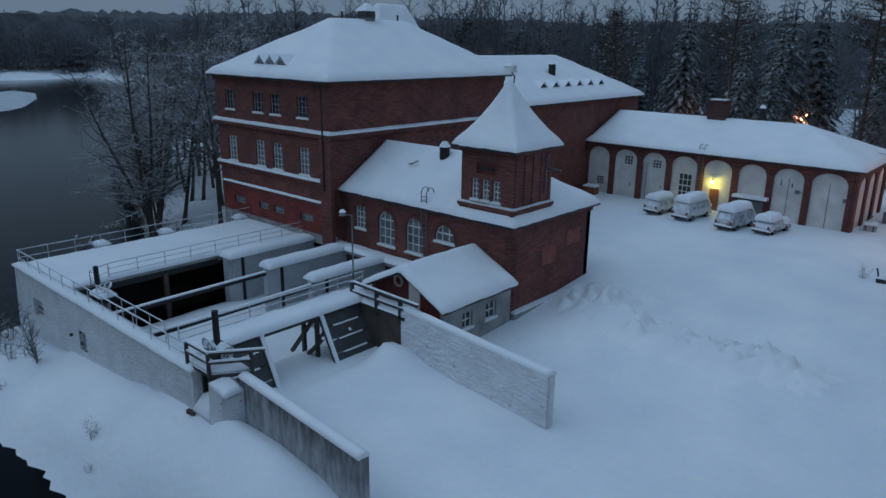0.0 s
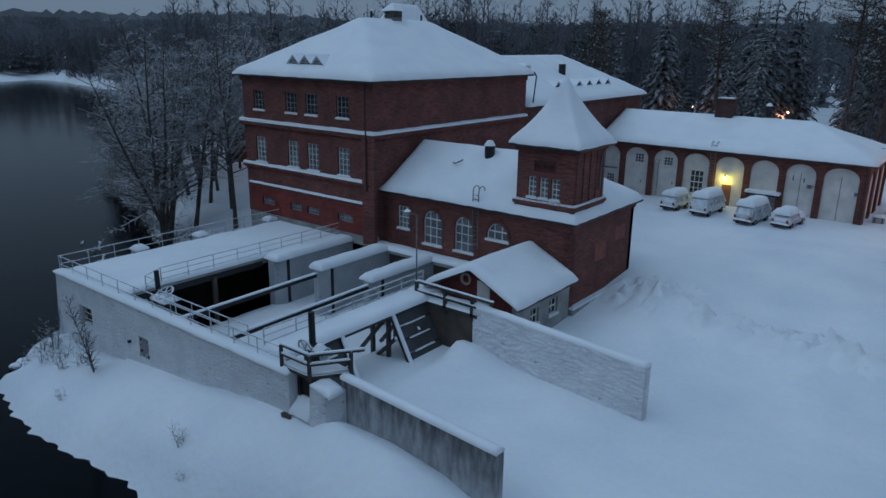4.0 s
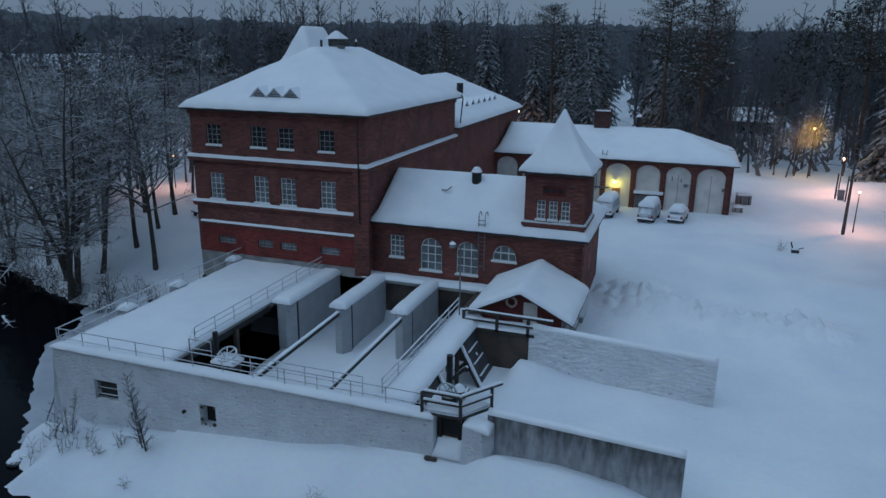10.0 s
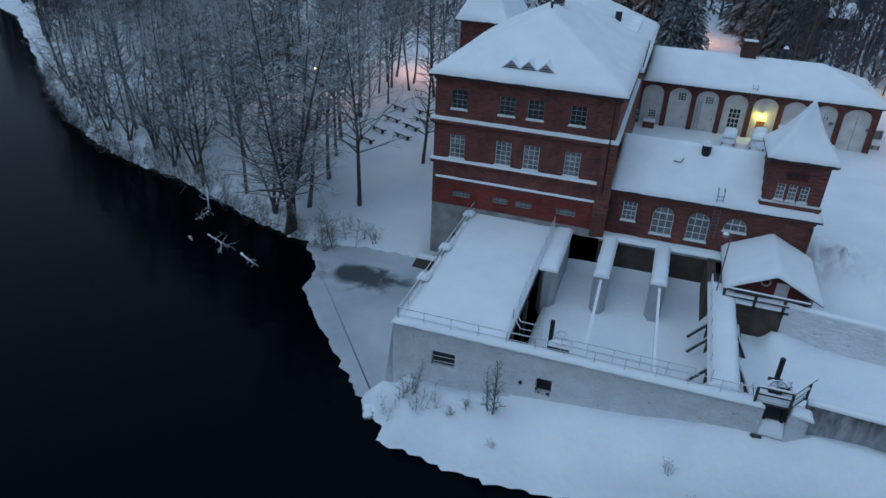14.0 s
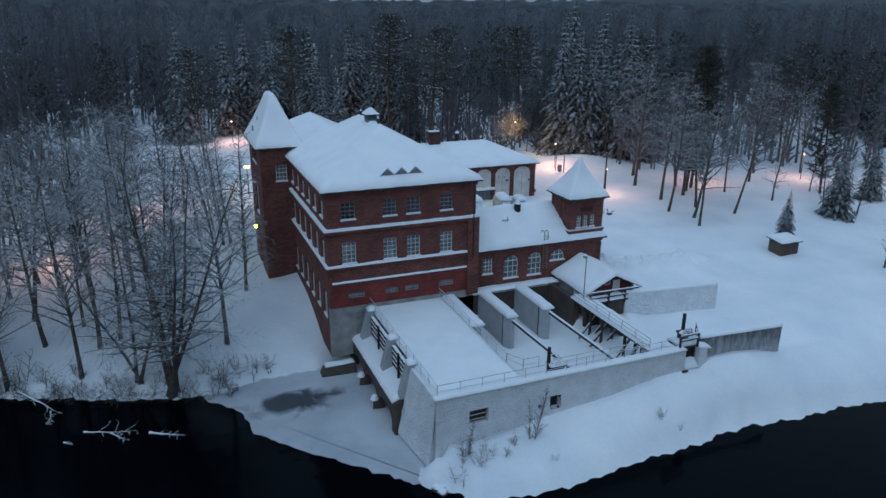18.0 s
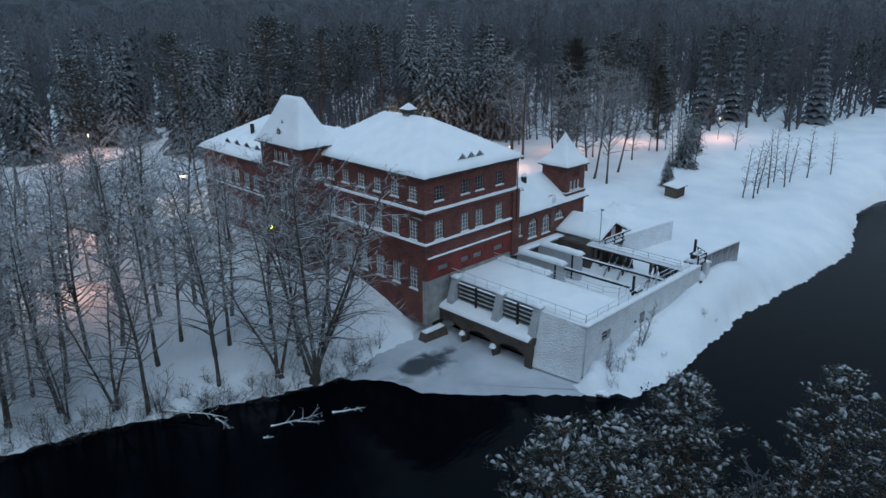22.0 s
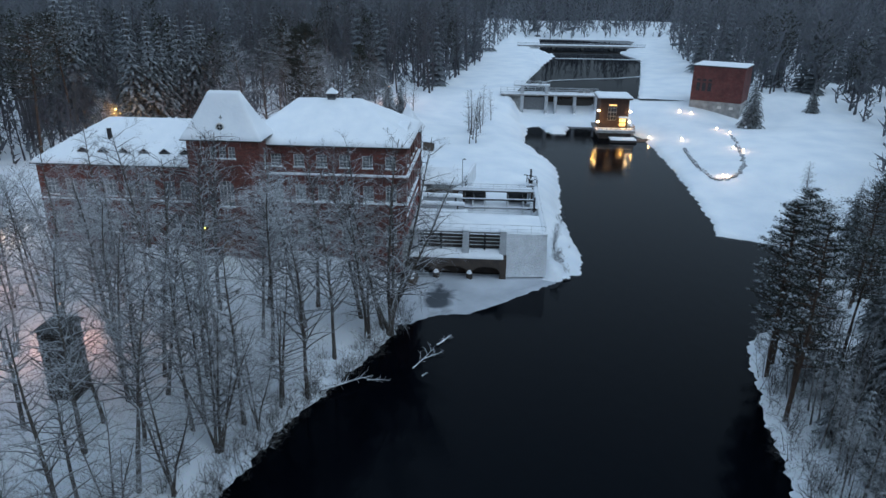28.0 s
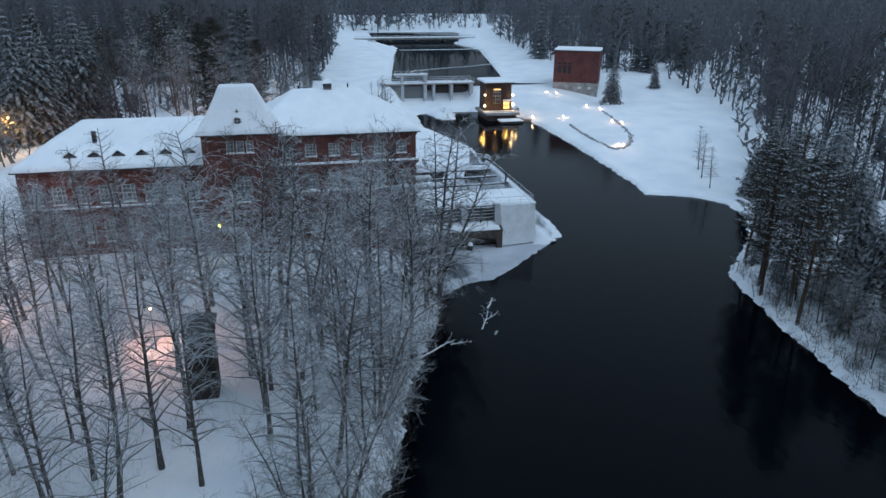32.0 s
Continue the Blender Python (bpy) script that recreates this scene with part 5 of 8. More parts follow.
# west end: solid wall, buttresses, sloping apron and arches
bm = B()
loft(bm, [(-11.6, -17.85, -4.6), (-10.4, -17.0, -4.6), (-10.4, -12.2, -4.6), (-12.3, -12.2, -4.6)], [(-11.003, -17.72, 1.0), (-10.4, -17.0, 1.0), (-10.4, -12.2, 1.0), (-11.1, -12.2, 1.0)])
part("corner_wall", bm, M_FROST, basin, "battered corner wall white with frost")
for y in (-12.1, -7.3, -0.9):
    bm = B()
    loft(bm, [(-12.0, y - 0.45, -1.6), (-10.5, y - 0.45, -1.6), (-10.5, y + 0.45, -1.6), (-12.0, y + 0.45, -1.6)], [(-11.25, y - 0.4, 1.3), (-10.5, y - 0.4, 1.3), (-10.5, y + 0.4, 1.3), (-11.25, y + 0.4, 1.3)])
    b = part("buttress", bm, M_PIER, basin)
    snow_cap("buttress_snow", -11.35, -10.45, y - 0.48, y + 0.48, 1.3, 0.3, b)
FA = Face((-12.5, 1.2), (-12.5, -12.6))
part("arch_wall", wall_mesh(FA, -5.5, -2.4, 0.5, [(1.0, 4.4, -5.4, -3.9, 0.8), (5.2, 8.7, -5.4, -3.9, 0.8), (9.5, 13.0, -5.4, -3.9, 0.8)]), M_DARK_CONCRETE, basin, "dark wall with three outlet arches")
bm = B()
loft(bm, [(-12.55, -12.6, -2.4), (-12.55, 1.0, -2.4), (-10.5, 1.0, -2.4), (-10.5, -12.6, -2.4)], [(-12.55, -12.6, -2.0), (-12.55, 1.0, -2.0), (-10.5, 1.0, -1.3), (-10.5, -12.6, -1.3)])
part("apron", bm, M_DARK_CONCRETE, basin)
part("apron_snow", mound(-12.6, -10.6, -12.2, 0.9, lambda x, y: -2.0 + 0.34 * (x + 12.55), 0.3, thick=0.3, edge=0.3, seed=4), M_SNOW, basin, smooth=True)
for y in (-3.6, -7.9):
    bm = B()
    loft(bm, [(-13.1, y - 0.25, -5.2), (-12.5, y - 0.4, -5.2), (-12.5, y + 0.4, -5.2)], [(-12.95, y - 0.2, -3.9), (-12.5, y - 0.35, -3.9), (-12.5, y + 0.35, -3.9)])
    b = part("pier_nose", bm, M_DARK_CONCRETE, basin)
    bm = B(); cone(bm, (-12.8, y, -3.95), 0.38, 0.22, 0.35, 10)
    part("nose_snow", bm, M_SNOW, b)
for ya, yb in ((-1.4, -6.8), (-7.8, -11.7)):
    for k in range(4):
        bm = B(); beam(bm, (-11.0, ya, -0.75 + 0.48 * k), (-11.0, yb, -0.75 + 0.48 * k), 0.3, 0.24)
        part("stop_log", bm, M_DARKWOOD, basin)
    bm = B(); box(bm, -11.3, -11.15, (ya + yb) / 2 - 0.12, (ya + yb) / 2 + 0.12, -1.5, 1.0)
    part("stop_log_post", bm, M_DARK, basin)
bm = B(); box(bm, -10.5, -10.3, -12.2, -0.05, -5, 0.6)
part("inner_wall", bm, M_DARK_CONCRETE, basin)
ledge = thing("corner_ledge", (-14.2, -0.7, -4.5), "low dark stone ledge under snow at the building corner", "ledge")
bm = B(); loft(bm, [(-16.0, -1.3, -5.0), (-12.6, -1.5, -5.0), (-12.6, -0.08, -5.0), (-16.0, -0.08, -5.0)], [(-15.5, -0.8, -3.95), (-12.6, -1.0, -3.9), (-12.6, -0.08, -3.9), (-15.5, -0.08, -3.95)])
part("stone", bm, M_DARK_CONCRETE, ledge)
snow_cap("ledge_snow", -15.5, -12.65, -0.95, -0.1, -3.92, 0.25, ledge)
# deck over the covered canal
bm = B(); box(bm, -10.6, -3.6, -17.04, -0.02, 0.6, 1.0)
deck = part("deck", bm, M_CONCRETE, basin)
snow_cap("deck_snow", -10.75, -3.55, -17.1, -0.02, 1.0, 0.26, deck, step=0.4, edge=0.4, seed=6)
bm = B(); box(bm, -3.82, -3.58, -17.0, -7.3, 0.42, 0.8)
part("edge_beam", bm, M_DARK, basin)
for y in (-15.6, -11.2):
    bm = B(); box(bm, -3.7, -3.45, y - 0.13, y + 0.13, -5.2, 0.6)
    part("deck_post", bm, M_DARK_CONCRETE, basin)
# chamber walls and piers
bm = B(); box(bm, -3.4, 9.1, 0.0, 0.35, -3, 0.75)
part("chamber_wall", bm, M_DARK_CONCRETE, basin, "dark wall behind the chambers")
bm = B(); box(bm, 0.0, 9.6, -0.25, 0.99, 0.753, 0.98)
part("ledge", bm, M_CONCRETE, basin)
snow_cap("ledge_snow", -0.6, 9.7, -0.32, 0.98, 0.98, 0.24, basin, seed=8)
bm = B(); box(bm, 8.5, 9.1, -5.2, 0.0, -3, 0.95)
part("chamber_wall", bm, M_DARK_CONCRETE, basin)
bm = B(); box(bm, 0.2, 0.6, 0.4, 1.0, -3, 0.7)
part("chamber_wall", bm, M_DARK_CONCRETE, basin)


def pier(x, w, y_end, seed):
    bm = B()
    box(bm, x - w / 2, x + w / 2, y_end + 0.75, 0.0, -3, 0.95)
    loft(bm, [(x - w / 2 - 0.12, y_end + 0.72, -3), (x - w / 4, y_end, -3), (x + w / 4, y_end, -3), (x + w / 2 + 0.12, y_end + 0.72, -3)], [(x - w / 2 - 0.12, y_end + 0.72, 0.95), (x - w / 4, y_end, 0.95), (x + w / 4, y_end, 0.95), (x + w / 2 + 0.12, y_end + 0.72, 0.95)])
    p = part("pier", bm, M_PIER, basin, "frosted concrete pier")
    part("pier_snow", mound(x - w / 2 - 0.12, x + w / 2 + 0.12, y_end - 0.05, 0, lambda a, b: 0.95, 0.22, thick=0.42, edge=0.4, rough=0.08, seed=seed), M_SNOW, p, smooth=True)
    bm = B()
    for s in (-1, 1):
        box(bm, min(x + s * w / 2, x + s * (w / 2 + 0.02)), max(x + s * w / 2 + 0.001, x + s * (w / 2 + 0.02)), y_end + 0.85, y_end + 1.1, -3, 0.9)
    part("stop_groove", bm, M_DARK, p)


pier(-2.85, 1.2, -7.2, 40)
pier(1.0, 0.95, -6.6, 41)
pier(5.1, 0.95, -6.1, 42)
for p, q in (((1.0, -6.3, 0.55), (1.25, -17.0, 0.55)), ((5.2, -5.9, 0.55), (5.45, -17.0, 0.55))):
    bm = B(); beam(bm, p, q, 0.17, 0.22)
    b = part("tie_beam", bm, M_DARK, basin)
    bm = B(); beam(bm, (p[0], p[1], 0.71), (q[0], q[1], 0.71), 0.19, 0.09)
    part("beam_snow", bm, M_SNOW, b)


def railing(pts, parent, high=1.05, mids=(0.5,), every=1.75, thick=0.036, mat=None, name="railing"):
    """A pipe railing along points, with posts."""
    for a, b in zip(pts, pts[1:]):
        a, b = Vector(a), Vector(b)
        n = max(1, round((b - a).length / every))
        bm = B()
        for h in (high, *(high * m for m in mids)):
            beam(bm, a + Vector((0, 0, h)), b + Vector((0, 0, h)), thick * (1.3 if h == high else 1))
        r = part(name, bm, mat or M_RAIL, parent)
        for i in range(n + 1):
            p = a + (b - a) * i / n
            bm = B(); beam(bm, p, p + Vector((0, 0, high)), thick)
            part("post", bm, mat or M_RAIL, r)


railing([(-10.8, -17.5, 1.0), (11.0, -17.5, 1.0)], basin)
railing([(-10.75, -17.4, 1.0), (-10.75, 0.0, 1.0)], basin)
railing([(-3.75, 0.0, 1.0), (-3.75, -14.7, 1.0)], basin, mids=(0.33, 0.67))
railing([(-3.75, -14.7, 1.0), (-3.0, -16.1, 1.0), (-1.6, -16.1, 1.0)], basin)
railing([(-0.2, -16.9, 1.0), (7.7, -16.9, 1.0)], basin)

# gallery across the basin, with its trestle and boarded screen
gal = thing("walkway", (9.4, -10.5, -1.5), "snow-laden timber walkway on trestles with boarded screen", "walkway")
bm = B(); box(bm, 8.6, 10.25, -16.9, -4.6, 0.78, 1.0)
w = part("planking", bm, M_DARKWOOD, gal)
part("walkway_snow", mound(8.5, 10.35, -16.8, -4.4, lambda x, y: 1.0, 0.25, thick=0.38, edge=0.4, rough=0.07, seed=15), M_SNOW, w, smooth=True)
railing([(8.65, -16.7, 1.0), (8.65, -4.8, 1.0)], gal, thick=0.05, mids=(0.33, 0.67), every=2.0)
for y in (-15.4, -13.0, -9.5, -7.6):
    for x0, x1 in ((8.9, 8.9), (10.1, 10.1)):
        bm = B(); beam(bm, (x0, y, -2.4), (x1, y, 0.8), 0.2)
        part("trestle_leg", bm, M_DARKWOOD, gal)
    for p, q in (((7.7, y, -1.9), (9.9, y, 0.75)), ((8.85, y - 0.15, -2.1), (10.75, y - 0.1, -0.2))):
        bm = B(); beam(bm, p, q, 0.19)
        part("brace", bm, M_DARKWOOD, gal)
for y in (-9.3, -13.15, -16.0):
    bm = B(); beam(bm, (10.1, y, 1.0), (11.65, y, -1.9), 0.2, 0.24)
    rk = part("raking_strut", bm, M_DARKWOOD, gal)
    bm = B(); beam(bm, (10.17, y, 1.15), (11.72, y, -1.75), 0.22, 0.1)
    part("strut_snow", bm, M_SNOW, rk)
for y0, y1 in ((-6.4, -9.2), (-13.25, -15.9)):
    for k in range(4):
        t0, t1 = k / 4 + 0.012, (k + 1) / 4 - 0.012
        at = lambda t, o: (10.1 + 1.5 * t + o * 0.86, 0.92 - 2.75 * t + o * 0.5)
        (xa, za), (xb, zb) = at(t0, 0), at(t1, 0)
        (xc, zc), (xd, zd) = at(t0, -0.08), at(t1, -0.08)
        bm = B()
        loft(bm, [(xa, y0, za), (xb, y0, zb), (xd, y0, zd), (xc, y0, zc)], [(xa, y1, za), (xb, y1, zb), (xd, y1, zd), (xc, y1, zc)])
        part("screen_board", bm, material("slate_boards", (0.045, 0.045, 0.048), 0.7, vary=(0.07, 0.07, 0.075), scale=1.5) if k == 0 and y0 > -7 else bpy.data.materials["slate_boards"], gal)
        if k:
            bm = B(); beam(bm, (xa + 0.03, y0 - 0.5, za + 0.03), (xa + 0.03, y1 + 0.6, za + 0.03), 0.09, 0.06)
            part("board_snow", bm, M_SNOW, gal)
bm = B(); box(bm, 9.1, 13.55, -6.35, -6.0, -3, 0.75)
part("end_wall", bm, M_DARK_CONCRETE, gal, "rust-brown end wall")
bm = B(); box(bm, 9.3, 13.9, -6.5, -5.2, 0.78, 0.98)
w2 = part("planking", bm, M_DARKWOOD, gal)
snow_cap("walkway_snow", 9.3, 13.9, -6.45, -5.2, 0.98, 0.25, w2)
for x in (9.5, 11.6, 13.5):
    bm = B(); box(bm, x - 0.09, x + 0.09, -6.5, -6.32, 0.5, 2.0)
    part("post", bm, M_DARKWOOD, gal)
for z in (1.42, 1.98):
    bm = B(); beam(bm, (9.6, -6.42, z), (15.0 if z > 1.5 else 13.8, -6.6 if z > 1.5 else -6.45, z), 0.12, 0.14)
    r = part("handrail", bm, M_DARKWOOD, gal)
    bm = B(); beam(bm, (9.6, -6.42, z + 0.1), (15.0 if z > 1.5 else 13.8, -6.6 if z > 1.5 else -6.45, z + 0.1), 0.12, 0.07)
    part("rail_snow", bm, M_SNOW, r)


def wing_wall(name, p, q, z0, z1, thick, mat, label, seed):
    """A free-standing concrete wall with snow along its top."""
    f = Face(p, q)
    t = thing(name, (p[0], p[1], z0), label, "wall")
    bm = B()
    if mat is M_FROST:
        nu, nv = int(f.len / 0.13), int((z1 - z0) / 0.1)
        grid = []
        for j in range(nv + 1):
            for i in range(nu + 1):
                u, v = f.len * i / nu, z0 + (z1 - z0) * j / nv
                n = noise.noise((u * 1.6, v * 6.0, seed)) + 0.6 * noise.noise((u * 4.0, v * 13.0, seed + 5))
                grid.append(bm.verts.new(f.at(u, v, -0.03 - 0.075 * max(0, n + 0.35))))
        for j in range(nv):
            for i in range(nu):
                a = j * (nu + 1) + i
                bm.faces.new((grid[a], grid[a + 1], grid[a + nu + 2], grid[a + nu + 1]))
        part("snow_crust", bm, mat, t)
        bm = B()
    ring = lambda w, v0, v1: [f.at(0, v0, w), f.at(f.len, v0, w), f.at(f.len, v1, w), f.at(0, v1, w)]
    loft(bm, ring(0, z0, z1), ring(thick, z0, z1))
    part("wall_face", bm, mat, t)
    n = int(f.len / 0.3)
    bm = B()
    rows = []
    for i in range(n + 1):
        u = f.len * i / n
        h = 0.2 + 0.05 * noise.noise((u * 1.2, seed, 0))
        prof = [(-0.06, -0.02), (-0.05, h * 0.6), (thick * 0.3, h), (thick * 0.75, h * 0.95), (thick + 0.05, h * 0.5), (thick + 0.05, -0.02)]
        rows.append([bm.verts.new(f.at(u, z1 + b, a)) for a, b in prof])
    for a, b in zip(rows, rows[1:]):
        for k in range(5):
            bm.faces.new((a[k], b[k], b[k + 1], a[k + 1]))
    for r, rev in ((rows[0], False), (rows[-1], True)):
        bm.faces.new(r if not rev else r[::-1])
    part("wall_snow", bm, M_SNOW, t, smooth=True)
    return t


def streaked(name):
    """Pale frosted concrete, dark and wet along the top, with thin runs down its face."""
    m = material(name, (0.44, 0.46, 0.49), 0.9, vary=(0.30, 0.31, 0.33), scale=0.9, fine=14, amount=0.3, bump=0.6, bump_scale=7)
    n, l, p, old = colour_chain(m)
    geo, mp, noi, sep = n.new("ShaderNodeNewGeometry"), n.new("ShaderNodeMapping"), n.new("ShaderNodeTexNoise"), n.new("ShaderNodeSeparateXYZ")
    mp.inputs["Scale"].default_value = (3.4, 3.4, 0.8)
    l.new(geo.outputs["Position"], mp.inputs["Vector"]); l.new(mp.outputs["Vector"], noi.inputs["Vector"])
    noi.inputs["Scale"].default_value, noi.inputs["Detail"].default_value = 1.0, 6
    l.new(geo.outputs["Position"], sep.inputs["Vector"])
    up = n.new("ShaderNodeMapRange")
    up.inputs["From Min"].default_value, up.inputs["From Max"].default_value = -2.2, 1.1
    up.inputs["To Min"].default_value, up.inputs["To Max"].default_value = -0.30, 0.28
    l.new(sep.outputs["Z"], up.inputs["Value"])
    add = n.new("ShaderNodeMath")
    l.new(noi.outputs["Fac"], add.inputs[0]); l.new(up.outputs["Result"], add.inputs[1])
    rng = n.new("ShaderNodeMapRange")
    rng.inputs["From Min"].default_value, rng.inputs["From Max"].default_value = 0.42, 0.95
    l.new(add.outputs["Value"], rng.inputs["Value"])
    mix = n.new("ShaderNodeMix"); mix.data_type = "RGBA"
    mix.inputs["B"].default_value = (0.075, 0.075, 0.078, 1)
    l.new(rng.outputs["Result"], mix.inputs["Factor"]); l.new(old, mix.inputs["A"])
    l.new(mix.outputs["Result"], p.inputs["Base Color"])
    return m


M_STREAK = streaked("streaked_concrete")
wing_wall("retaining_wall", (13.6, -6.4), (24.05, -7.65), -3.2, 1.4, 0.4, M_FROST, "straight concrete wing wall plastered with windblown snow", 1.0)
wing_wall("retaining_wall", (13.95, -16.75), (22.6, -17.4), -3.6, 1.2, 0.4, M_STREAK, "straight concrete wing wall with dark water streaks", 2.0)

# gate platform at the corner
gate = thing("sluice_gate", (12.9, -17.2, -2), "hand-wheel sluice gate on a railed timber platform", "sluice gate")
bm = B()
loft(bm, [(13.05, -18.0, -4), (14.2, -17.9, -4), (14.35, -16.8, -4), (13.05, -16.8, -4)], [(13.05, -17.75, 0.95), (13.95, -17.7, 0.75), (14.3, -16.8, 0.8), (13.05, -16.8, 1.0)])
pl = part("gate_pier", bm, M_FROST, gate, "rough stone pier crusted with snow")
part("pier_snow", mound(13.05, 14.3, -17.75, -16.75, lambda x, y: 0.84 - 0.2 * (x - 13.4), 0.14, thick=0.2, edge=0.3, rough=0.16, seed=51), M_SNOW, pl, smooth=True)
bm = B(); box(bm, 11.65, 13.05, -17.15, -16.8, -4, 1.1)
part("gate_recess", bm, material("rusty_steel", (0.10, 0.055, 0.035), 0.8, vary=(0.05, 0.035, 0.03), scale=2), gate)
for x in (11.85, 12.8):
    bm = B(); box(bm, x - 0.09, x + 0.09, -17.35, -17.153, -1.4, 1.1)
    part("gate_guide", bm, M_DARK, gate)
bm = B(); box(bm, 11.95, 12.7, -17.25, -17.16, 0.1, 1.1)
part("gate_leaf", bm, M_DARK, gate)
bm = B(); box(bm, 11.65, 13.05, -17.75, -17.16, -4, -0.75)
sl = part("gate_sill", bm, M_FROST, gate)
part("sill_snow", mound(11.65, 13.05, -17.85, -17.16, lambda x, y: -0.75 + 0.9 * (y + 17.75), 0.15, thick=0.3, edge=0.2, rough=0.05, seed=52), M_SNOW, sl, smooth=True)
for k, x in enumerate((11.5, 11.75)):
    bm = B(); bmesh.ops.create_icosphere(bm, subdivisions=1, radius=0.2 - 0.04 * k, matrix=Matrix.Translation((x, -17.95, -0.95)) @ Matrix.Diagonal((1.3, 0.8, 0.8, 1)))
    part("rubble_stone", bm, M_DARK_CONCRETE, gate)
PLAT = [(11.05, -17.6), (12.9, -17.6), (13.95, -16.1), (11.05, -15.9)]
bm = B(); loft(bm, [(x, y, 1.08) for x, y in PLAT], [(x, y, 1.24) for x, y in PLAT])
w3 = part("planking", bm, M_DARKWOOD, gate)
bm = B()
loft(bm, [(12.5 + (x - 12.5) * 0.98, -16.8 + (y + 16.8) * 0.98, 1.243) for x, y in PLAT], [(12.5 + (x - 12.5) * 0.92, -16.8 + (y + 16.8) * 0.9, 1.46) for x, y in PLAT])
bmesh.ops.bevel(bm, geom=bm.edges[:], offset=0.06, segments=2, affect="EDGES")
part("platform_snow", bm, M_SNOW, w3, smooth=True)
for p, q in ((PLAT[0], PLAT[1]), (PLAT[1], PLAT[2])):
    for z in (1.8, 2.24):
        far = (q[0] + 0.35, q[1] + 0.5) if z > 2 and q == PLAT[2] else q
        bm = B(); beam(bm, (*p, z), (*far, z), 0.09, 0.11)
        r = part("handrail", bm, M_DARKWOOD, gate)
        bm = B(); beam(bm, (*p, z + 0.09), (*far, z + 0.09), 0.12, 0.07)
        part("rail_snow", bm, M_SNOW, r)
for x, y in PLAT[:3]:
    bm = B(); box(bm, x - 0.065, x + 0.065, y - 0.065, y + 0.065, 1.0, 2.26)
    part("post", bm, M_DARKWOOD, gate)
bm = B(); box(bm, 11.75, 12.45, -16.9, -16.3, 1.25, 1.95); box(bm, 11.65, 12.75, -17.0, -16.2, 1.95, 2.1)
part("gear_box", bm, M_DARK, gate)
bm = B(); cone(bm, (12.02, -16.6, 1.2), 0.16, 0.15, 2.55, 10)
part("spindle", bm, M_DARK, gate)


def hand_wheel(c, ax, ay, r, parent):
    bm = B(); ring_bar(bm, c, ax, ay, r, 0.07, 18)
    w = part("hand_wheel", bm, M_RAIL, parent, "snow-dusted iron hand wheel")
    bm = B()
    c, ax, ay = Vector(c), Vector(ax), Vector(ay)
    for k in range(3):
        a = math.pi * k / 3
        d = ax * math.cos(a) * r + ay * math.sin(a) * r
        beam(bm, c - d, c + d, 0.05)
    part("spoke", bm, M_RAIL, w)


hand_wheel((12.1, -17.1, 2.2), (1, 0, 0), (0, -0.2, 0.98), 0.42, gate)
hand_wheel((12.85, -16.6, 1.95), (0, 1, 0), (0.25, 0, 0.97), 0.3, gate)
for c in ((12.5, -16.6, 2.1), (11.85, -16.85, 2.1)):
    bm = B(); cone(bm, c, 0.35, 0.12, 0.25, 10)
    part("gear_snow", bm, M_SNOW, gate)

gate2 = thing("sluice_spindle", (-0.8, -16.5, 1), "iron sluice spindle and hand wheel under snow", "sluice gate")
bm = B(); cone(bm, (-0.95, -16.5, 0.8), 0.15, 0.14, 2.1, 10)
part("spindle", bm, M_DARK, gate2)
bm = B(); box(bm, -0.9, 0.3, -16.9, -16.1, 1.0, 1.35)
part("gear_box", bm, M_DARK, gate2)
hand_wheel((-0.3, -16.5, 1.75), (1, 0, 0), (0, 0.9, 0.45), 0.5, gate2)
part("gear_snow", mound(-1.0, 0.4, -17.0, -16.0, lambda x, y: 1.35, 0.2, thick=0.3, edge=0.3), M_SNOW, gate2, smooth=True)

# ---- street lamps and poles ----
def street_lamp(x, y, head, watts, color, group="street lamps", mat=None, label="lit street lamp on a thin steel pole"):
    z = height_at(x, y)
    t = thing("street_lamp", (x, y, z), label, "street lamp", group)
    bm = B(); cone(bm, (x, y, z - 0.2), 0.07, 0.04, head - z + 0.25, 8)
    part("pole", bm, M_DARK, t)
    bm = B(); cone(bm, (x, y, head), 0.09, 0.15, 0.2, 10)
    part("lantern", bm, mat or M_PINK, t, "glowing lantern")
    bm = B(); cone(bm, (x, y, head + 0.205), 0.2, 0.05, 0.14, 10)
    part("hood", bm, M_SNOW, t)
    point_lamp("street_light", (x, y, head - 0.25), watts, color)
    return t


SODIUM = (1.0, 0.43, 0.25)
for x, y, h in [(37.6, 32.4, 4.0), (39.2, 51.0, 4.7), (58.3, 34.4, 4.0), (76.1, 29.4, 4.4), (91.0, 17.1, 4.8), (-40.8, 28.7, 3.2), (6.6, 90.3, 5.0), (-12.6, 100.6, 4.2), (-32.0, 48.0, 5.0)]:
    street_lamp(x, y, h, 900 if y > 47 else 470, SODIUM)
street_lamp(37.4, 63.5, 6.9, 900, (1.0, 0.52, 0.12), mat=M_AMBER, label="lit street lamp among frosted branches")

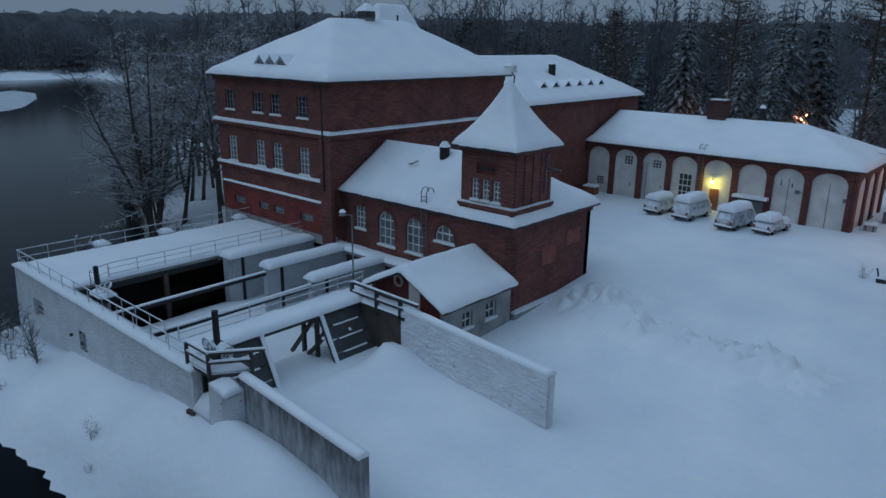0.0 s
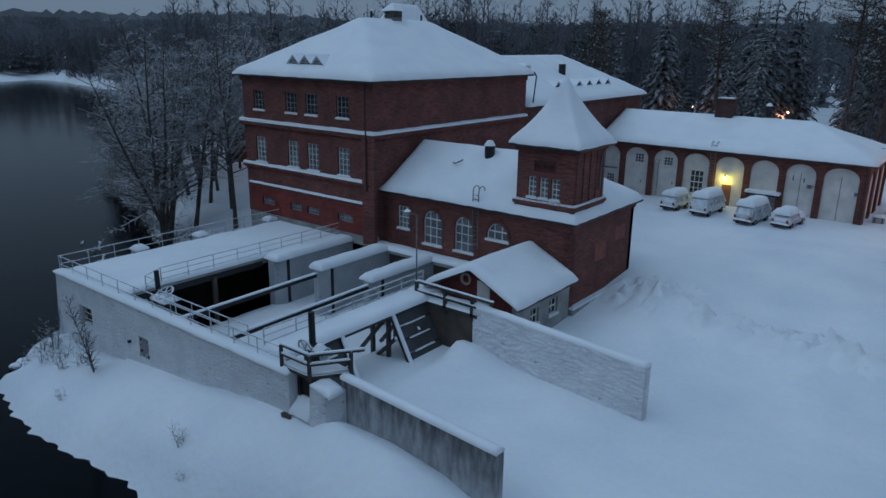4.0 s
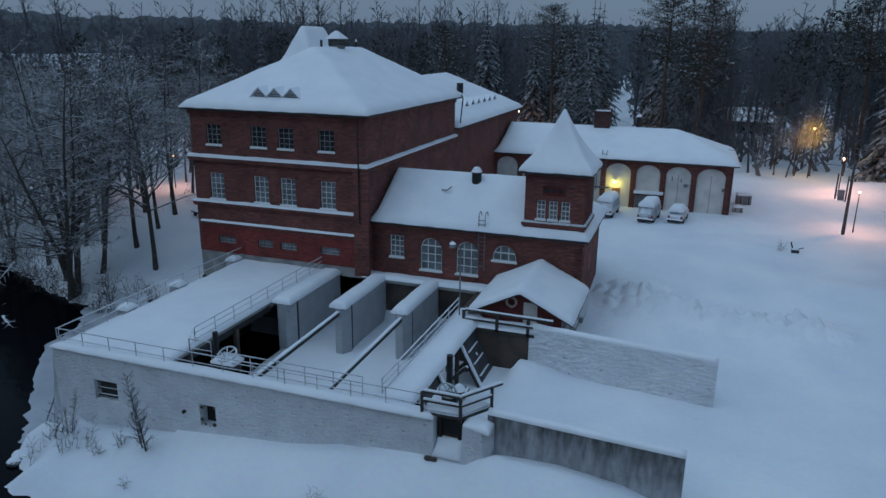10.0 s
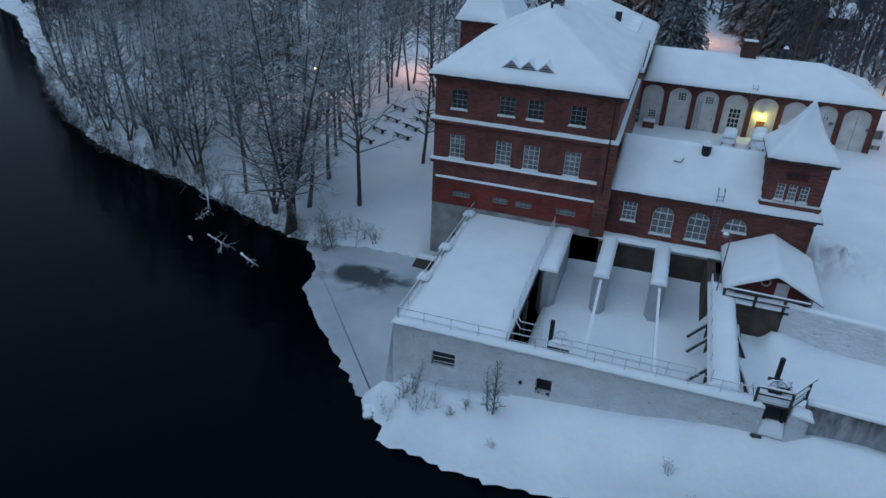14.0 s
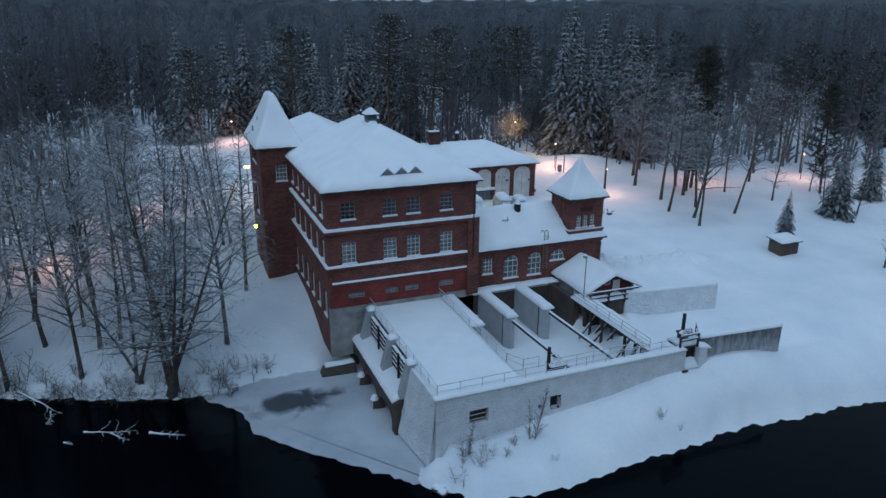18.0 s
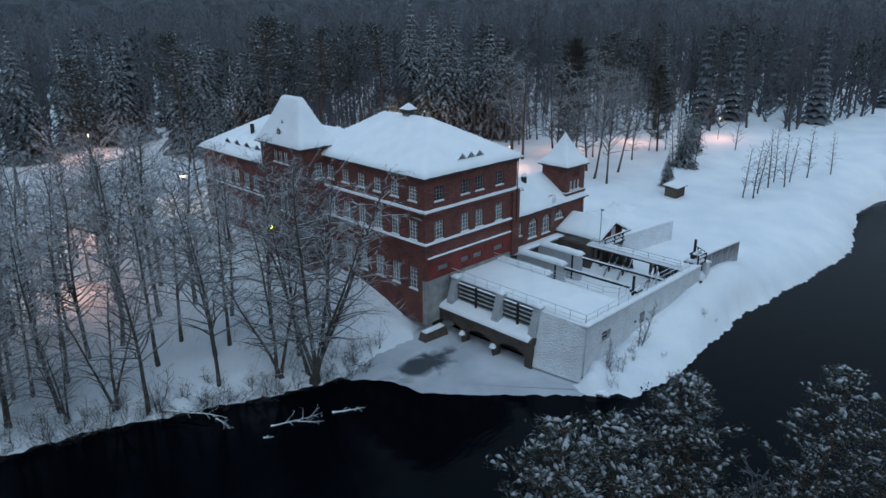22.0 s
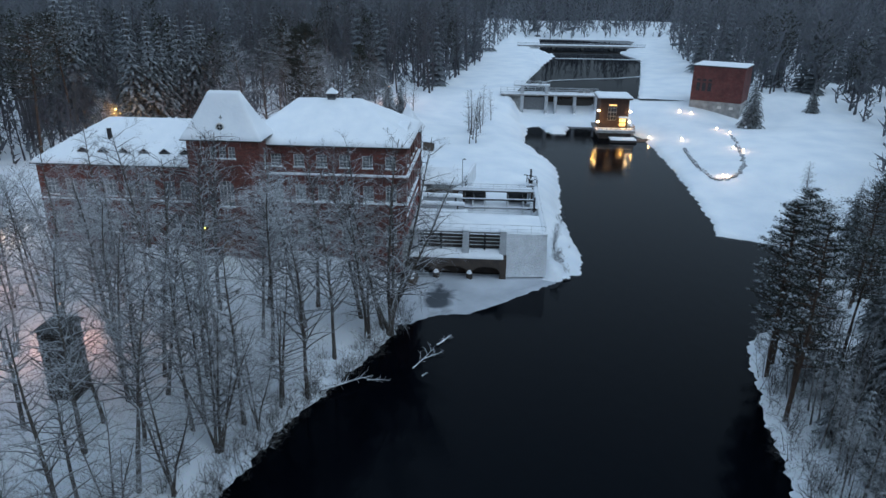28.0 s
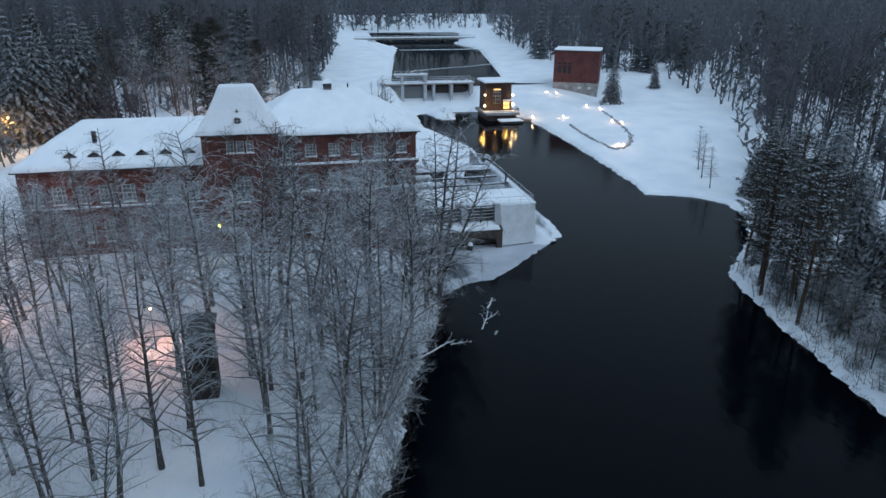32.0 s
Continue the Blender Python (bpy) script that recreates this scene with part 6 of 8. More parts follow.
far_hut = thing("cottage", (32, 122, 0), "small dark cottage with snowy roof at the forest edge", "building")
fz = height_at(32, 122)
bm = B(); box(bm, 26, 38, 118, 126, fz - 1, fz + 2.6)
part("wall", bm, M_KIOSK, far_hut)
bm = B(); loft(bm, [(25, 117, fz + 2.6), (39, 117, fz + 2.6), (39, 127, fz + 2.6), (25, 127, fz + 2.6)], [(27, 121.9, fz + 5.2), (37, 121.9, fz + 5.2), (37, 122.1, fz + 5.2), (27, 122.1, fz + 5.2)])
part("roof_snow", bm, M_SNOW, far_hut)
post = thing("lamp_post", (-15.2, 54.0, 0), "warm lamp on a post beside the rear wing", "street lamp")
pz = height_at(-15.2, 54)
bm = B(); cone(bm, (-15.2, 54, pz - 0.2), 0.09, 0.06, 4.0 - pz, 8)
part("pole", bm, M_DARKWOOD, post)
bm = B(); box(bm, -15.6, -14.8, 53.85, 54.1, 3.8, 4.1)
part("lantern", bm, M_AMBER, post, "glowing amber lamp box")
point_lamp("post_light", (-15.6, 53.3, 3.6), 160, (1.0, 0.55, 0.18))

pole = thing("utility_pole", (36.5, 31.1, 0), "dark wooden utility pole with cable", "pole")
bm = B(); cone(bm, (36.5, 31.1, -0.5), 0.17, 0.11, 7.6, 10)
part("post", bm, M_BARK, pole)
bm = B(); beam(bm, (35.9, 31.1, 6.6), (37.1, 31.1, 6.6), 0.1)
part("crossarm", bm, M_DARKWOOD, pole)
bm = B()
pts = [Vector((36.5, 31.1, 6.7)).lerp(Vector((-5, 78, 12)), t / 14) - Vector((0, 0, 2.5 * 4 * (t / 14) * (1 - t / 14))) for t in range(15)]
for a, b in zip(pts, pts[1:]):
    beam(bm, a, b, 0.035)
part("cable", bm, M_DARK, pole)
for x, y in ((38.7, 49.7), (39.6, 48.4)):
    p = thing("utility_pole", (x, y, 0), "short wooden pole beside a metal cabinet", "pole")
    bm = B(); cone(bm, (x, y, -0.4), 0.1, 0.08, 3.6, 8)
    part("post", bm, M_BARK, p)
cab = thing("cable_cabinet", (39.2, 49.2, 0), "grey metal cable cabinet in the snow", "cabinet")
bm = B(); box(bm, 38.9, 39.5, 48.9, 49.4, -0.2, 1.35)
part("body", bm, M_STEEL, cab)
snow_cap("cabinet_snow", 38.85, 39.55, 48.85, 49.45, 1.35, 0.2, cab)

basin_lamp = thing("lamp_post", (9.05, -5.9, 0.9), "unlit lamp post with snowy head on the walkway", "street lamp")
bm = B(); beam(bm, (9.05, -5.9, 0.9), (9.05, -5.9, 5.75), 0.09, n=8); beam(bm, (9.05, -5.9, 5.75), (8.7, -6.2, 5.9), 0.07, n=6)
part("pole", bm, M_STEEL, basin_lamp)
bm = B(); cone(bm, (8.65, -6.25, 5.78), 0.22, 0.14, 0.2, 10)
part("lamp_head", bm, M_STEEL, basin_lamp)
bm = B(); cone(bm, (8.65, -6.25, 5.985), 0.22, 0.08, 0.14, 10)
part("lamp_snow", bm, M_SNOW, basin_lamp)

green = thing("wall_lamp", (-18.0, 24.4, 2.8), "green lamp on the tower wall", "lamp")
bm = B(); box(bm, -18.05, -17.8, 24.25, 24.5, 2.75, 3.05)
part("lens", bm, M_GREEN, green)

# ---- parked vehicles under snow ----
M_CARWHITE = upward_snow(material("dull_white_paint", (0.52, 0.53, 0.54), 0.5, vary=(0.72, 0.75, 0.79), scale=2.5, bump=0.2, bump_scale=9), 0.2, 0.6)
M_CARGREY = upward_snow(material("dull_grey_paint", (0.26, 0.27, 0.28), 0.5, vary=(0.66, 0.69, 0.73), scale=2.0, bump=0.2, bump_scale=9), 0.2, 0.6)
M_SNOWGLASS = upward_snow(material("snowed_glass", (0.60, 0.63, 0.67), 0.5, vary=(0.10, 0.11, 0.12), scale=1.9, bump=0.2, bump_scale=9), 0.1, 0.4)
M_TYRE = material("tyre", (0.02, 0.02, 0.02), 0.9, bump=0.1)
M_CARLIGHT = material("lamp_lens", (0.25, 0.04, 0.03), 0.3, bump=0)


def vehicle(name, label, length, wide, high, paint, hood, at, turn, group="parked vehicles"):
    """Local x across, y along with the rear towards -y; hood: length of a lower bonnet, 0 for a box van."""
    t = thing(name, (0, 0, 0), label, "car" if hood else "van", group)
    L, W, H = length / 2, wide / 2, high
    belt = H * 0.52
    prof = [(-L, 0.42), (-L, belt), (-L + 0.12, belt + 0.05), (-L + 0.3 + 0.25 * (hood > 0), H - 0.1), (-L + 0.6 + 0.3 * (hood > 0), H), (L - hood - 0.95, H), (L - hood - 0.3, belt + 0.05), (L - 0.15, belt - 0.05 - 0.1 * (hood > 0)), (L, 0.75), (L, 0.42)]
    bm = B()
    tilt = lambda z: W - max(0, z - belt) * 0.16
    loft(bm, [(-tilt(z), y, z) for y, z in prof], [(tilt(z), y, z) for y, z in prof])
    bmesh.ops.bevel(bm, geom=bm.edges[:], offset=0.06, segments=2, affect="EDGES")
    body = part("body", bm, paint, t, smooth=False)
    for s in (-1, 1):
        bm = B()
        x = s * (tilt((belt + H) / 2) + 0.012)
        q = [(-L + 0.55, belt + 0.1), (L - hood - 0.55, belt + 0.1), (L - hood - 0.95, H - 0.15), (-L + 0.65, H - 0.15)]
        x0, x1 = s * (tilt(belt + 0.1) + 0.006), s * (tilt(H - 0.15) + 0.006)
        loft(bm, [(x0 if i < 2 else x1, y, z) for i, (y, z) in enumerate(q)], [((x0 if i < 2 else x1) - s * 0.03, y, z) for i, (y, z) in enumerate(q)])
        part("side_window", bm, M_SNOWGLASS, t)
        for y in (-L + 0.85, L - 0.85):
            bm = B(); beam(bm, (s * (W - 0.2), y, 0.31), (s * (W + 0.01), y, 0.31), 0.62, n=16)
            w = part("wheel", bm, M_TYRE, t)
            bm = B(); beam(bm, (s * (W + 0.005), y, 0.31), (s * (W + 0.025), y, 0.31), 0.34, n=12)
            part("rim", bm, M_STEEL, w)
        bm = B(); box(bm, min(s * (W - 0.24), s * (W - 0.06)), max(s * (W - 0.24), s * (W - 0.06)), -L - 0.035, -L + 0.02, 0.7, 0.95)
        part("tail_light", bm, M_CARLIGHT, t)
    bm = B(); loft(bm, [(-W + 0.25, -L + 0.06, belt + 0.12), (W - 0.25, -L + 0.06, belt + 0.12), (W - 0.36, -L + 0.24 + 0.2 * (hood > 0), H - 0.2), (-W + 0.36, -L + 0.24 + 0.2 * (hood > 0), H - 0.2)], [(-W + 0.25, -L + 0.12, belt + 0.12), (W - 0.25, -L + 0.12, belt + 0.12), (W - 0.36, -L + 0.3 + 0.2 * (hood > 0), H - 0.2), (-W + 0.36, -L + 0.3 + 0.2 * (hood > 0), H - 0.2)])
    part("rear_window", bm, M_SNOWGLASS, t)
    bm = B(); box(bm, -0.26, 0.26, -L - 0.02, -L + 0.02, 0.62, 0.74)
    part("number_plate", bm, M_WHITE, t)
    for s in (-1, 1):
        bm = B(); box(bm, -W + 0.05, W - 0.05, s * (L + 0.02) - 0.08, s * (L + 0.02) + 0.08, 0.36, 0.54)
        part("bumper", bm, M_DARK, t)
    cap = lambda x, y: (H - 0.02 if y < L - hood - 0.9 else max(H - 0.02 - (y - (L - hood - 0.9)) * 1.1, belt + 0.02))
    part("roof_snow", mound(-W + 0.03, W - 0.03, -L + 0.15, L - 0.05, cap, 0.2, thick=0.58, edge=0.5, rough=0.08, seed=length), M_SNOW, t, smooth=True)
    bm = B()
    part("bumper_snow", mound(-W, W, -L - 0.14, -L + 0.02, lambda x, y: 0.54, 0.12, thick=0.14, edge=0.1), M_SNOW, t, smooth=True)
    t.matrix_basis = pose(*at, 0, 0, turn)
    return t


vehicle("van", "small pale van under thick snow", 3.5, 1.5, 1.55, M_CARWHITE, 0, (10.8, 31.1, 0.0), -6)
vehicle("van", "white delivery van under thick snow", 4.3, 1.65, 1.85, M_CARWHITE, 0, (13.9, 31.1, 0.0), -6)
vehicle("van", "grey van with snowy roof and dark windows", 4.2, 1.65, 1.8, M_CARGREY, 0, (18.2, 30.3, 0.0), -8)
vehicle("car", "grey estate car under thick snow", 3.9, 1.55, 1.35, M_CARGREY, 0.9, (21.1, 30.9, 0.0), -8)

# ---- small things about the yard ----
def crate(name, x, y, w, d, h, mat, label, category, turn=0.0):
    z = height_at(x, y)
    t = thing(name, (0, 0, 0), label, category)
    bm = B(); box(bm, -w / 2, w / 2, -d / 2, d / 2, -0.1, h)
    bmesh.ops.bevel(bm, geom=bm.edges[:], offset=0.03, segments=1, affect="EDGES")
    part("body", bm, mat, t)
    for s in (-1, 1):
        bm = B()
        box(bm, s * w * 0.3 - 0.04, s * w * 0.3 + 0.04, -d / 2 - 0.03, d / 2 + 0.03, 0, h + 0.01)
        part("strap", bm, M_DARK, t)
    part("snow_cap", mound(-w / 2 - 0.04, w / 2 + 0.04, -d / 2 - 0.04, d / 2 + 0.04, lambda a, b: h, 0.15, thick=0.22, edge=0.2), M_SNOW, t, smooth=True)
    t.matrix_basis = pose(x, y, z, 0, 0, turn)
    return t


crate("skip_container", 28.0, 42.3, 1.5, 1.2, 1.1, M_STEEL, "grey metal container beside the garage", "container", 10)
crate("crate", 27.2, 37.6, 1.0, 0.8, 0.55, M_OLDFRAME, "low wooden crate beside the garage", "crate", 5)
crate("pallet_stack", 1.6, 33.9, 1.4, 0.9, 0.8, M_DOORWOOD, "stack of boards leaning by the bay", "pallets", 0)
shed = thing("yard_shed", (43.8, 2.4, 0), "low brown wooden shed with snowy roof", "shed")
sz = height_at(43.8, 2.4)
bm = B(); box(bm, 42.4, 45.2, 1.4, 3.4, sz - 0.3, sz + 1.5)
part("wall", bm, material("weathered_boards", (0.12, 0.09, 0.07), 0.85, vary=(0.08, 0.06, 0.05), scale=2), shed)
bm = B()
for k in range(11):
    box(bm, 42.45 + k * 0.27, 42.5 + k * 0.27, 1.37, 1.397, sz - 0.2, sz + 1.48)
part("batten", bm, M_DARKWOOD, shed)
bm = B(); loft(bm, [(42.1, 1.1, sz + 1.5), (45.5, 1.1, sz + 1.5), (45.5, 3.7, sz + 1.75), (42.1, 3.7, sz + 1.75)], [(42.1, 1.1, sz + 1.62), (45.5, 1.1, sz + 1.62), (45.5, 3.7, sz + 1.87), (42.1, 3.7, sz + 1.87)])
part("roof", bm, M_ROOF, shed)
part("roof_snow", mound(42.1, 45.5, 1.1, 3.7, lambda x, y: sz + 1.62 + 0.096 * (y - 1.1), 0.25, thick=0.32, edge=0.3), M_SNOW, shed, smooth=True)

plough = thing("plough_marker", (31.2, 21.9, 0), "small dark machine half buried in snow", "machine")
pz = height_at(31.2, 21.9)
bm = B(); box(bm, 30.9, 31.5, 21.6, 22.1, pz - 0.1, pz + 0.3); beam(bm, (31.0, 21.8, pz + 0.3), (30.8, 22.0, pz + 0.9), 0.08); beam(bm, (31.3, 21.8, pz + 0.3), (31.8, 21.6, pz + 0.55), 0.08)
part("body", bm, M_DARK, plough)
snow_cap("machine_snow", 30.9, 31.5, 21.6, 22.1, pz + 0.3, 0.15, plough, step=0.15)

kz = height_at(-48.7, 23.8)
kiosk = thing("transformer_kiosk", (-48.7, 23.8, kz), "tall dark boarded kiosk in the grove", "kiosk")
bm = B(); box(bm, -49.9, -47.5, 22.7, 24.9, kz - 0.3, 5.3)
part("wall", bm, M_KIOSK, kiosk)
for k in range(8):
    bm = B(); box(bm, -49.96, -49.903, 22.75 + k * 0.27, 22.95 + k * 0.27, kz, 5.25)
    part("board", bm, M_KIOSK, kiosk)
bm = B(); loft(bm, [(-50.2, 22.4, 5.3), (-47.2, 22.4, 5.3), (-47.2, 25.2, 5.3), (-50.2, 25.2, 5.3)], [(-49.6, 23.0, 5.75), (-47.8, 23.0, 5.75), (-47.8, 24.6, 5.75), (-49.6, 24.6, 5.75)])
part("roof", bm, M_ROOF, kiosk)

for k, (x, y, r) in enumerate([(-29.2, 29.3, -9), (-28.3, 24.7, -8), (-28.5, 20.8, -10), (-28.6, 17.5, -9), (-25.5, 28.7, -8), (-24.9, 25.8, -10), (-25.2, 23.0, -9), (-25.1, 20.0, -8)]):
    z = height_at(x, y)
    t = thing("bench", (0, 0, 0), "snow-covered plank bench among the trees", "bench", "benches in the grove")
    bm = B(); box(bm, -1.3, 1.3, -0.22, 0.22, 0.42, 0.56)
    part("seat", bm, M_DARKWOOD, t)
    for s in (-0.8, 0.8):
        bm = B(); box(bm, s - 0.06, s + 0.06, -0.18, 0.18, -0.2, 0.42)
        part("leg", bm, M_DARKWOOD, t)
    part("seat_snow", mound(-1.3, 1.3, -0.2, 0.2, lambda a, b: 0.56, 0.15, thick=0.12, edge=0.15), M_SNOW, t, smooth=True)
    t.matrix_basis = pose(x, y, z, 0, 0, r * 3)

# ---- dam, gauge house and surge tower upstream ----
dam = thing("dam", (107, -27, -3), "concrete dam with gates, snowy deck and railings", "dam")
bm = B(); box(bm, 108.3, 110.0, -50, -11, -5, 1.2)
part("dam_body", bm, M_DARK_CONCRETE, dam, "dark concrete dam body")
for y, w, top in ((-18.6, 0.45, 3.9), (-25.4, 0.45, 3.9), (-28.0, 0.4, 1.3), (-33.4, 0.4, 1.3), (-39.4, 0.5, 1.3), (-14.0, 0.5, 1.3)):
    bm = B(); box(bm, 105.4, 108.29, y - w, y + w, -4.6, top)
    bmesh.ops.bevel(bm, geom=bm.edges[:], offset=0.06, segments=1, affect="EDGES")
    p = part("pier", bm, M_PIER, dam, "snow-plastered concrete pier")
    bm = B(); cone(bm, (105.0, y, -4.3), 0.7, 0.25, 1.0, 10)
    part("pier_snow", bm, M_SNOW, p)
bm = B(); box(bm, 106.6, 106.85, -24.93, -19.07, -3.0, 0.75)
leaf = part("sluice_leaf", bm, M_STEEL, dam, "grey steel sluice leaf")
for z in (-2.2, -1.2, -0.2):
    bm = B(); box(bm, 106.48, 106.597, -24.9, -19.1, z, z + 0.16)
    part("stiffener", bm, M_STEEL, leaf)
for a, b in ((-33.0, -28.4), (-38.9, -33.8)):
    bm = B(); box(bm, 107.6, 107.9, a, b, -3.2, 0.2)
    part("stop_boards", bm, M_DARKWOOD, dam)
bm = B(); loft(bm, [(104.9, -18.1, -4.6), (108.2, -18.1, -4.6), (108.2, -13.5, -4.6), (107.0, -13.5, -4.6)], [(106.4, -18.1, 1.3), (108.2, -18.1, 1.3), (108.2, -13.5, 1.3), (107.4, -13.5, 1.3)])
part("abutment", bm, M_CONCRETE, dam)
bm = B(); box(bm, 105.3, 109.9, -40.2, -12.5, 1.32, 1.7)
dd = part("deck", bm, M_CONCRETE, dam)
snow_cap("deck_snow", 105.2, 110.0, -40.2, -12.5, 1.7, 0.3, dd, step=0.8)
railing([(105.5, -40.2, 1.75), (105.5, -26, 1.75)], dam, 1.2, every=2.0, thick=0.09)
railing([(105.5, -18, 1.75), (105.5, -12.5, 1.75)], dam, 1.2, every=2.0, thick=0.09)
railing([(109.7, -40.2, 1.75), (109.7, -12.5, 1.75)], dam, 1.2, every=2.0, thick=0.09)
bm = B(); box(bm, 105.3, 107.4, -26.2, -16.2, 3.9, 4.25)
hp = part("hoist_platform", bm, M_PIER, dam, "pale gate hoist platform")
snow_cap("platform_snow", 105.3, 107.4, -26.2, -16.2, 4.25, 0.22, hp, step=0.6)
railing([(105.4, -26.1, 4.3), (105.4, -16.3, 4.3)], dam, 1.0, every=2.0, thick=0.07)
for y in (-20.5, -23.5):
    bm = B(); box(bm, 106.0, 106.9, y - 0.45, y + 0.45, 4.3, 5.3); beam(bm, (106.4, y, 5.3), (106.4, y, 6.6), 0.14)
    part("hoist_gear", bm, M_STEEL, dam)
for y in (-35.0, -37.0):
    bm = B(); box(bm, 107.2, 108.4, y - 0.6, y + 0.6, 1.9, 3.0)
    part("rack_cleaner", bm, M_STEEL, dam)
boom = thing("floating_boom", (156, -48, 0.3), "long floating timber boom across the headrace", "boom")
bp = [Vector((131, -21, 0.4)), Vector((146, -30, 0.4)), Vector((151, -40, 0.4)), Vector((155, -52, 0.4)), Vector((163, -64, 0.4))]
for a, b in zip(bp, bp[1:]):
    bm = B(); beam(bm, a, b, 0.45, 0.3)
    part("boom_log", bm, M_RAIL, boom)
bridge = thing("road_bridge", (268, -54, 0), "long low road bridge over the headrace", "bridge")
bm = B(); box(bm, 266, 272, -84, -22, 1.3, 2.1)
bd = part("deck", bm, M_CONCRETE, bridge)
railing([(266.2, -84, 2.3), (266.2, -22, 2.3)], bridge, 1.0, every=4, thick=0.12)
bm = B(); box(bm, 265.9, 272.1, -84, -22, 2.103, 2.35)
part("deck_snow", bm, M_SNOW, bd)
for y in (-68, -54, -40):
    bm = B(); box(bm, 267, 271, y - 0.6, y + 0.6, -3, 1.3)
    part("bridge_pier", bm, M_CONCRETE, bridge)
gs = thing("ice_strip", (222, -55, 0.3), "straight strip of ice across the headrace", "ice")
bm = B(); box(bm, 221.3, 222.7, -74, -37, 0.1, 0.4)
part("ice_sheet", bm, M_SNOW, gs)

gh = thing("gauge_house", (84.5, -40.4, -3), "small brown boarded gauge house glowing with amber light over the water", "building")
GX0, GX1, GY0, GY1 = 81.0, 87.6, -43.9, -36.9
FG = [Face((GX0, GY1), (GX0, GY0)), Face((GX0, GY0), (GX1, GY0)), Face((GX1, GY0), (GX1, GY1)), Face((GX1, GY1), (GX0, GY1))]
M_BROWNWOOD = material("brown_boards", (0.055, 0.032, 0.026), 0.8, vary=(0.034, 0.022, 0.018), scale=2)
M_LITGLASS = glow("lit_window", (1.0, 0.45, 0.05), 0.75)
part("wall", wall_mesh(FG[0], -2.6, 4.6, 0.3, [(2.0, 4.1, -0.7, 3.3, 0), (4.9, 6.6, -2.3, -0.1, 0)]), M_BROWNWOOD, gh)
window(FG[0], 2.0, 4.1, -0.7, 3.3, gh, cols=3, rows=4, frame_mat=M_OLDFRAME, mat=M_GLASS_DARK, sill=False, bar=0.1)
bm = B(); FG[0].block(bm, 2.1, 4.0, 2.85, 3.2, 0.1, 0.13)
part("lit_transom", bm, M_LITGLASS, gh, "amber-lit transom")
window(FG[0], 4.9, 6.6, -2.3, -0.1, gh, cols=3, rows=2, frame_mat=M_DARK, mat=M_LITGLASS, sill=False, bar=0.1)
for f in FG[1:]:
    part("wall", wall_mesh(f, -2.6, 4.6, 0.3, [], 0.3, f.len - 0.3), M_BROWNWOOD, gh)
for k in range(17):
    u = 0.2 + k * 0.415
    for v0, v1 in ([(-2.6, 4.58)] if not 1.95 < u < 4.15 and not 4.85 < u < 6.65 else [(3.35, 4.58), (-2.6, -0.75)] if u < 4.5 else [(-0.05, 4.58)]):
        bm = B(); FG[0].block(bm, u - 0.03, u + 0.03, v0, v1, -0.035, -0.003)
        part("batten", bm, M_BROWNWOOD, gh)
bm = B(); loft(bm, [(80.3, -44.6, 4.6), (88.3, -44.6, 4.6), (88.3, -36.2, 4.6), (80.3, -36.2, 4.6)], [(80.3, -44.6, 4.85), (88.3, -44.6, 4.95), (88.3, -36.2, 4.95), (80.3, -36.2, 4.85)])
rr = part("roof", bm, M_ROOF, gh)
part("roof_snow", mound(80.25, 88.35, -44.65, -36.15, lambda x, y: 4.85 + 0.0125 * (x - 80.3), 0.4, thick=0.42, edge=0.4, seed=61), M_SNOW, rr, smooth=True)
bm = B(); box(bm, 79.4, 80.99, -43.7, -41.6, -0.02, 0.14)
po = part("porch_roof", bm, M_DARK, gh)
snow_cap("porch_snow", 79.35, 80.99, -43.75, -41.55, 0.14, 0.28, po)
for y in (-43.5, -41.8):
    bm = B(); box(bm, 79.5, 79.62, y - 0.06, y + 0.06, -2.6, -0.02)
    part("porch_post", bm, M_BROWNWOOD, gh)
bm = B(); box(bm, 77.9, 88.5, -45.4, -36.0, -3.3, -2.65)
tt = part("terrace", bm, M_CONCRETE, gh)
snow_cap("terrace_snow", 77.9, 80.9, -45.4, -36.0, -2.65, 0.25, tt, step=0.5)
bm = B(); box(bm, 78.6, 88.5, -44.6, -36.8, -6, -3.3)
part("terrace_base", bm, M_DARK_CONCRETE, gh)
railing([(78.05, -36.2, -2.6), (78.05, -45.2, -2.6)], gh, 1.0, mids=(0.33, 0.67), every=1.2, thick=0.08, mat=M_BROWNWOOD)
railing([(78.05, -45.2, -2.6), (80.9, -45.2, -2.6)], gh, 1.0, every=1.2, thick=0.08, mat=M_BROWNWOOD)
bm = B(); box(bm, 74.0, 77.7, -45.2, -39.0, -4.9, -4.25)
dk = part("jetty", bm, M_DARKWOOD, gh)
snow_cap("jetty_snow", 74.0, 77.7, -45.2, -39.0, -4.25, 0.22, dk, step=0.5)
bm = B(); loft(bm, [(74.0, -39.0, -4.9), (77.7, -39.0, -4.9), (78.2, -48.5, -4.9), (76.0, -48.5, -4.9)], [(74.6, -39.0, -4.6), (77.7, -39.0, -4.6), (78.2, -48.5, -4.5), (76.5, -48.5, -4.5)])
part("stone_quay", bm, M_DARK_CONCRETE, gh)
for x, y, z in ((80.6, -36.5, 1.6), (80.6, -36.5, -1.2), (80.7, -44.3, 1.4), (80.7, -44.3, -1.1)):
    bm = B(); cone(bm, (x, y, z), 0.16, 0.2, 0.3, 8)
    part("wall_light", bm, M_WARM, gh, "glowing amber wall light")
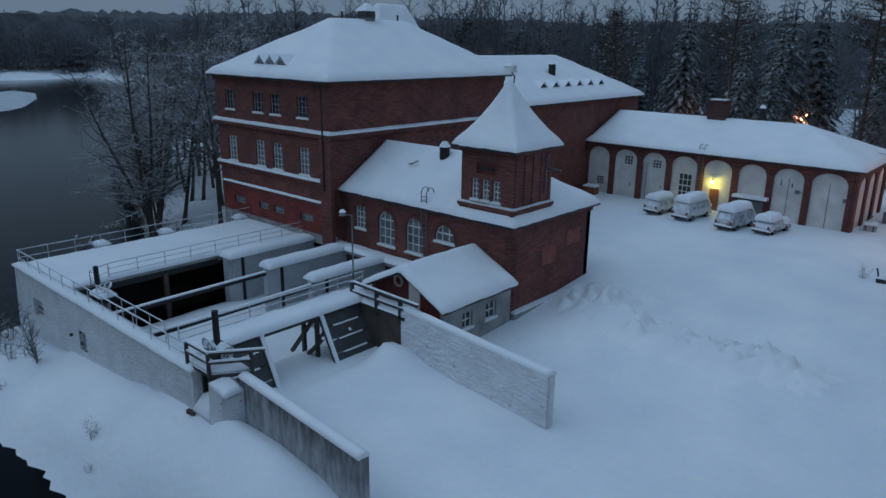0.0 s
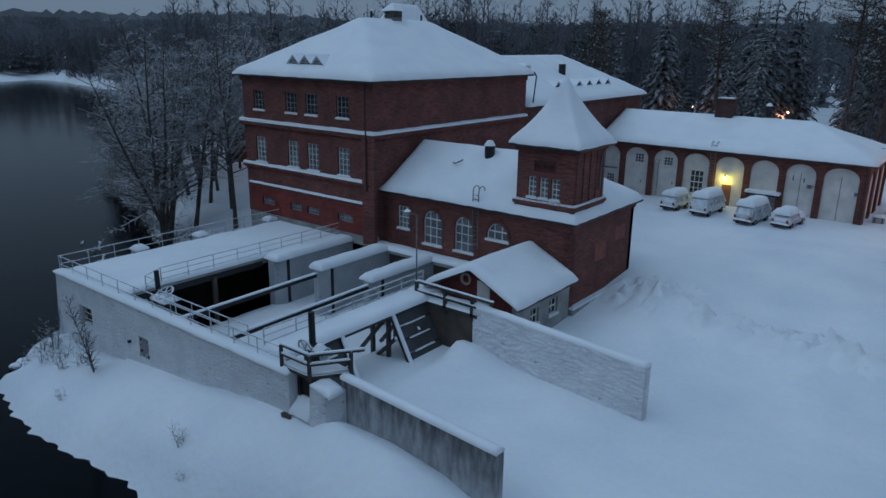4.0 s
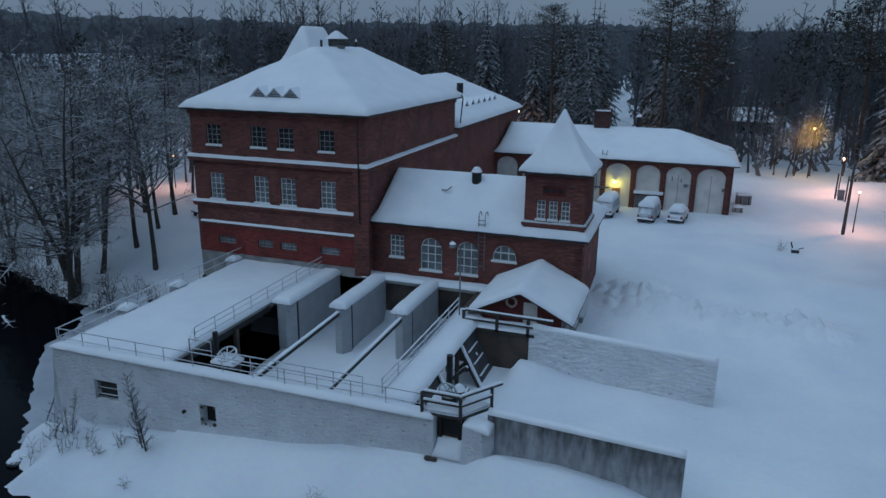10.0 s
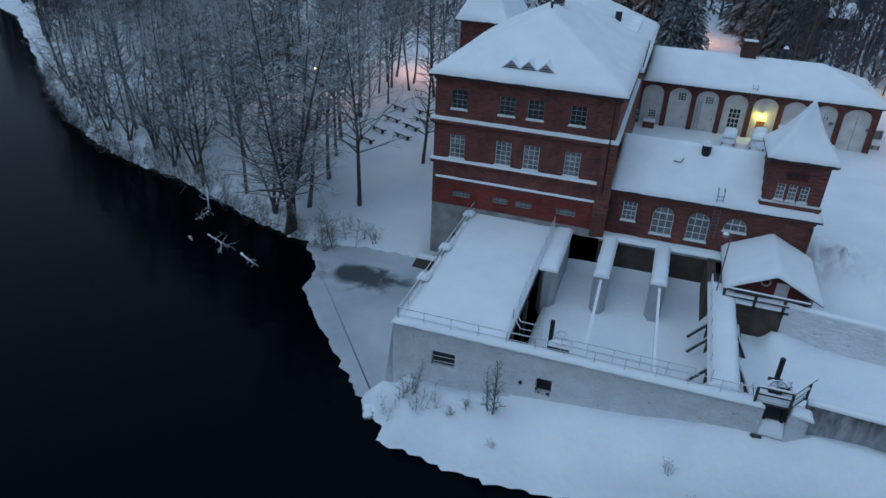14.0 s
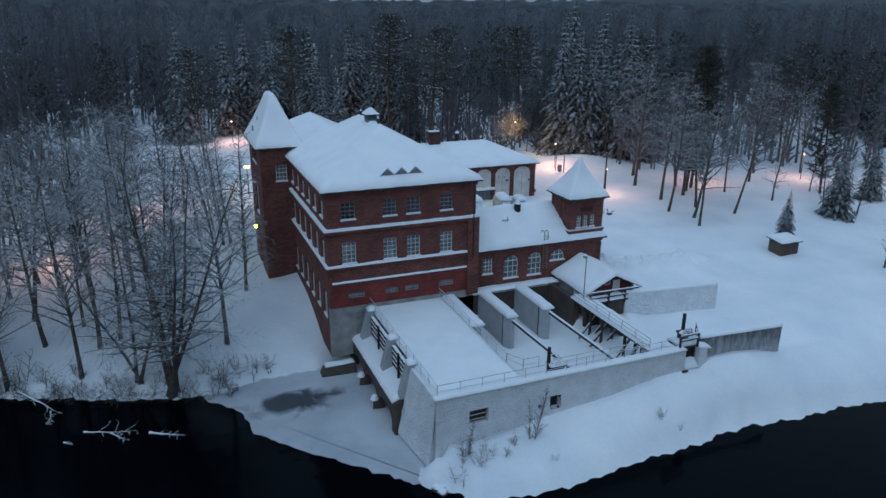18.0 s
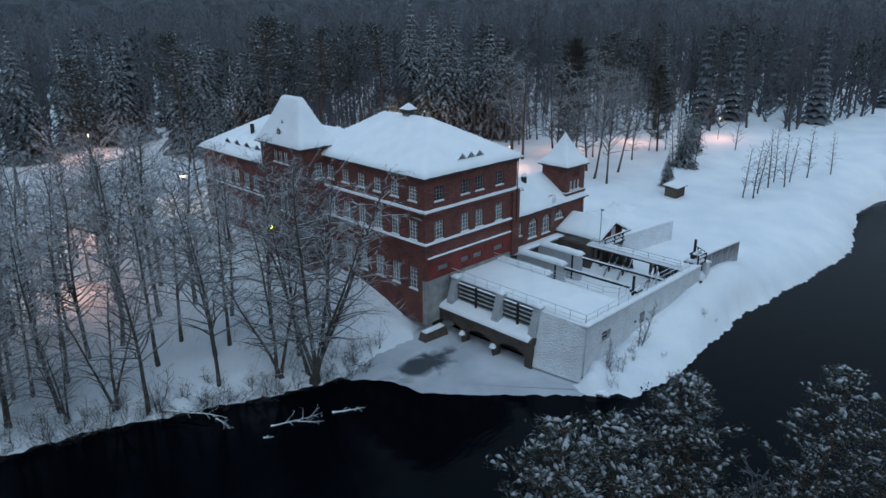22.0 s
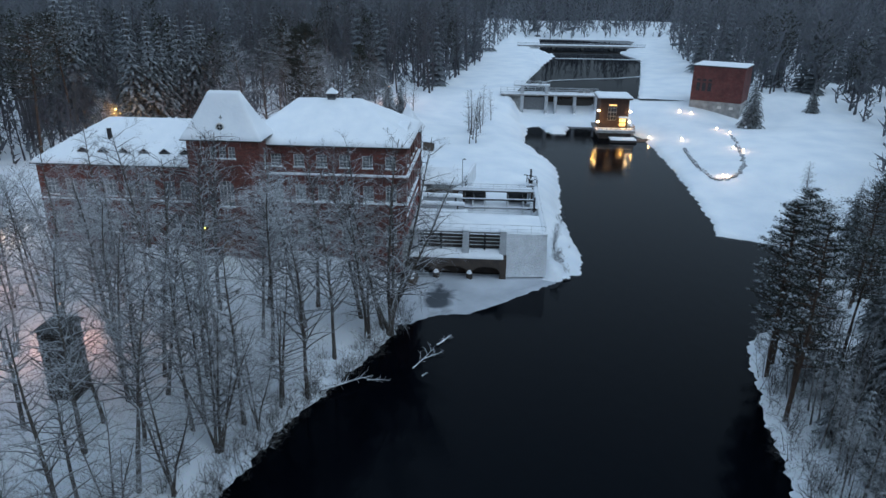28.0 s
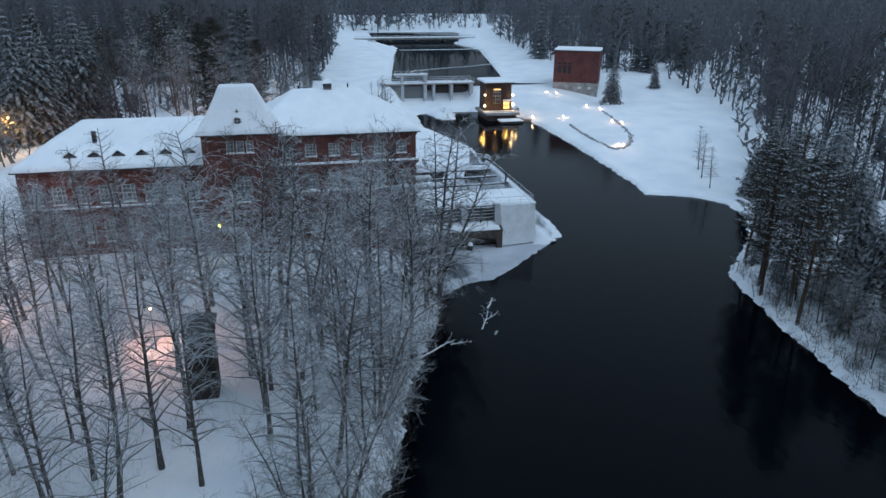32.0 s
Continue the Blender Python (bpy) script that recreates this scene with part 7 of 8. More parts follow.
point_lamp("gauge_house_light", (79.9, -35.7, 0.2), 70, (1.0, 0.48, 0.10))
point_lamp("gauge_house_light", (79.6, -45.2, 0.0), 80, (1.0, 0.55, 0.2))
point_lamp("gauge_house_light", (80.3, -42.6, -0.6), 60, (1.0, 0.52, 0.12))
point_lamp("gauge_house_light", (79.6, -39.2, -1.2), 25, (1.0, 0.52, 0.12))

M_BRICK_TOWER = brick_material("tower_brick", (0.135, 0.032, 0.030), (0.085, 0.023, 0.022), (0.13, 0.065, 0.06))
tower = thing("surge_tower", (102, -71, -3), "square red brick tower block on a concrete base", "building")
TC = [(104.2, -64.6), (98.0, -76.4), (107.6, -81.4), (113.8, -69.6)]
FT = [Face(TC[k], TC[(k + 1) % 4]) for k in range(4)]
tw_holes = [(1.2 + k * 1.5, 2.2 + k * 1.5, 4.0, 6.2, 0) for k in range(3)] + [(1.2 + k * 1.5, 2.2 + k * 1.5, 6.6, 7.2, 0) for k in range(3)]
part("wall", wall_mesh(FT[0], 1.4, 10.5, 0.4, tw_holes), M_BRICK_TOWER, tower)
for h in tw_holes:
    window(FT[0], *h[:4], tower, cols=2, rows=4 if h[3] < 7 else 1, mat=M_GLASS_DARK, frame_mat=M_DARK, sill=False)
for f in FT[1:]:
    part("wall", wall_mesh(f, 1.4, 10.5, 0.4, [], 0.4, f.len - 0.4), M_BRICK_TOWER, tower)
bm = B()
for f in FT:
    f.block(bm, 0, f.len, -5, 1.397, 0.02, 0.5)
base = part("base_wall", bm, M_CONCRETE, tower)
for u in (7.5, 10.5):
    bm = B(); FT[0].block(bm, u, u + 1.0, -0.4, 0.3, -0.005, 0.01)
    part("base_hatch", bm, M_PLASTER, base)
bm = B()
ring = lambda z, o: [(105.9 + (x - 105.9) * (1 + o / 7), -73 + (y + 73) * (1 + o / 7), z) for x, y in TC]
loft(bm, ring(10.503, 0.3), ring(10.75, 0.3))
part("roof", bm, M_ROOF, tower)
bm = B(); loft(bm, ring(10.753, 0.25), ring(11.0, 0.05))
part("roof_snow", bm, M_SNOW, tower)

# torches and stone edging on the spit
def torch(x, y, watts):
    z = height_at(x, y)
    t = thing("fire_torch", (x, y, z), "burning torch lamp in a snow lantern", "torch", "torches on the spit")
    bm = B(); cone(bm, (x, y, z - 0.1), 0.4, 0.25, 0.35, 10)
    part("snow_base", bm, M_SNOW, t)
    bm = B(); cone(bm, (x, y, z + 0.25), 0.11, 0.09, 0.2, 8); cone(bm, (x, y, z + 0.45), 0.09, 0.01, 0.22, 8)
    part("flame", bm, M_FIRE, t)
    point_lamp("torch_light", (x, y, z + 0.95), watts, (1.0, 0.55, 0.3))


for x, y in [(76.5, -48.6), (71.0, -55.0), (99.3, -61.1), (97.8, -63.6), (81.0, -65.8), (75.8, -67.3), (59.7, -63.2), (56.2, -64.2), (38.4, -54.8), (37.9, -55.6)]:
    torch(x, y, 22)
stones = B()
rs = random.Random(4)
EDGE_A, EDGE_B = [(72.9, -67.1), (58.1, -64.2), (44.3, -60.7), (38.4, -57.4), (36.9, -54.1)], [(63.2, -53.7), (54.0, -52.9), (46.7, -52.4), (38.6, -52.7), (36.9, -54.1)]
for k in range(300):
    line = EDGE_A if k % 2 else EDGE_B
    t = (k / 299) * (len(line) - 1) * 0.999
    (ax, ay), (bx, by) = line[int(t)], line[int(t) + 1]
    x, y = ax + (bx - ax) * (t % 1), ay + (by - ay) * (t % 1)
    z = height_at(x, y)
    r = rs.uniform(0.16, 0.36)
    bmesh.ops.create_icosphere(stones, subdivisions=1, radius=r, matrix=pose(x + rs.uniform(-0.4, 0.4), y + rs.uniform(-0.4, 0.4), z + 0.06, rs.uniform(0, 90), 0, rs.uniform(0, 180)) @ Matrix.Diagonal((1, 0.8, 0.6, 1)))
solo("stone_edging", stones, upward_snow(material("dark_stone", (0.06, 0.06, 0.06), 0.9, vary=(0.12, 0.12, 0.12)), 0.6, 0.85), "dark stones showing through snow along the path", "stones", kind="stuff")


# ---- trees ----
def tube(verts, faces, pts, radii, n):
    """A tapered limb through points, as triangles."""
    start = len(verts)
    for i, p in enumerate(pts):
        q = pts[min(i + 1, len(pts) - 1)] - pts[max(i - 1, 0)]
        d = q.normalized() if q.length > 1e-6 else Vector((0, 0, 1))
        a = d.cross(Vector((0.31, 0.17, 0.93)) if abs(d.z) < 0.9 else Vector((1, 0, 0))).normalized()
        b = d.cross(a)
        for k in range(n):
            t = 2 * math.pi * k / n
            verts.append(p + (a * math.cos(t) + b * math.sin(t)) * radii[i])
    for i in range(len(pts) - 1):
        for k in range(n):
            u, v = start + i * n + k, start + i * n + (k + 1) % n
            faces.append((u, v, v + n))
            faces.append((u, v + n, u + n))


def blade(verts, faces, p, q, w):
    """A thin two-sided twig."""
    d = q - p
    s = d.cross(Vector((0.2, 0.5, 0.8))).normalized() * w
    i = len(verts)
    verts.extend((p - s, p + s, q))
    faces.append((i, i + 1, i + 2))


def limb(rng, start, way, length, steps, sag, wander):
    pts, p, d = [start.copy()], start.copy(), way.normalized()
    for _ in range(steps):
        d = (d + Vector((rng.uniform(-1, 1), rng.uniform(-1, 1), rng.uniform(-1, 1))) * wander + Vector((0, 0, sag))).normalized()
        p = p + d * length / steps
        pts.append(p.copy())
    return pts


def bare_tree(seed, high, lean=0.06, limbs=26, twigs=7, fine=4, crown_from=0.35, reach=0.30, stems=1, thick=None, wide=0.016, rise=0.9, lod=0, spread_out=0.28, droop=-0.03):
    """Trunk and twigs of a leafless tree, as two lists of vertices and triangles. lod: 0 near, 1 among the woods, 2 far."""
    rng = random.Random(seed)
    tv, tf, cv, cf = [], [], [], []
    for s in range(stems):
        ang = rng.uniform(0, 6.28)
        out = Vector((math.cos(ang), math.sin(ang), 0)) * (lean + (spread_out if stems > 1 else 0) * rng.uniform(0.4, 1))
        h = high * (1 if s == 0 else rng.uniform(0.6, 0.95))
        base = Vector((rng.uniform(-0.4, 0.4), rng.uniform(-0.4, 0.4), -0.4)) if stems > 1 else Vector((0, 0, -0.4))
        segs = (9, 5, 3)[lod]
        trunk = limb(rng, base, Vector((0, 0, 1)) + out, h, segs, 0.02, 0.06)
        r0 = thick or h * (0.0125 if lod == 0 else 0.0115)
        tube(tv, tf, trunk, [r0 * (1 - 0.88 * i / segs) + (0.05 if i == 0 else 0) for i in range(segs + 1)], (6, 4, 3)[lod])
        count = limbs if s == 0 else limbs // 2
        for k in range(count):
            t = crown_from + (0.98 - crown_from) * (k + rng.random()) / count
            i = min(int(t * segs), segs - 1)
            p = trunk[i].lerp(trunk[i + 1], t * segs - i)
            a = k * 2.4 + rng.uniform(-0.5, 0.5)
            ln = h * reach * (1.15 - 0.75 * (t - crown_from) / (1 - crown_from)) * rng.uniform(0.65, 1.15)
            way = Vector((math.cos(a), math.sin(a), rise * rng.uniform(0.5, 1.2)))
            n = (4, 1, 1)[lod]
            br = limb(rng, p, way, ln, n, rng.uniform(-0.06, 0.08) + droop, 0.26)
            rb = r0 * (1 - 0.8 * t) * (0.52 if lod == 0 else 0.45) + (0.012 if lod == 0 and h > 6 else 0.008)
            if lod < 2:
                tube(cv, cf, br, [rb * (1 - 0.85 * i / n) + 0.004 for i in range(n + 1)], 3)
            else:
                blade(cv, cf, br[0], br[1], wide * 1.3)
            for j in range(twigs):
                q = rng.uniform(0.2, 1.0) * n
                m = min(int(q), n - 1)
                o = br[m].lerp(br[m + 1], q - m)
                sw = (br[m + 1] - br[m]).normalized() + Vector((rng.uniform(-1, 1), rng.uniform(-1, 1), rng.uniform(-0.7, 0.7))) * 1.1
                tw = limb(rng, o, sw, ln * rng.uniform(0.2, 0.5), 2, droop, 0.35)
                if lod == 0:
                    blade(cv, cf, tw[0], tw[1], wide * 1.7)
                    blade(cv, cf, tw[1], tw[2], wide * 1.4)
                else:
                    blade(cv, cf, tw[0], tw[2], wide)
                for _ in range(fine):
                    e = tw[rng.randint(0, 1)].lerp(tw[2], rng.random())
                    f = e + ((tw[2] - tw[0]).normalized() + Vector((rng.uniform(-1, 1), rng.uniform(-1, 1), rng.uniform(-0.8, 0.6)))).normalized() * ln * rng.uniform(0.1, 0.3)
                    blade(cv, cf, e, f, wide)
    return (tv, tf), (cv, cf)


def spruce(seed, high, levels=17, boughs=9, wide=0.2, coarse=False):
    rng = random.Random(seed)
    tv, tf, cv, cf = [], [], [], []
    tube(tv, tf, [Vector((0, 0, -0.4)), Vector((0, 0, high * 0.5)), Vector((0, 0, high))], [high * 0.013, high * 0.008, 0.02], 6)
    for k in range(levels):
        t = k / (levels - 1)
        z = high * (0.08 + 0.9 * t)
        r = high * wide * (1 - t) ** 0.85 + 0.12
        n = max(4, round(boughs * (1 - 0.45 * t)))
        for j in range(n):
            a = 2 * math.pi * (j + 0.5 * (k % 2)) / n + rng.uniform(-0.25, 0.25)
            rr = r * rng.uniform(0.72, 1.18)
            d, s = Vector((math.cos(a), math.sin(a), 0)), Vector((-math.sin(a), math.cos(a), 0))
            pts = []
            steps = 2 if coarse else 4
            for i in range(steps + 1):
                f = i / steps
                pts.append(d * rr * f + Vector((0, 0, z + rr * (0.22 * f - 0.62 * f * f) + rng.uniform(-0.04, 0.04))))
            wd = [0.03, 0.10, 0.13, 0.10, 0.02] if steps == 4 else [0.08, 0.34, 0.03]
            i0 = len(cv)
            for i, p in enumerate(pts):
                w = s * rr * wd[i] * rng.uniform(0.8, 1.2)
                cv.extend((p - w - Vector((0, 0, rr * wd[i] * 0.45)), p, p + w - Vector((0, 0, rr * wd[i] * 0.45))))
            for i in range(steps):
                b = i0 + 3 * i
                for m in (0, 1):
                    cf.append((b + m, b + m + 1, b + m + 4))
                    cf.append((b + m, b + m + 4, b + m + 3))
                if steps == 4:
                    for sd in (0, 2):
                        for _ in range(2):
                            f = rng.random()
                            p = cv[b + sd].lerp(cv[b + sd + 3], f)
                            out = (cv[b + sd] - cv[b + 1]).normalized()
                            o = p + out * rr * rng.uniform(0.12, 0.26) + d * rr * rng.uniform(0.02, 0.16) - Vector((0, 0, rr * rng.uniform(0.0, 0.12)))
                            k2 = len(cv)
                            cv.extend((p - d * rr * 0.035, p + d * rr * 0.035, o))
                            cf.append((k2, k2 + 1, k2 + 2))
    return (tv, tf), (cv, cf)


def pine(seed, high, clumps=80, leaves=70, crown_from=0.45, reach=0.17, leaf=1.0, pointed=0.0, tight=1.0):
    rng = random.Random(seed)
    tv, tf, cv, cf, sv, sf = [], [], [], [], [], []
    trunk = limb(rng, Vector((0, 0, -0.4)), Vector((rng.uniform(-0.05, 0.05), rng.uniform(-0.05, 0.05), 1)), high, 6, 0.02, 0.03)
    tube(tv, tf, trunk, [high * 0.013 * (1 - 0.85 * i / 6) for i in range(7)], 6)
    for k in range(clumps):
        t = crown_from + (1 - crown_from) * (k + rng.random()) / clumps
        i = min(int(t * 6), 5)
        p = trunk[i].lerp(trunk[i + 1], t * 6 - i)
        a = k * 2.4 + rng.uniform(-0.6, 0.6)
        prof = math.sin(math.pi * min(1, (t - crown_from) / (1 - crown_from) * 0.86 + 0.14)) ** 0.6
        prof = prof * (1 - pointed) + pointed * (0.16 + (1 - t) / (1 - crown_from)) ** 0.7
        out = high * reach * prof * rng.uniform(0.5, 1.2)
        way = Vector((math.cos(a), math.sin(a), rng.uniform(0.05, 0.45)))
        tip = p + way * out
        tube(tv, tf, [p, p.lerp(tip, 0.5) - Vector((0, 0, 0.06 * out)), tip], [0.06, 0.04, 0.015], 3)
        side = Vector((-way.y, way.x, 0))
        size = high * 0.05 * rng.uniform(0.7, 1.2)
        for f in (0.5, 0.78, 1.0):
            c = p + way * out * f + side * rng.uniform(-0.5, 0.5) * size
            for _ in range(rng.choice((0, 1, 2)) if tight == 1.0 else rng.choice((1, 2, 3))):
                # a flat lump of snow lying on the needles
                o = c + (way * rng.uniform(-0.6, 0.6) + side * rng.uniform(-0.6, 0.6)) * size * tight + Vector((0, 0, size * 0.2))
                a, b = way.normalized() * size * rng.uniform(0.14, 0.3), side * size * rng.uniform(0.06, 0.13)
                n = len(sv)
                sv.extend((o + a - Vector((0, 0, size * 0.12)), o + b, o - a, o - b, o + Vector((0, 0, size * 0.11)), o - Vector((0, 0, size * 0.1))))
                for q in range(4):
                    sf.append((n + q, n + (q + 1) % 4, n + 4))
                    sf.append((n + (q + 1) % 4, n + q, n + 5))
            for _ in range(leaves // 3):
                o = c + (way * rng.gauss(0, 0.6) + side * rng.gauss(0, 0.55) + Vector((0, 0, rng.gauss(0.05, 0.2)))) * size * tight
                u = (way * rng.uniform(-0.2, 1) + side * rng.uniform(-1, 1) + Vector((0, 0, rng.uniform(-0.1, 0.7)))).normalized() * size * rng.uniform(0.25, 0.5) * leaf
                v = Vector((rng.uniform(-1, 1), rng.uniform(-1, 1), rng.uniform(-0.3, 0.3))).normalized() * size * 0.075 * leaf
                n = len(cv)
                cv.extend((o - v, o + v, o + u))
                cf.append((n, n + 1, n + 2))
    return (tv, tf), (cv, cf), (sv, sf)


def tree_meshes(name, made, bark, leaf):
    (tv, tf), (cv, cf) = made[:2]
    out = (quick_mesh(name + "_trunk", tv, tf, [bark], True), quick_mesh(name + "_crown", cv, cf, [leaf]))
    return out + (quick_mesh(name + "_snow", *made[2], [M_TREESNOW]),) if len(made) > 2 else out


def plant(meshes, x, y, size, turn, name, label, group, z=None):
    if x < 8 and along(RIGHT_BANK, x) - 0.8 < y < along(LEFT_BANK, x):
        return None
    z = height_at(x, y) if z is None else z
    t = thing(name, (0, 0, 0), label, "tree", group)
    for nm, me in zip(("trunk", "crown", "crown_snow"), meshes):
        o = new(nm, me)
        o.parent = t
        if nm == "crown_snow":
            tagged(o, "lumps of snow on the boughs", kind="stuff")
    t.matrix_basis = pose(x, y, z, 0, 0, turn) @ Matrix.Scale(size, 4)
    return t


ALDER = [tree_meshes("alder", bare_tree(10 + k, 17, lean=0.03 + 0.025 * k, limbs=48 + k, twigs=8, fine=5, crown_from=0.28 + 0.03 * k, reach=0.3 + 0.03 * (k % 3), wide=0.0105, rise=0.8, droop=-0.06), M_BARK, M_TWIG) for k in range(6)]
STEMS = [tree_meshes("alder_stem", bare_tree(40 + k, 17, lean=(0.02, 0.3, 0.38, 0.25, 0.45, 0.2)[k], limbs=36, twigs=8, fine=5, crown_from=0.2, reach=0.25, thick=0.19, wide=0.011, rise=0.65, droop=-0.07), M_BARK, M_TWIG) for k in range(6)]
BIRCH = [tree_meshes("birch", bare_tree(60 + k, 18, lean=0.03, limbs=50, twigs=7, fine=6, crown_from=0.2, reach=0.2, rise=0.95, wide=0.0105, droop=-0.14), M_BARK, M_TWIG) for k in range(3)]
SHRUB = [tree_meshes("shrub", bare_tree(80 + k, 2.2, limbs=9, twigs=4, fine=2, crown_from=0.1, reach=0.45, stems=5, thick=0.02, wide=0.008), M_BARK, M_TWIG) for k in range(3)]
BRUSH = [tree_meshes("bank_brush", bare_tree(85 + k, 2.6, limbs=9, twigs=5, fine=3, crown_from=0.05, reach=0.5, stems=5, thick=0.02, wide=0.011, spread_out=0.7), M_BRUSH, M_BRUSH) for k in range(3)]
YOUNG = [tree_meshes("young_birch", bare_tree(90 + k, 18, lean=0.04, limbs=30, twigs=5, fine=4, crown_from=0.15, reach=0.2, rise=0.9, wide=0.024, droop=-0.06), M_BARK, M_TWIG) for k in range(4)]
YOUNG_SPRUCE = [tree_meshes("young_spruce", spruce(95 + k, 16, 14, 9, 0.22), M_BARK, M_SPRUCE) for k in range(2)]
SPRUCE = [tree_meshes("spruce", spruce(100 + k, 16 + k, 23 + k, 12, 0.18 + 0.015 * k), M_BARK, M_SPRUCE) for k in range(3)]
PINE = [tree_meshes("pine", pine(120 + k, 16 + k, clumps=58, leaves=180, crown_from=0.46 + 0.06 * k, reach=0.19, leaf=0.62), M_PINEBARK, M_PINE) for k in range(3)]

BANK_PINE = [tree_meshes("bank_pine", pine(140 + k, 16, clumps=70, leaves=190, crown_from=0.28, reach=0.17, leaf=0.6, pointed=0.6, tight=0.45), M_PINEBARK, M_PINE) for k in range(2)]

DARK_PINE = tree_meshes("dark_pine", pine(160, 16, clumps=90, leaves=150, crown_from=0.16, reach=0.15, leaf=0.8, tight=0.7), M_PINEBARK, M_PINE_DARK)[:2]

FLIGHT = [(40, -32), (15, -48), (-7, -57), (-28, -59.5), (-50, -55), (-70, -45), (-85, -31), (-95, -14), (-101, 10), (-101, 20)]
rt = random.Random(7)
# grove between the power house and the river bend
spots = [(-45, 5.2), (-42.5, 5.8), (-39.6, 3.9), (-39.6, 9.8), (-41, 14.2), (-34.9, 7.8), (-35.8, 17.5), (-43.8, 20.2), (-48.3, 9.6), (-50.9, 12.8), (-47.6, 16.2), (-37.6, 24.0), (-33.0, 28.3), (-39.0, 19.0), (-56.7, 35.5), (-58.5, 30.1), (-58.2, 25.9), (-60.5, 23.1), (-54.0, 24.5), (-55.9, 18.7), (-49.5, 12.4), (-53.8, 15.3), (-44.2, 37.1), (-33.1, 8.3), (-31.8, 17.6), (-36.4, 4.6), (-36.4, 11.6), (-30.2, 13.0)]
TALL = [(-23.7, 4.8, 1.08, 1), (-28.5, 3.3, 1.08, 4), (-28.6, 8.0, 1.05, 0)]
tries = 0
while len(spots) < 116 and tries < 6000:
    tries += 1
    x, y = rt.uniform(-88, -21), rt.uniform(0, 47)
    if y < along(LEFT_BANK, x) + 1.6 or (abs(x + 27) < 4.5 and 14 < y < 32) or (x > -46 and y < 14) or (x < -48 and abs(y - 20 - 0.0727 * (x + 101)) < 4.2) or math.hypot(x + 48.7, y - 23.8) < 2.6 or math.hypot(x + 40.5, y - 29.7) < 2.5:
        continue
    if x > -40 and rt.random() < 0.35:
        continue
    if all(math.hypot(x - a, y - b) > 2.7 for a, b in spots):
        spots.append((x, y))
for k, (x, y) in enumerate(spots):
    kind = rt.random()
    if kind < 0.8:
        plant(ALDER[k % 6], x, y, rt.uniform(0.75, 1.05) * (1.05 if x > -45 else 0.88) * (0.8 if y > 27 else 1.04), rt.uniform(0, 360), "alder", "slender leafless alder with frosted twigs in snow", "grove trees")
    else:
        plant(BIRCH[k % 3], x, y, rt.uniform(0.72, 0.95), rt.uniform(0, 360), "birch", "leafless birch with fine frosted crown in snow", "grove trees")
for x, y, s, n in [(-28.9, 0.4, 1.3, 6), (-31.5, 2.2, 0.95, 3), (-44.6, 7.4, 0.8, 3), (-52, 10.4, 0.75, 4), (-57, 12.0, 0.72, 3), (-66, 16.5, 0.7, 4), (-75, 22, 0.7, 3), (-61.5, 13.6, 0.62, 4), (-70.5, 19.0, 0.6, 3), (-48.2, 8.6, 0.6, 3)]:
    t = thing("grey_alder", (0, 0, 0), "many-stemmed leafless tree leaning over the river bank", "tree", "bank trees")
    for k in range(n):
        stem = new("stem", STEMS[k][0])
        stem.parent = t
        stem.matrix_basis = pose(0.35 * math.cos(k * 1.1), 0.35 * math.sin(k * 1.1), 0, 0, 0, k * 61) @ Matrix.Scale(1 - 0.07 * (k % 4), 4)
        crown = new("crown", STEMS[k][1])
        crown.parent = stem
    t.matrix_basis = pose(x, y, height_at(x, y), 0, 0, x * 40) @ Matrix.Scale(s, 4)
for x, y, s in [(37.9, 65.6, 0.62), (34.6, 62.9, 0.5), (35.8, 64.8, 0.55), (33.2, 64.6, 0.5)]:
    plant(ALDER[int(x) % 6], x, y, s, x * 70, "alder", "frosted leafless tree beside a street lamp", "lawn trees")
for x, y, size, k in TALL:
    plant(ALDER[k], x, y, size, x * 50, "alder", "tall leafless alder with long snowy limbs beside the river", "grove trees")
for x, y, s in [(-20.6, 14.5, 0.85), (-19.6, 22.5, 0.9), (-20.5, 30, 0.8)]:
    plant(BIRCH[int(-x) % 3], x, y, s, y * 31, "birch", "tall leafless birch close to the brick wall", "grove trees")
# shrubs and saplings on the bank
for k, (x, y, s) in enumerate([(-7.6, -19.6, 0.8), (-6.2, -20.0, 0.6), (7.2, -20.6, 0.55), (-3.0, -21.5, 0.4), (-9.4, -19.6, 1.1), (-8.4, -20.2, 0.9), (-10.2, -20.6, 0.8), (-5.4, -19.3, 0.7), (30, 22.2, 0.6), (8.5, -21.5, 0.3)]):
    plant(SHRUB[k % 3], x, y, s, k * 70, "shrub", "small leafless shrub poking out of snow", "shrubs")
for k in range(84):
    x = -92 + k * 0.86 + rt.uniform(-0.5, 0.5)
    y = float(along(LEFT_BANK, x)) + rt.uniform(0.2, 1.3) + (rt.uniform(0, 2.5) if k % 4 == 0 else 0)
    if x < -19:
        plant(SHRUB[k % 3], x, y, rt.uniform(0.7, 1.5), k * 50, "shrub", "leafless bank shrub with frosted twigs", "shrubs")
for k in range(24):
    x = -90 + k * 2.2 + rt.uniform(-0.4, 0.4)
    y = float(along(LEFT_BANK, x)) + rt.uniform(0.1, 0.5)
    plant(SHRUB[(k + 1) % 3], x, y, rt.uniform(1.2, 2.1), k * 47, "shrub", "leafless bank shrub with frosted twigs", "shrubs")
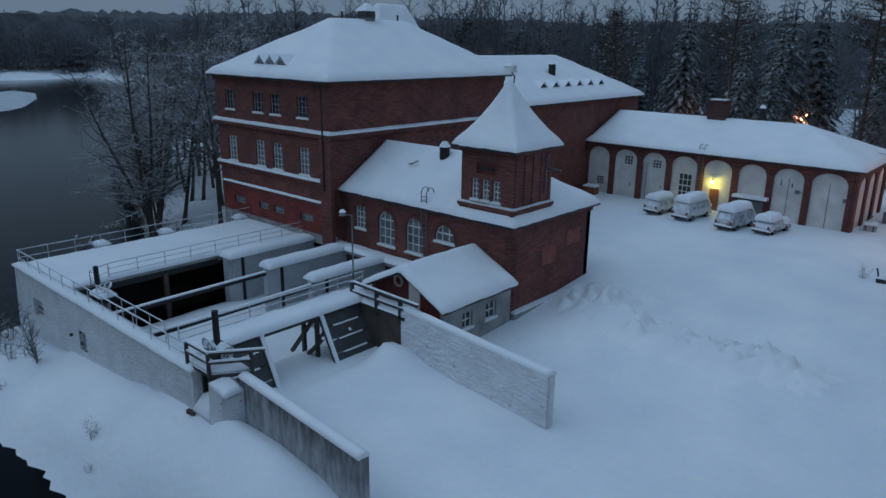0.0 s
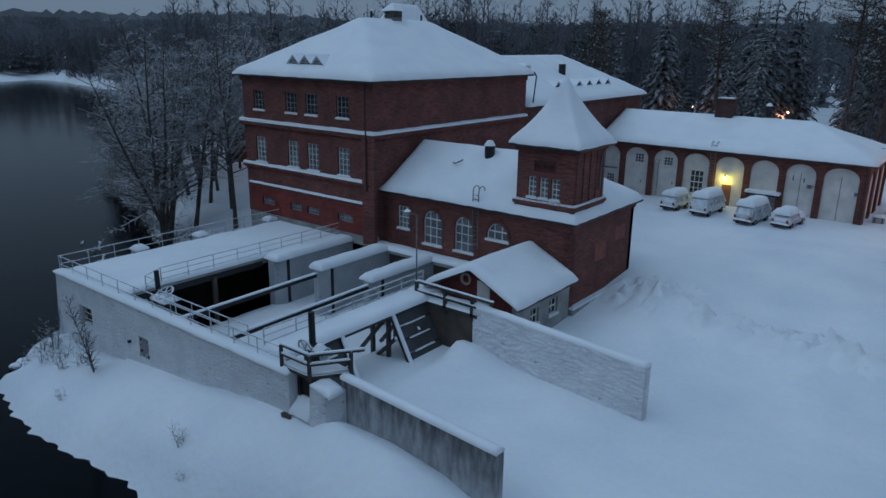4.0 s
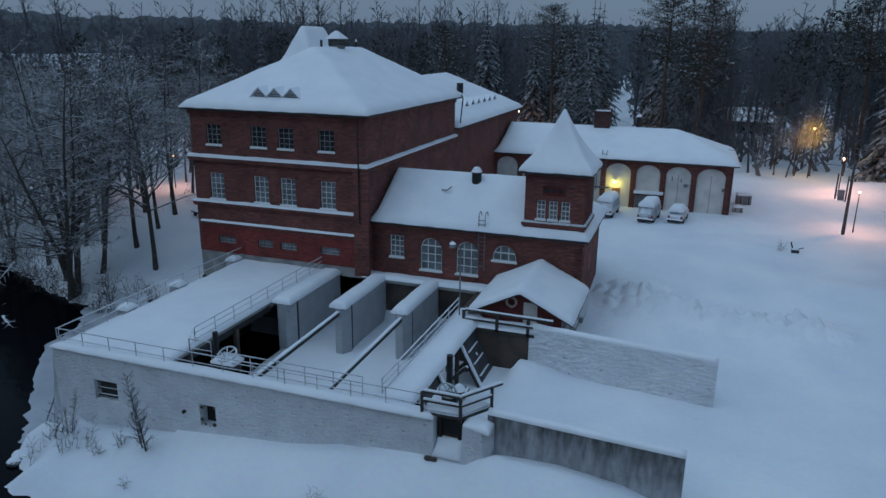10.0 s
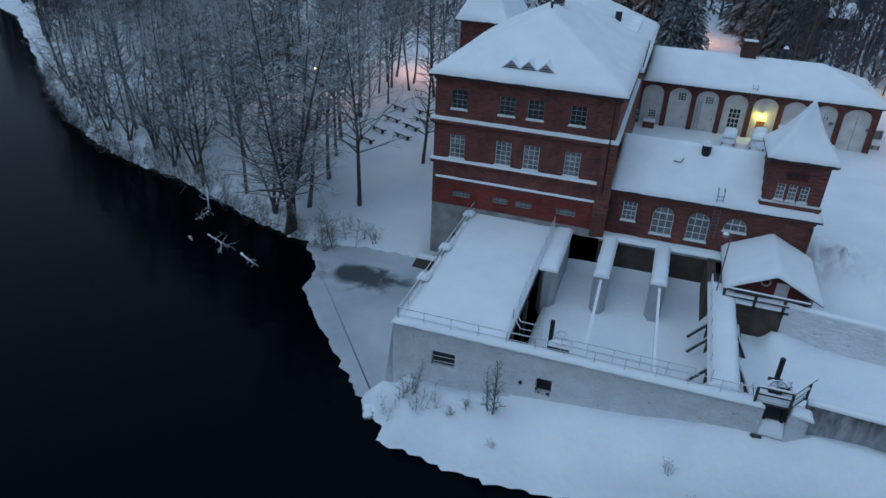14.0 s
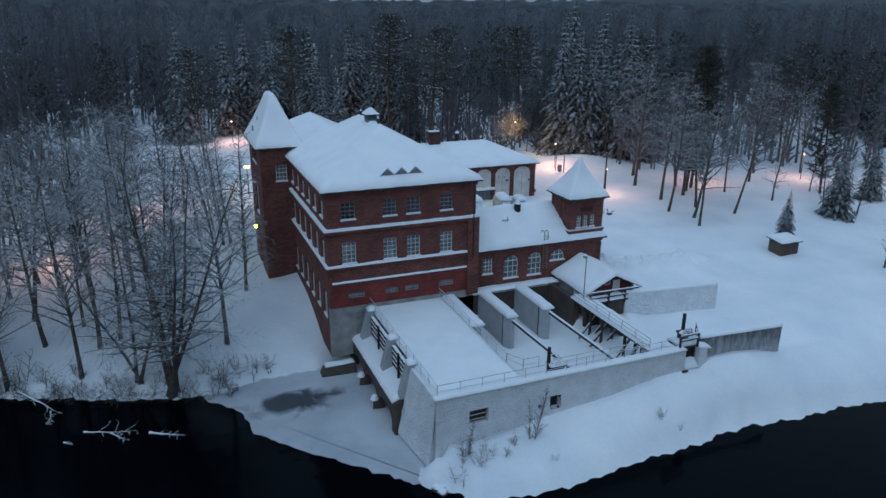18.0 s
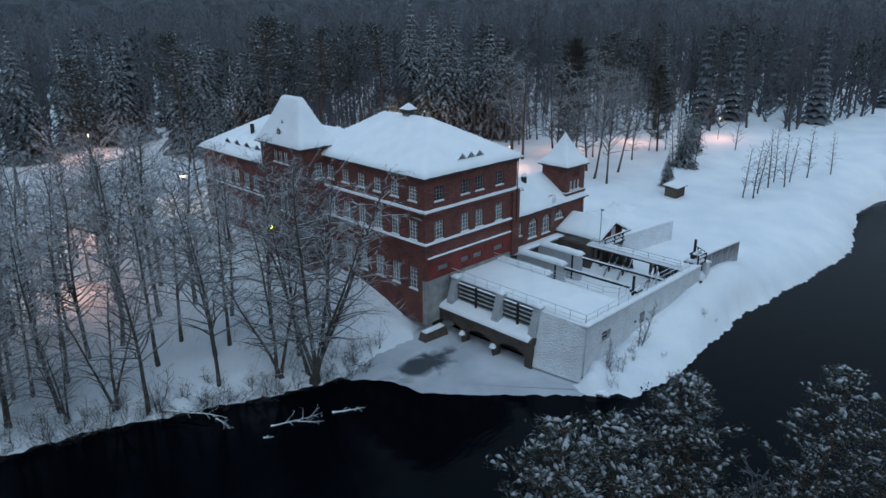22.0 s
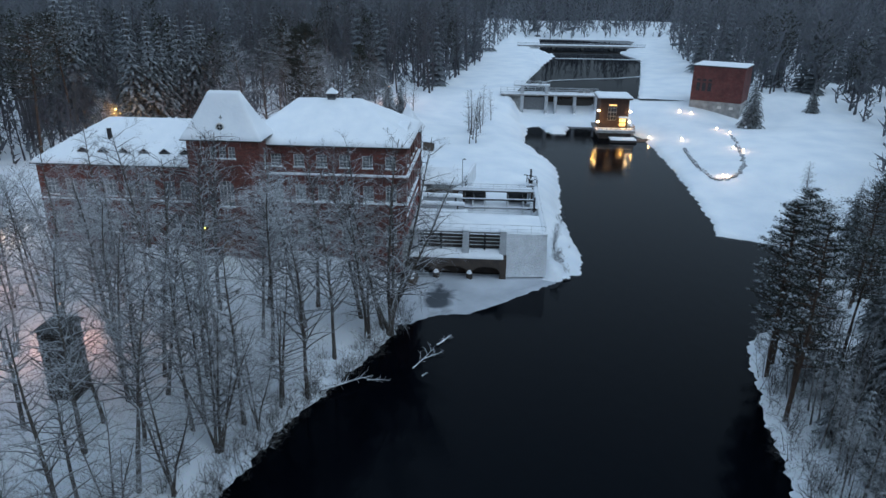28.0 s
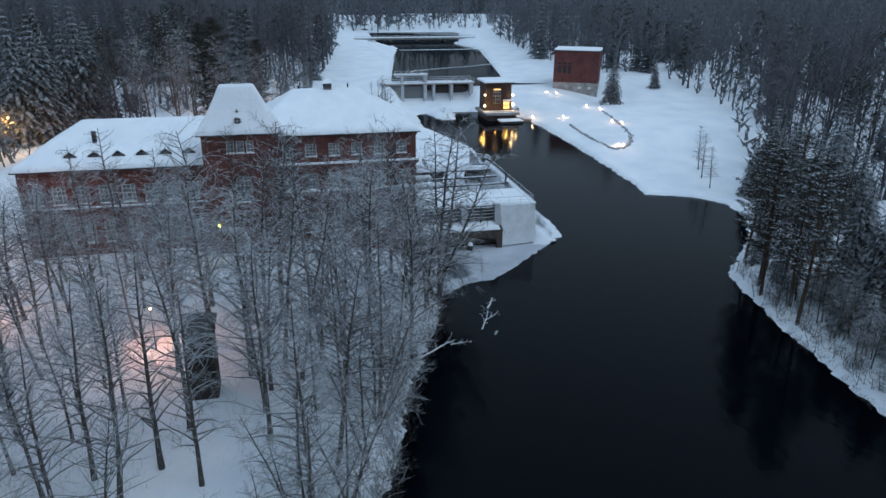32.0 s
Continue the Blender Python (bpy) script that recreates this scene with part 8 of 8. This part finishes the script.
def waterline_brush(k, x, y, size):
    t = thing("bank_brush", (0, 0, 0), "dark leafless brush hanging over the waterline", "shrub", "brush on the waterline")
    for nm, me in zip(("stem", "crown"), BRUSH[k % 3]):
        o = new(nm, me)
        o.parent = t
    t.matrix_basis = pose(x, y, -4.75, 0, 0, k * 53) @ Matrix.Scale(size, 4)


for k in range(60):
    x = -88 + k * 1.08 + rt.uniform(-0.3, 0.3)
    waterline_brush(k, x, float(along(LEFT_BANK, x)) + rt.uniform(-1.1, 0.3), rt.uniform(0.55, 0.95))
for k in range(34):
    x = -84 + k * 1.35 + rt.uniform(-0.5, 0.5)
    waterline_brush(k, x, float(along(RIGHT_BANK, x)) + rt.uniform(-0.6, 0.4), rt.uniform(0.3, 0.6))
FROSTED = tree_meshes("frosted_sapling", bare_tree(95, 5, lean=0.03, limbs=44, twigs=6, fine=4, crown_from=0.08, reach=0.17, stems=2, thick=0.035, wide=0.008, rise=1.8, spread_out=0.06), M_BARK, M_TWIG_FAR)
plant(FROSTED, -4.0, -19.6, 1.1, 20, "birch", "thin frosted birch sapling in front of the river wall", "saplings")
plant(FROSTED, -8.8, -19.3, 0.6, 120, "birch", "thin frosted birch sapling in front of the river wall", "saplings")
plant(FROSTED, -36.5, -41.1, 3.0, 60, "birch", "tall frosted birch with pale fine twigs among pines", "far bank trees")
# single trees on the east lawn
for k, (x, y, s) in enumerate([(43.9, 26.5, 0.85), (39.2, 12.4, 0.72), (68.3, 14.7, 0.55), (40.6, 20.6, 0.8), (48.9, 16.3, 0.7), (41.8, 16.6, 0.75), (46.0, 21.0, 0.75), (49.0, 27.5, 0.85), (52, 33, 0.8), (57, 27, 0.6), (62, 38, 0.8), (66, 31, 0.8), (72, 36, 0.9), (80, 33, 0.7), (70, 22, 0.35), (73, 20, 0.35), (86, 24, 0.5), (46, 36, 0.9), (50, 42, 0.9), (62, 12.5, 0.42), (64, 11, 0.4), (66, 10, 0.45), (80, -10, 0.35), (60, 20, 0.5), (84, 10, 0.4), (51.7, -5.6, 0.38), (52.4, -7.0, 0.42), (56, -6.2, 0.4), (61.5, -5.8, 0.44), (63.7, -7.7, 0.4), (68, -7.0, 0.36), (73.6, -8.0, 0.42), (66, -5.0, 0.4)]):
    plant((ALDER + BIRCH)[k % 9] if s > 0.55 else YOUNG[k % 4], x, y, s * 1.3, k * 67, "birch", "leafless birch standing in open snow", "lawn trees")
for x, y, s in [(47.5, 5.8, 0.38), (62.0, 10.3, 0.66), (74.9, 15.1, 0.6), (86.2, -75.6, 0.85), (98, -95, 0.5)]:
    plant(SPRUCE[int(x) % 3], x, y, s, x * 20, "spruce", "single dark spruce dusted with snow", "lawn trees")
# pines and spruces on the far bank
for k, (x, y, s) in enumerate([(-23.9, -44.5, 0.9), (-20, -52, 0.9), (-37, -43.0, 0.8)]):
    plant(PINE[k % 3], x, y, s, k * 77, "pine", "tall pine with snow-dusted crown on the bank", "far bank trees")
for k, (x, y, top) in enumerate([(-43.0, -36.3, 14.2), (-35.2, -37.5, 13.2), (-39.2, -38.3, 13.4), (-33.0, -38.7, 13.1), (-26.0, -41.6, 12.2)]):
    plant(BANK_PINE[k % 2], x, y, (top - height_at(x, y)) / 15.8, k * 77, "pine", "tall pine with snow tufts over its pointed crown", "far bank trees")
for k, (x, y, s) in enumerate([(-8, -58, 0.7), (-12, -62, 0.85), (-57, -43, 0.5), (-61, -40.5, 0.45), (-5, -64, 0.9), (2, -62, 0.6), (-15, -57, 0.8), (-66, -42, 0.45), (6, -68, 0.9), (12, -74, 0.95), (-70, -38.5, 0.4), (-2, -74, 1.0), (-52, -44, 0.5), (-19, -60, 0.9), (-10, -68, 1.0), (18, -78, 1.0)]):
    plant(SPRUCE[k % 3], x, y, s, k * 50, "spruce", "spruce with snow on its drooping boughs", "far bank trees")
for k in range(60):
    x = rt.uniform(-82, -8)
    y = float(along(RIGHT_BANK, x)) - rt.uniform(0.8, 9)
    if k % 3 == 0:
        plant(YOUNG[k % 4], x, y, rt.uniform(0.3, 0.55), k * 33, "sapling", "thin leafless sapling on the far bank", "far bank saplings")
    else:
        plant(SHRUB[k % 3], x, y, rt.uniform(0.8, 1.9), k * 33, "shrub", "snow-dusted shrub on the far bank", "shrubs")
for k in range(46):
    x = -84 + k * 1.05 + rt.uniform(-0.5, 0.5)
    y = float(along(RIGHT_BANK, x)) - rt.uniform(2.0, 9.0)
    plant(YOUNG[k % 4], x, y, rt.uniform(0.25, 0.42), k * 37, "sapling", "thin leafless sapling on the far bank", "far bank saplings")
for k, (x, y, s) in enumerate([(-50.8, -46.5, 0.75), (-54.5, -44.0, 0.62), (-46.5, -45.5, 0.8), (-58.5, -43.6, 0.55), (-43.2, -44.6, 0.8), (-49.0, -43.2, 0.6), (-62.5, -42.6, 0.5), (-39.5, -45.8, 0.9)]):
    plant(SPRUCE[k % 3], x, y, s, k * 77, "spruce", "spruce with snow on its drooping boughs", "far bank trees")
for k in range(64):
    x = -88 + k * 0.95 + rt.uniform(-0.4, 0.4)
    y = float(along(RIGHT_BANK, x)) - rt.uniform(0.9, 1.5) - (rt.uniform(0, 4) if k % 2 else 0)
    plant(SHRUB[k % 3], x, y, rt.uniform(0.9, 2.0), k * 71, "shrub", "snow-dusted shrub on the far bank", "shrubs")
got, guard = [(-29.5, -41.2), (-40.5, -38.2), (-31.7, -43.5), (-23.9, -44.0), (-33.8, -46), (-28.8, -48.8), (-49.5, -37.9)], 0
while len(got) < 50 and guard < 4000:
    guard += 1
    x = rt.uniform(-66, 2)
    y = float(along(RIGHT_BANK, x)) - rt.uniform(8.5, 29)
    if y < -66 or any(math.hypot(x - a, y - b) < 3.1 for a, b in got):
        continue
    got.append((x, y))
    near = float(far_from(FLIGHT, np.array([x]), np.array([y]))[0])
    kind, size = rt.random(), rt.uniform(0.7, 1.0) * (0.72 if near < 8 else 1)
    if kind < 0.72:
        plant(SPRUCE[len(got) % 3], x, y, size, rt.uniform(0, 360), "spruce", "spruce with snow on its drooping boughs", "far bank trees")
    elif kind < 0.82:
        plant(PINE[len(got) % 3], x, y, size, rt.uniform(0, 360), "pine", "tall pine with snow-dusted crown on the bank", "far bank trees")
    else:
        plant(BIRCH[len(got) % 3], x, y, size * 0.8, rt.uniform(0, 360), "birch", "leafless birch among conifers on the bank", "far bank trees")
for k in range(48):
    x = -72 + k * 1.05
    y = float(along(RIGHT_BANK, x)) - rt.uniform(3.2, 7.0)
    plant((YOUNG[k % 4], YOUNG_SPRUCE[k % 2], YOUNG[(k + 1) % 4])[k % 3], x, y, rt.uniform(0.28, 0.5), k * 57, ("birch", "spruce", "alder")[k % 3], "young tree standing on the snowy far bank", "far bank saplings")
for x, y, s in [(51.3, 29.7, 1.46), (53.6, 31.2, 1.38), (70.6, 20.5, 1.1)]:
    plant(DARK_PINE, x, y, s, x * 30, "pine", "tall dense dark pine on the snowy lawn", "lawn trees")
plant(PINE[0], 97, 38, 1.3, 10, "pine", "tall dark pine at the edge of the wood", "conifers behind the garage")
for k in range(9):
    plant(SPRUCE[k % 3], 112 + 5.3 * k + rt.uniform(-2, 2), 44 + 4.6 * k + rt.uniform(-5, 5), rt.uniform(1.0, 1.35), k * 40, "spruce", "tall spruce with heavy snow on its boughs", "conifers behind the garage")
# tall conifers behind the garage
for k, (x, y, s) in enumerate([(-12, 112, 1.2), (-7, 116, 1.25), (-3, 108, 1.1), (2, 112, 1.3), (18, 106, 1.1), (19, 88, 0.95), (3.5, 84, 1.0), (5.2, 76, 0.75), (17.4, 92, 0.9), (21, 84, 1.1), (3, 90, 1.2), (22.5, 93, 1.2), (1.5, 74, 0.8), (15, 104, 1.2), (-22, 108, 1.2), (55, 88, 1.2), (61, 85, 1.3), (66, 90, 1.4), (71, 87, 1.35), (76, 92, 1.4), (82, 90, 1.3), (59, 66, 1.1), (70, 66, 1.2)]):
    plant(SPRUCE[k % 3], x, y, s * 1.25, k * 41, "spruce", "tall spruce with heavy snow on its boughs", "conifers behind the garage")
for k, (x, y, top) in enumerate([(48, 64.6, 27.4), (50, 61.5, 25.0), (52, 60, 22.2), (56, 57.7, 23.8), (58, 55.6, 25.9), (60, 54, 23.8)]):
    plant(SPRUCE[k % 3], x, y, top / (16 + k % 3), k * 61, "spruce", "tall spruce with heavy snow on its boughs", "conifers behind the garage")
for k, (x, y, s) in enumerate([(22, 70, 1.25), (-1.5, 80, 1.15), (46, 78, 1.1), (84, 42, 1.0), (90, 46, 1.05), (16.5, 80, 1.2), (-20, 78, 1.1)]):
    plant(PINE[k % 3], x, y, s * 1.25, k * 41, "pine", "tall dark pine at the edge of the wood", "conifers behind the garage")
for k, (x, y, s) in enumerate([(-24, -40.3, 0.5), (-33, -38.9, 0.45), (-12, -47, 0.6), (-47, -37.5, 0.45), (-58, -36.5, 0.5), (-4, -55, 0.6), (8, -58, 0.45), (14, -60, 0.5), (20, -63, 0.5), (-18, -46, 0.6), (-66, -36.5, 0.5), (-53, -36.5, 0.4)]):
    plant((ALDER + BIRCH)[k % 9], x, y, s, k * 60, "alder", "slim leafless tree on the snowy far bank", "far bank trees")

# ---- woods: joined, past counting ----
EAST_EDGE = [(48, 46), (60, 44), (80, 40), (95, 26), (105, 8), (150, 0), (268, -14), (335, -22), (900, -60)]
SOUTH_EDGE = [(-900, -900), (-5, -64), (0, -61), (18, -73), (49, -90), (61, -98), (95, -104), (111, -104), (116, -86), (160, -80), (268, -96), (420, -130), (900, -200)]


ROAD = [(58, 12.5), (103, 10.2), (121, 6.0), (162, -0.3), (212, -1.5), (260, -2)]


def wooded(x, y):
    """Whether the closed wood stands here."""
    # open marsh between the river bend and the lake
    if x < -130 and y > 90 and abs(343 * (x - 4) + 379 * (y + 33)) / 511 < 38:
        return False
    if far_lake(x, y) < 1 or (y > 58 and abs(x - along(ROAD, y)) < 3.6 and y < 230):
        return False
    if y > along(RIGHT_BANK, x) and -354 < x < 93 and y < along(LEFT_BANK, x) + 1:
        return False
    if x < 93 and y <= along(RIGHT_BANK, x):
        if x < -2:
            return y < along(RIGHT_BANK, x) - 5
        return y < along(SOUTH_EDGE, x)
    if x > 335 or x < -356:
        return True
    if x >= 93 and y < -35:
        return y < along(SOUTH_EDGE, x)
    if x > 48:
        return y > along(EAST_EDGE, x)
    if x > -19:
        return y > (62 + 6 * math.sin(x * 0.2) if x > 19 else 106) and math.hypot(x - 32, y - 122) > 11
    if x > -90 and y > 0:
        return y > (106 if x > -32 else 70)
    return y > along(LEFT_BANK, x) + 3


def scatter(seed, n, lo, hi, kinds, name, label, leaf, far_scale=(0.75, 1.1), area=None, skip=None):
    """Many trees joined into one crown mesh and one trunk mesh."""
    rng = random.Random(seed)
    packs = [[(np.array([tuple(v) for v in vs], np.float32), np.array(fs, np.int32)) for vs, fs in made[:2]] for made in kinds]
    out = [([], [], 0), ([], [], 0)]
    acc = [[[], []], [[], []]]
    count = [0, 0]
    pts, got, guard = [], 0, 0
    while got < n and guard < n * 30:
        guard += 1
        r = lo + (hi - lo) * rng.random() ** 0.8
        a = rng.uniform(0, 2 * math.pi)
        x, y = 5 + r * math.cos(a), 5 + r * math.sin(a)
        if area:
            x, y = rng.uniform(area[0], area[1]), rng.uniform(area[2], area[3])
        if not wooded(x, y) or (skip and skip(x, y)):
            continue
        got += 1
        pts.append((x, y))
    xy = np.array(pts)
    zs = ground_height(xy[:, 0], xy[:, 1])
    near = far_from(FLIGHT, xy[:, 0], xy[:, 1])
    for (x, y), z, nr in zip(pts, zs, near):
        if nr < 17:
            continue
        s = rng.uniform(*far_scale)
        t = rng.uniform(0, 6.28)
        c, d = math.cos(t) * s, math.sin(t) * s
        m = np.array([[c, -d, 0], [d, c, 0], [0, 0, s * rng.uniform(0.9, 1.15)]], np.float32)
        pk = rng.choice(packs)
        for q in (0, 1):
            v, f = pk[q]
            if len(f):
                acc[q][0].append(v @ m.T + np.array([x, y, z], np.float32))
                acc[q][1].append(f + count[q])
                count[q] += len(v)
    t = thing(name, (0, 0, 0), label, "woods", kind="stuff")
    # trunks take the haze-paled twig colour instead of bark
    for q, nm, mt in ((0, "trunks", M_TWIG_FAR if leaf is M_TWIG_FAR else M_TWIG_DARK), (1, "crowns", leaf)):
        if acc[q][0]:
            o = new(nm, quick_mesh(nm, np.concatenate(acc[q][0]), np.concatenate(acc[q][1]), [mt]))
            o.parent = t
            tagged(o, kind="stuff")
    return t


mid_bare = [bare_tree(200 + k, 18, limbs=28, twigs=5, fine=1, crown_from=0.2, reach=0.2, rise=1.3, wide=0.06, lod=1) for k in range(4)]
mid_spruce = [spruce(220 + k, 18, 16, 8, 0.17, True) for k in range(3)]
mid_pine = [pine(240 + k, 19, 30, 16, 0.45, leaf=2.4) for k in range(2)]
lo_bare = [bare_tree(300 + k, 17, limbs=15, twigs=3, fine=0, crown_from=0.12, reach=0.25, rise=1.3, wide=0.27, lod=2) for k in range(4)]
lo_spruce = [spruce(320 + k, 17, 6, 5, 0.2, True) for k in range(3)]
brush = [(([], []), bare_tree(400 + k, 3.4, limbs=7, twigs=1, fine=0, crown_from=0.05, reach=0.6, rise=1.0, wide=0.2, lod=2)[1]) for k in range(4)]
# undergrowth added to cover the bright snow floor; colour paled for haze
scatter(6, 9000, 50, 430, brush, "undergrowth", "dense frosted undergrowth added on the floor of the wood, paled for haze", M_TWIG_FAR, (0.8, 1.7))
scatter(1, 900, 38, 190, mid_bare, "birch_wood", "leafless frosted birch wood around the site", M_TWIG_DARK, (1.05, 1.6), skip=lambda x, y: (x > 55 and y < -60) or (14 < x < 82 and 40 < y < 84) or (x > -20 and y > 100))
scatter(11, 420, 0, 1, mid_bare, "north_birch_wood", "tall frosted birch wood behind the garage, paled for haze", M_TWIG_FAR, (0.9, 1.4), (-20, 200, 100, 215))
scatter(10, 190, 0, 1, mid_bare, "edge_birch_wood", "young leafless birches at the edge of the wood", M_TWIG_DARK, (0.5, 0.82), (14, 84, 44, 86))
scatter(9, 620, 0, 1, mid_bare, "hillside_birch_wood", "frosted birch wood on the slope above the dam, paled for haze", M_TWIG_FAR, (0.7, 1.15), (55, 260, -300, -80))
scatter(2, 230, 100, 230, mid_spruce, "spruce_wood", "dark spruces with snowy boughs in the wood", M_SPRUCE_FAR, (0.7, 1.35), skip=lambda x, y: math.hypot(x - 30, y - 40) < 75)
scatter(3, 170, 45, 190, mid_pine, "pine_wood", "pines with snow-dusted crowns in the wood", M_PINE, (0.8, 1.15))
scatter(4, 6400, 130, 520, lo_bare, "distant_birch_wood", "distant leafless woodland under frost, paled for haze", M_TWIG_FAR, (0.95, 1.45))
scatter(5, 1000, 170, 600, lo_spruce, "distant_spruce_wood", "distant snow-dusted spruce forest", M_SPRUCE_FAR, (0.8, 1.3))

scatter(12, 260, 0, 1, lo_bare, "bend_wood", "leafless wood along the bend of the river", M_TWIG_DARK, (0.8, 1.2), (-330, -215, 70, 165))
scatter(13, 420, 0, 1, brush, "bend_brush", "dark brush along the bend of the river", M_TWIG_DARK, (1.0, 2.0), (-330, -95, 40, 150))
scatter(14, 90, 0, 1, mid_bare, "bank_alder_wood", "leafless alders on the snowy river bank", M_TWIG_DARK, (0.7, 1.0), (-165, -92, 30, 85))
scatter(7, 260, 0, 1, lo_bare + lo_spruce, "bank_wood", "frosted woodland along the far bend of the river", M_TWIG_DARK, (0.7, 1.2), (-392, -357, 40, 170))
scatter(8, 300, 0, 1, brush, "bank_brush", "dark brush along the far bend of the river", M_TWIG_DARK, (0.8, 1.6), (-366, -356, 40, 170))

M_SNOWBARK = upward_snow(material("snowy_dead_wood", (0.12, 0.105, 0.095), 0.9, vary=(0.4, 0.42, 0.45), scale=1.5), -0.2, 0.35)
# driftwood on the bank and in the shallows
for k, (p, q, w) in enumerate([((-34.9, 1.9, -4.3), (-27.4, 2.6, -1.2), 0.2), ((-41.3, 4.6, -4.2), (-38.0, 0.2, -4.65), 0.3), ((-38.6, 0.6, -4.6), (-38.2, -1.6, -4.72), 0.12), ((-35.5, -3.3, -4.72), (-31.4, -5.2, -4.72), 0.16), ((-33.6, -4.4, -4.72), (-32.4, -6.4, -4.72), 0.14), ((-30.6, -5.4, -4.7), (-28.3, -7.1, -4.7), 0.26), ((-36.9, -4.4, -4.72), (-36.2, -4.9, -4.72), 0.16)]):
    log = thing("driftwood_branch", (0, 0, 0), "snow-covered fallen branch at the river edge", "branch", "driftwood")
    d = Vector(q) - Vector(p)
    stem, side = tree_meshes("driftwood", bare_tree(500 + k, d.length, lean=0.02, limbs=9, twigs=2, fine=1, crown_from=0.15, reach=0.3, thick=w * 0.42, wide=0.018, rise=0.9), M_SNOWBARK, M_SNOWBARK)
    for nm, me in (("limb", stem), ("side_twig", side)):
        o = new(nm, me)
        o.parent = log
    turn = Vector((0, 0, 1)).rotation_difference(d.normalized()).to_matrix().to_4x4()
    log.matrix_basis = Matrix.Translation(p) @ turn @ Matrix.Diagonal((1, 1, 1, 1))
rs = random.Random(9)
for k in range(7):
    x, y = -11.3 + 0.5 * rs.uniform(-1, 1), -19.2 + rs.uniform(-2.2, 1.0)
    bm = B()
    bmesh.ops.create_icosphere(bm, subdivisions=2, radius=rs.uniform(0.3, 0.6), matrix=pose(x, y, -4.7, rs.uniform(0, 60), 0, rs.uniform(0, 180)) @ Matrix.Diagonal((1, 0.8, 0.7, 1)))
    solo("boulder", bm, upward_snow(material("boulder_stone", (0.05, 0.05, 0.052), 0.9, vary=(0.1, 0.1, 0.1)), 0.3, 0.6) if k == 0 else bpy.data.materials["boulder_stone"], "dark boulder capped with snow at the waterline", "boulder", "boulders")
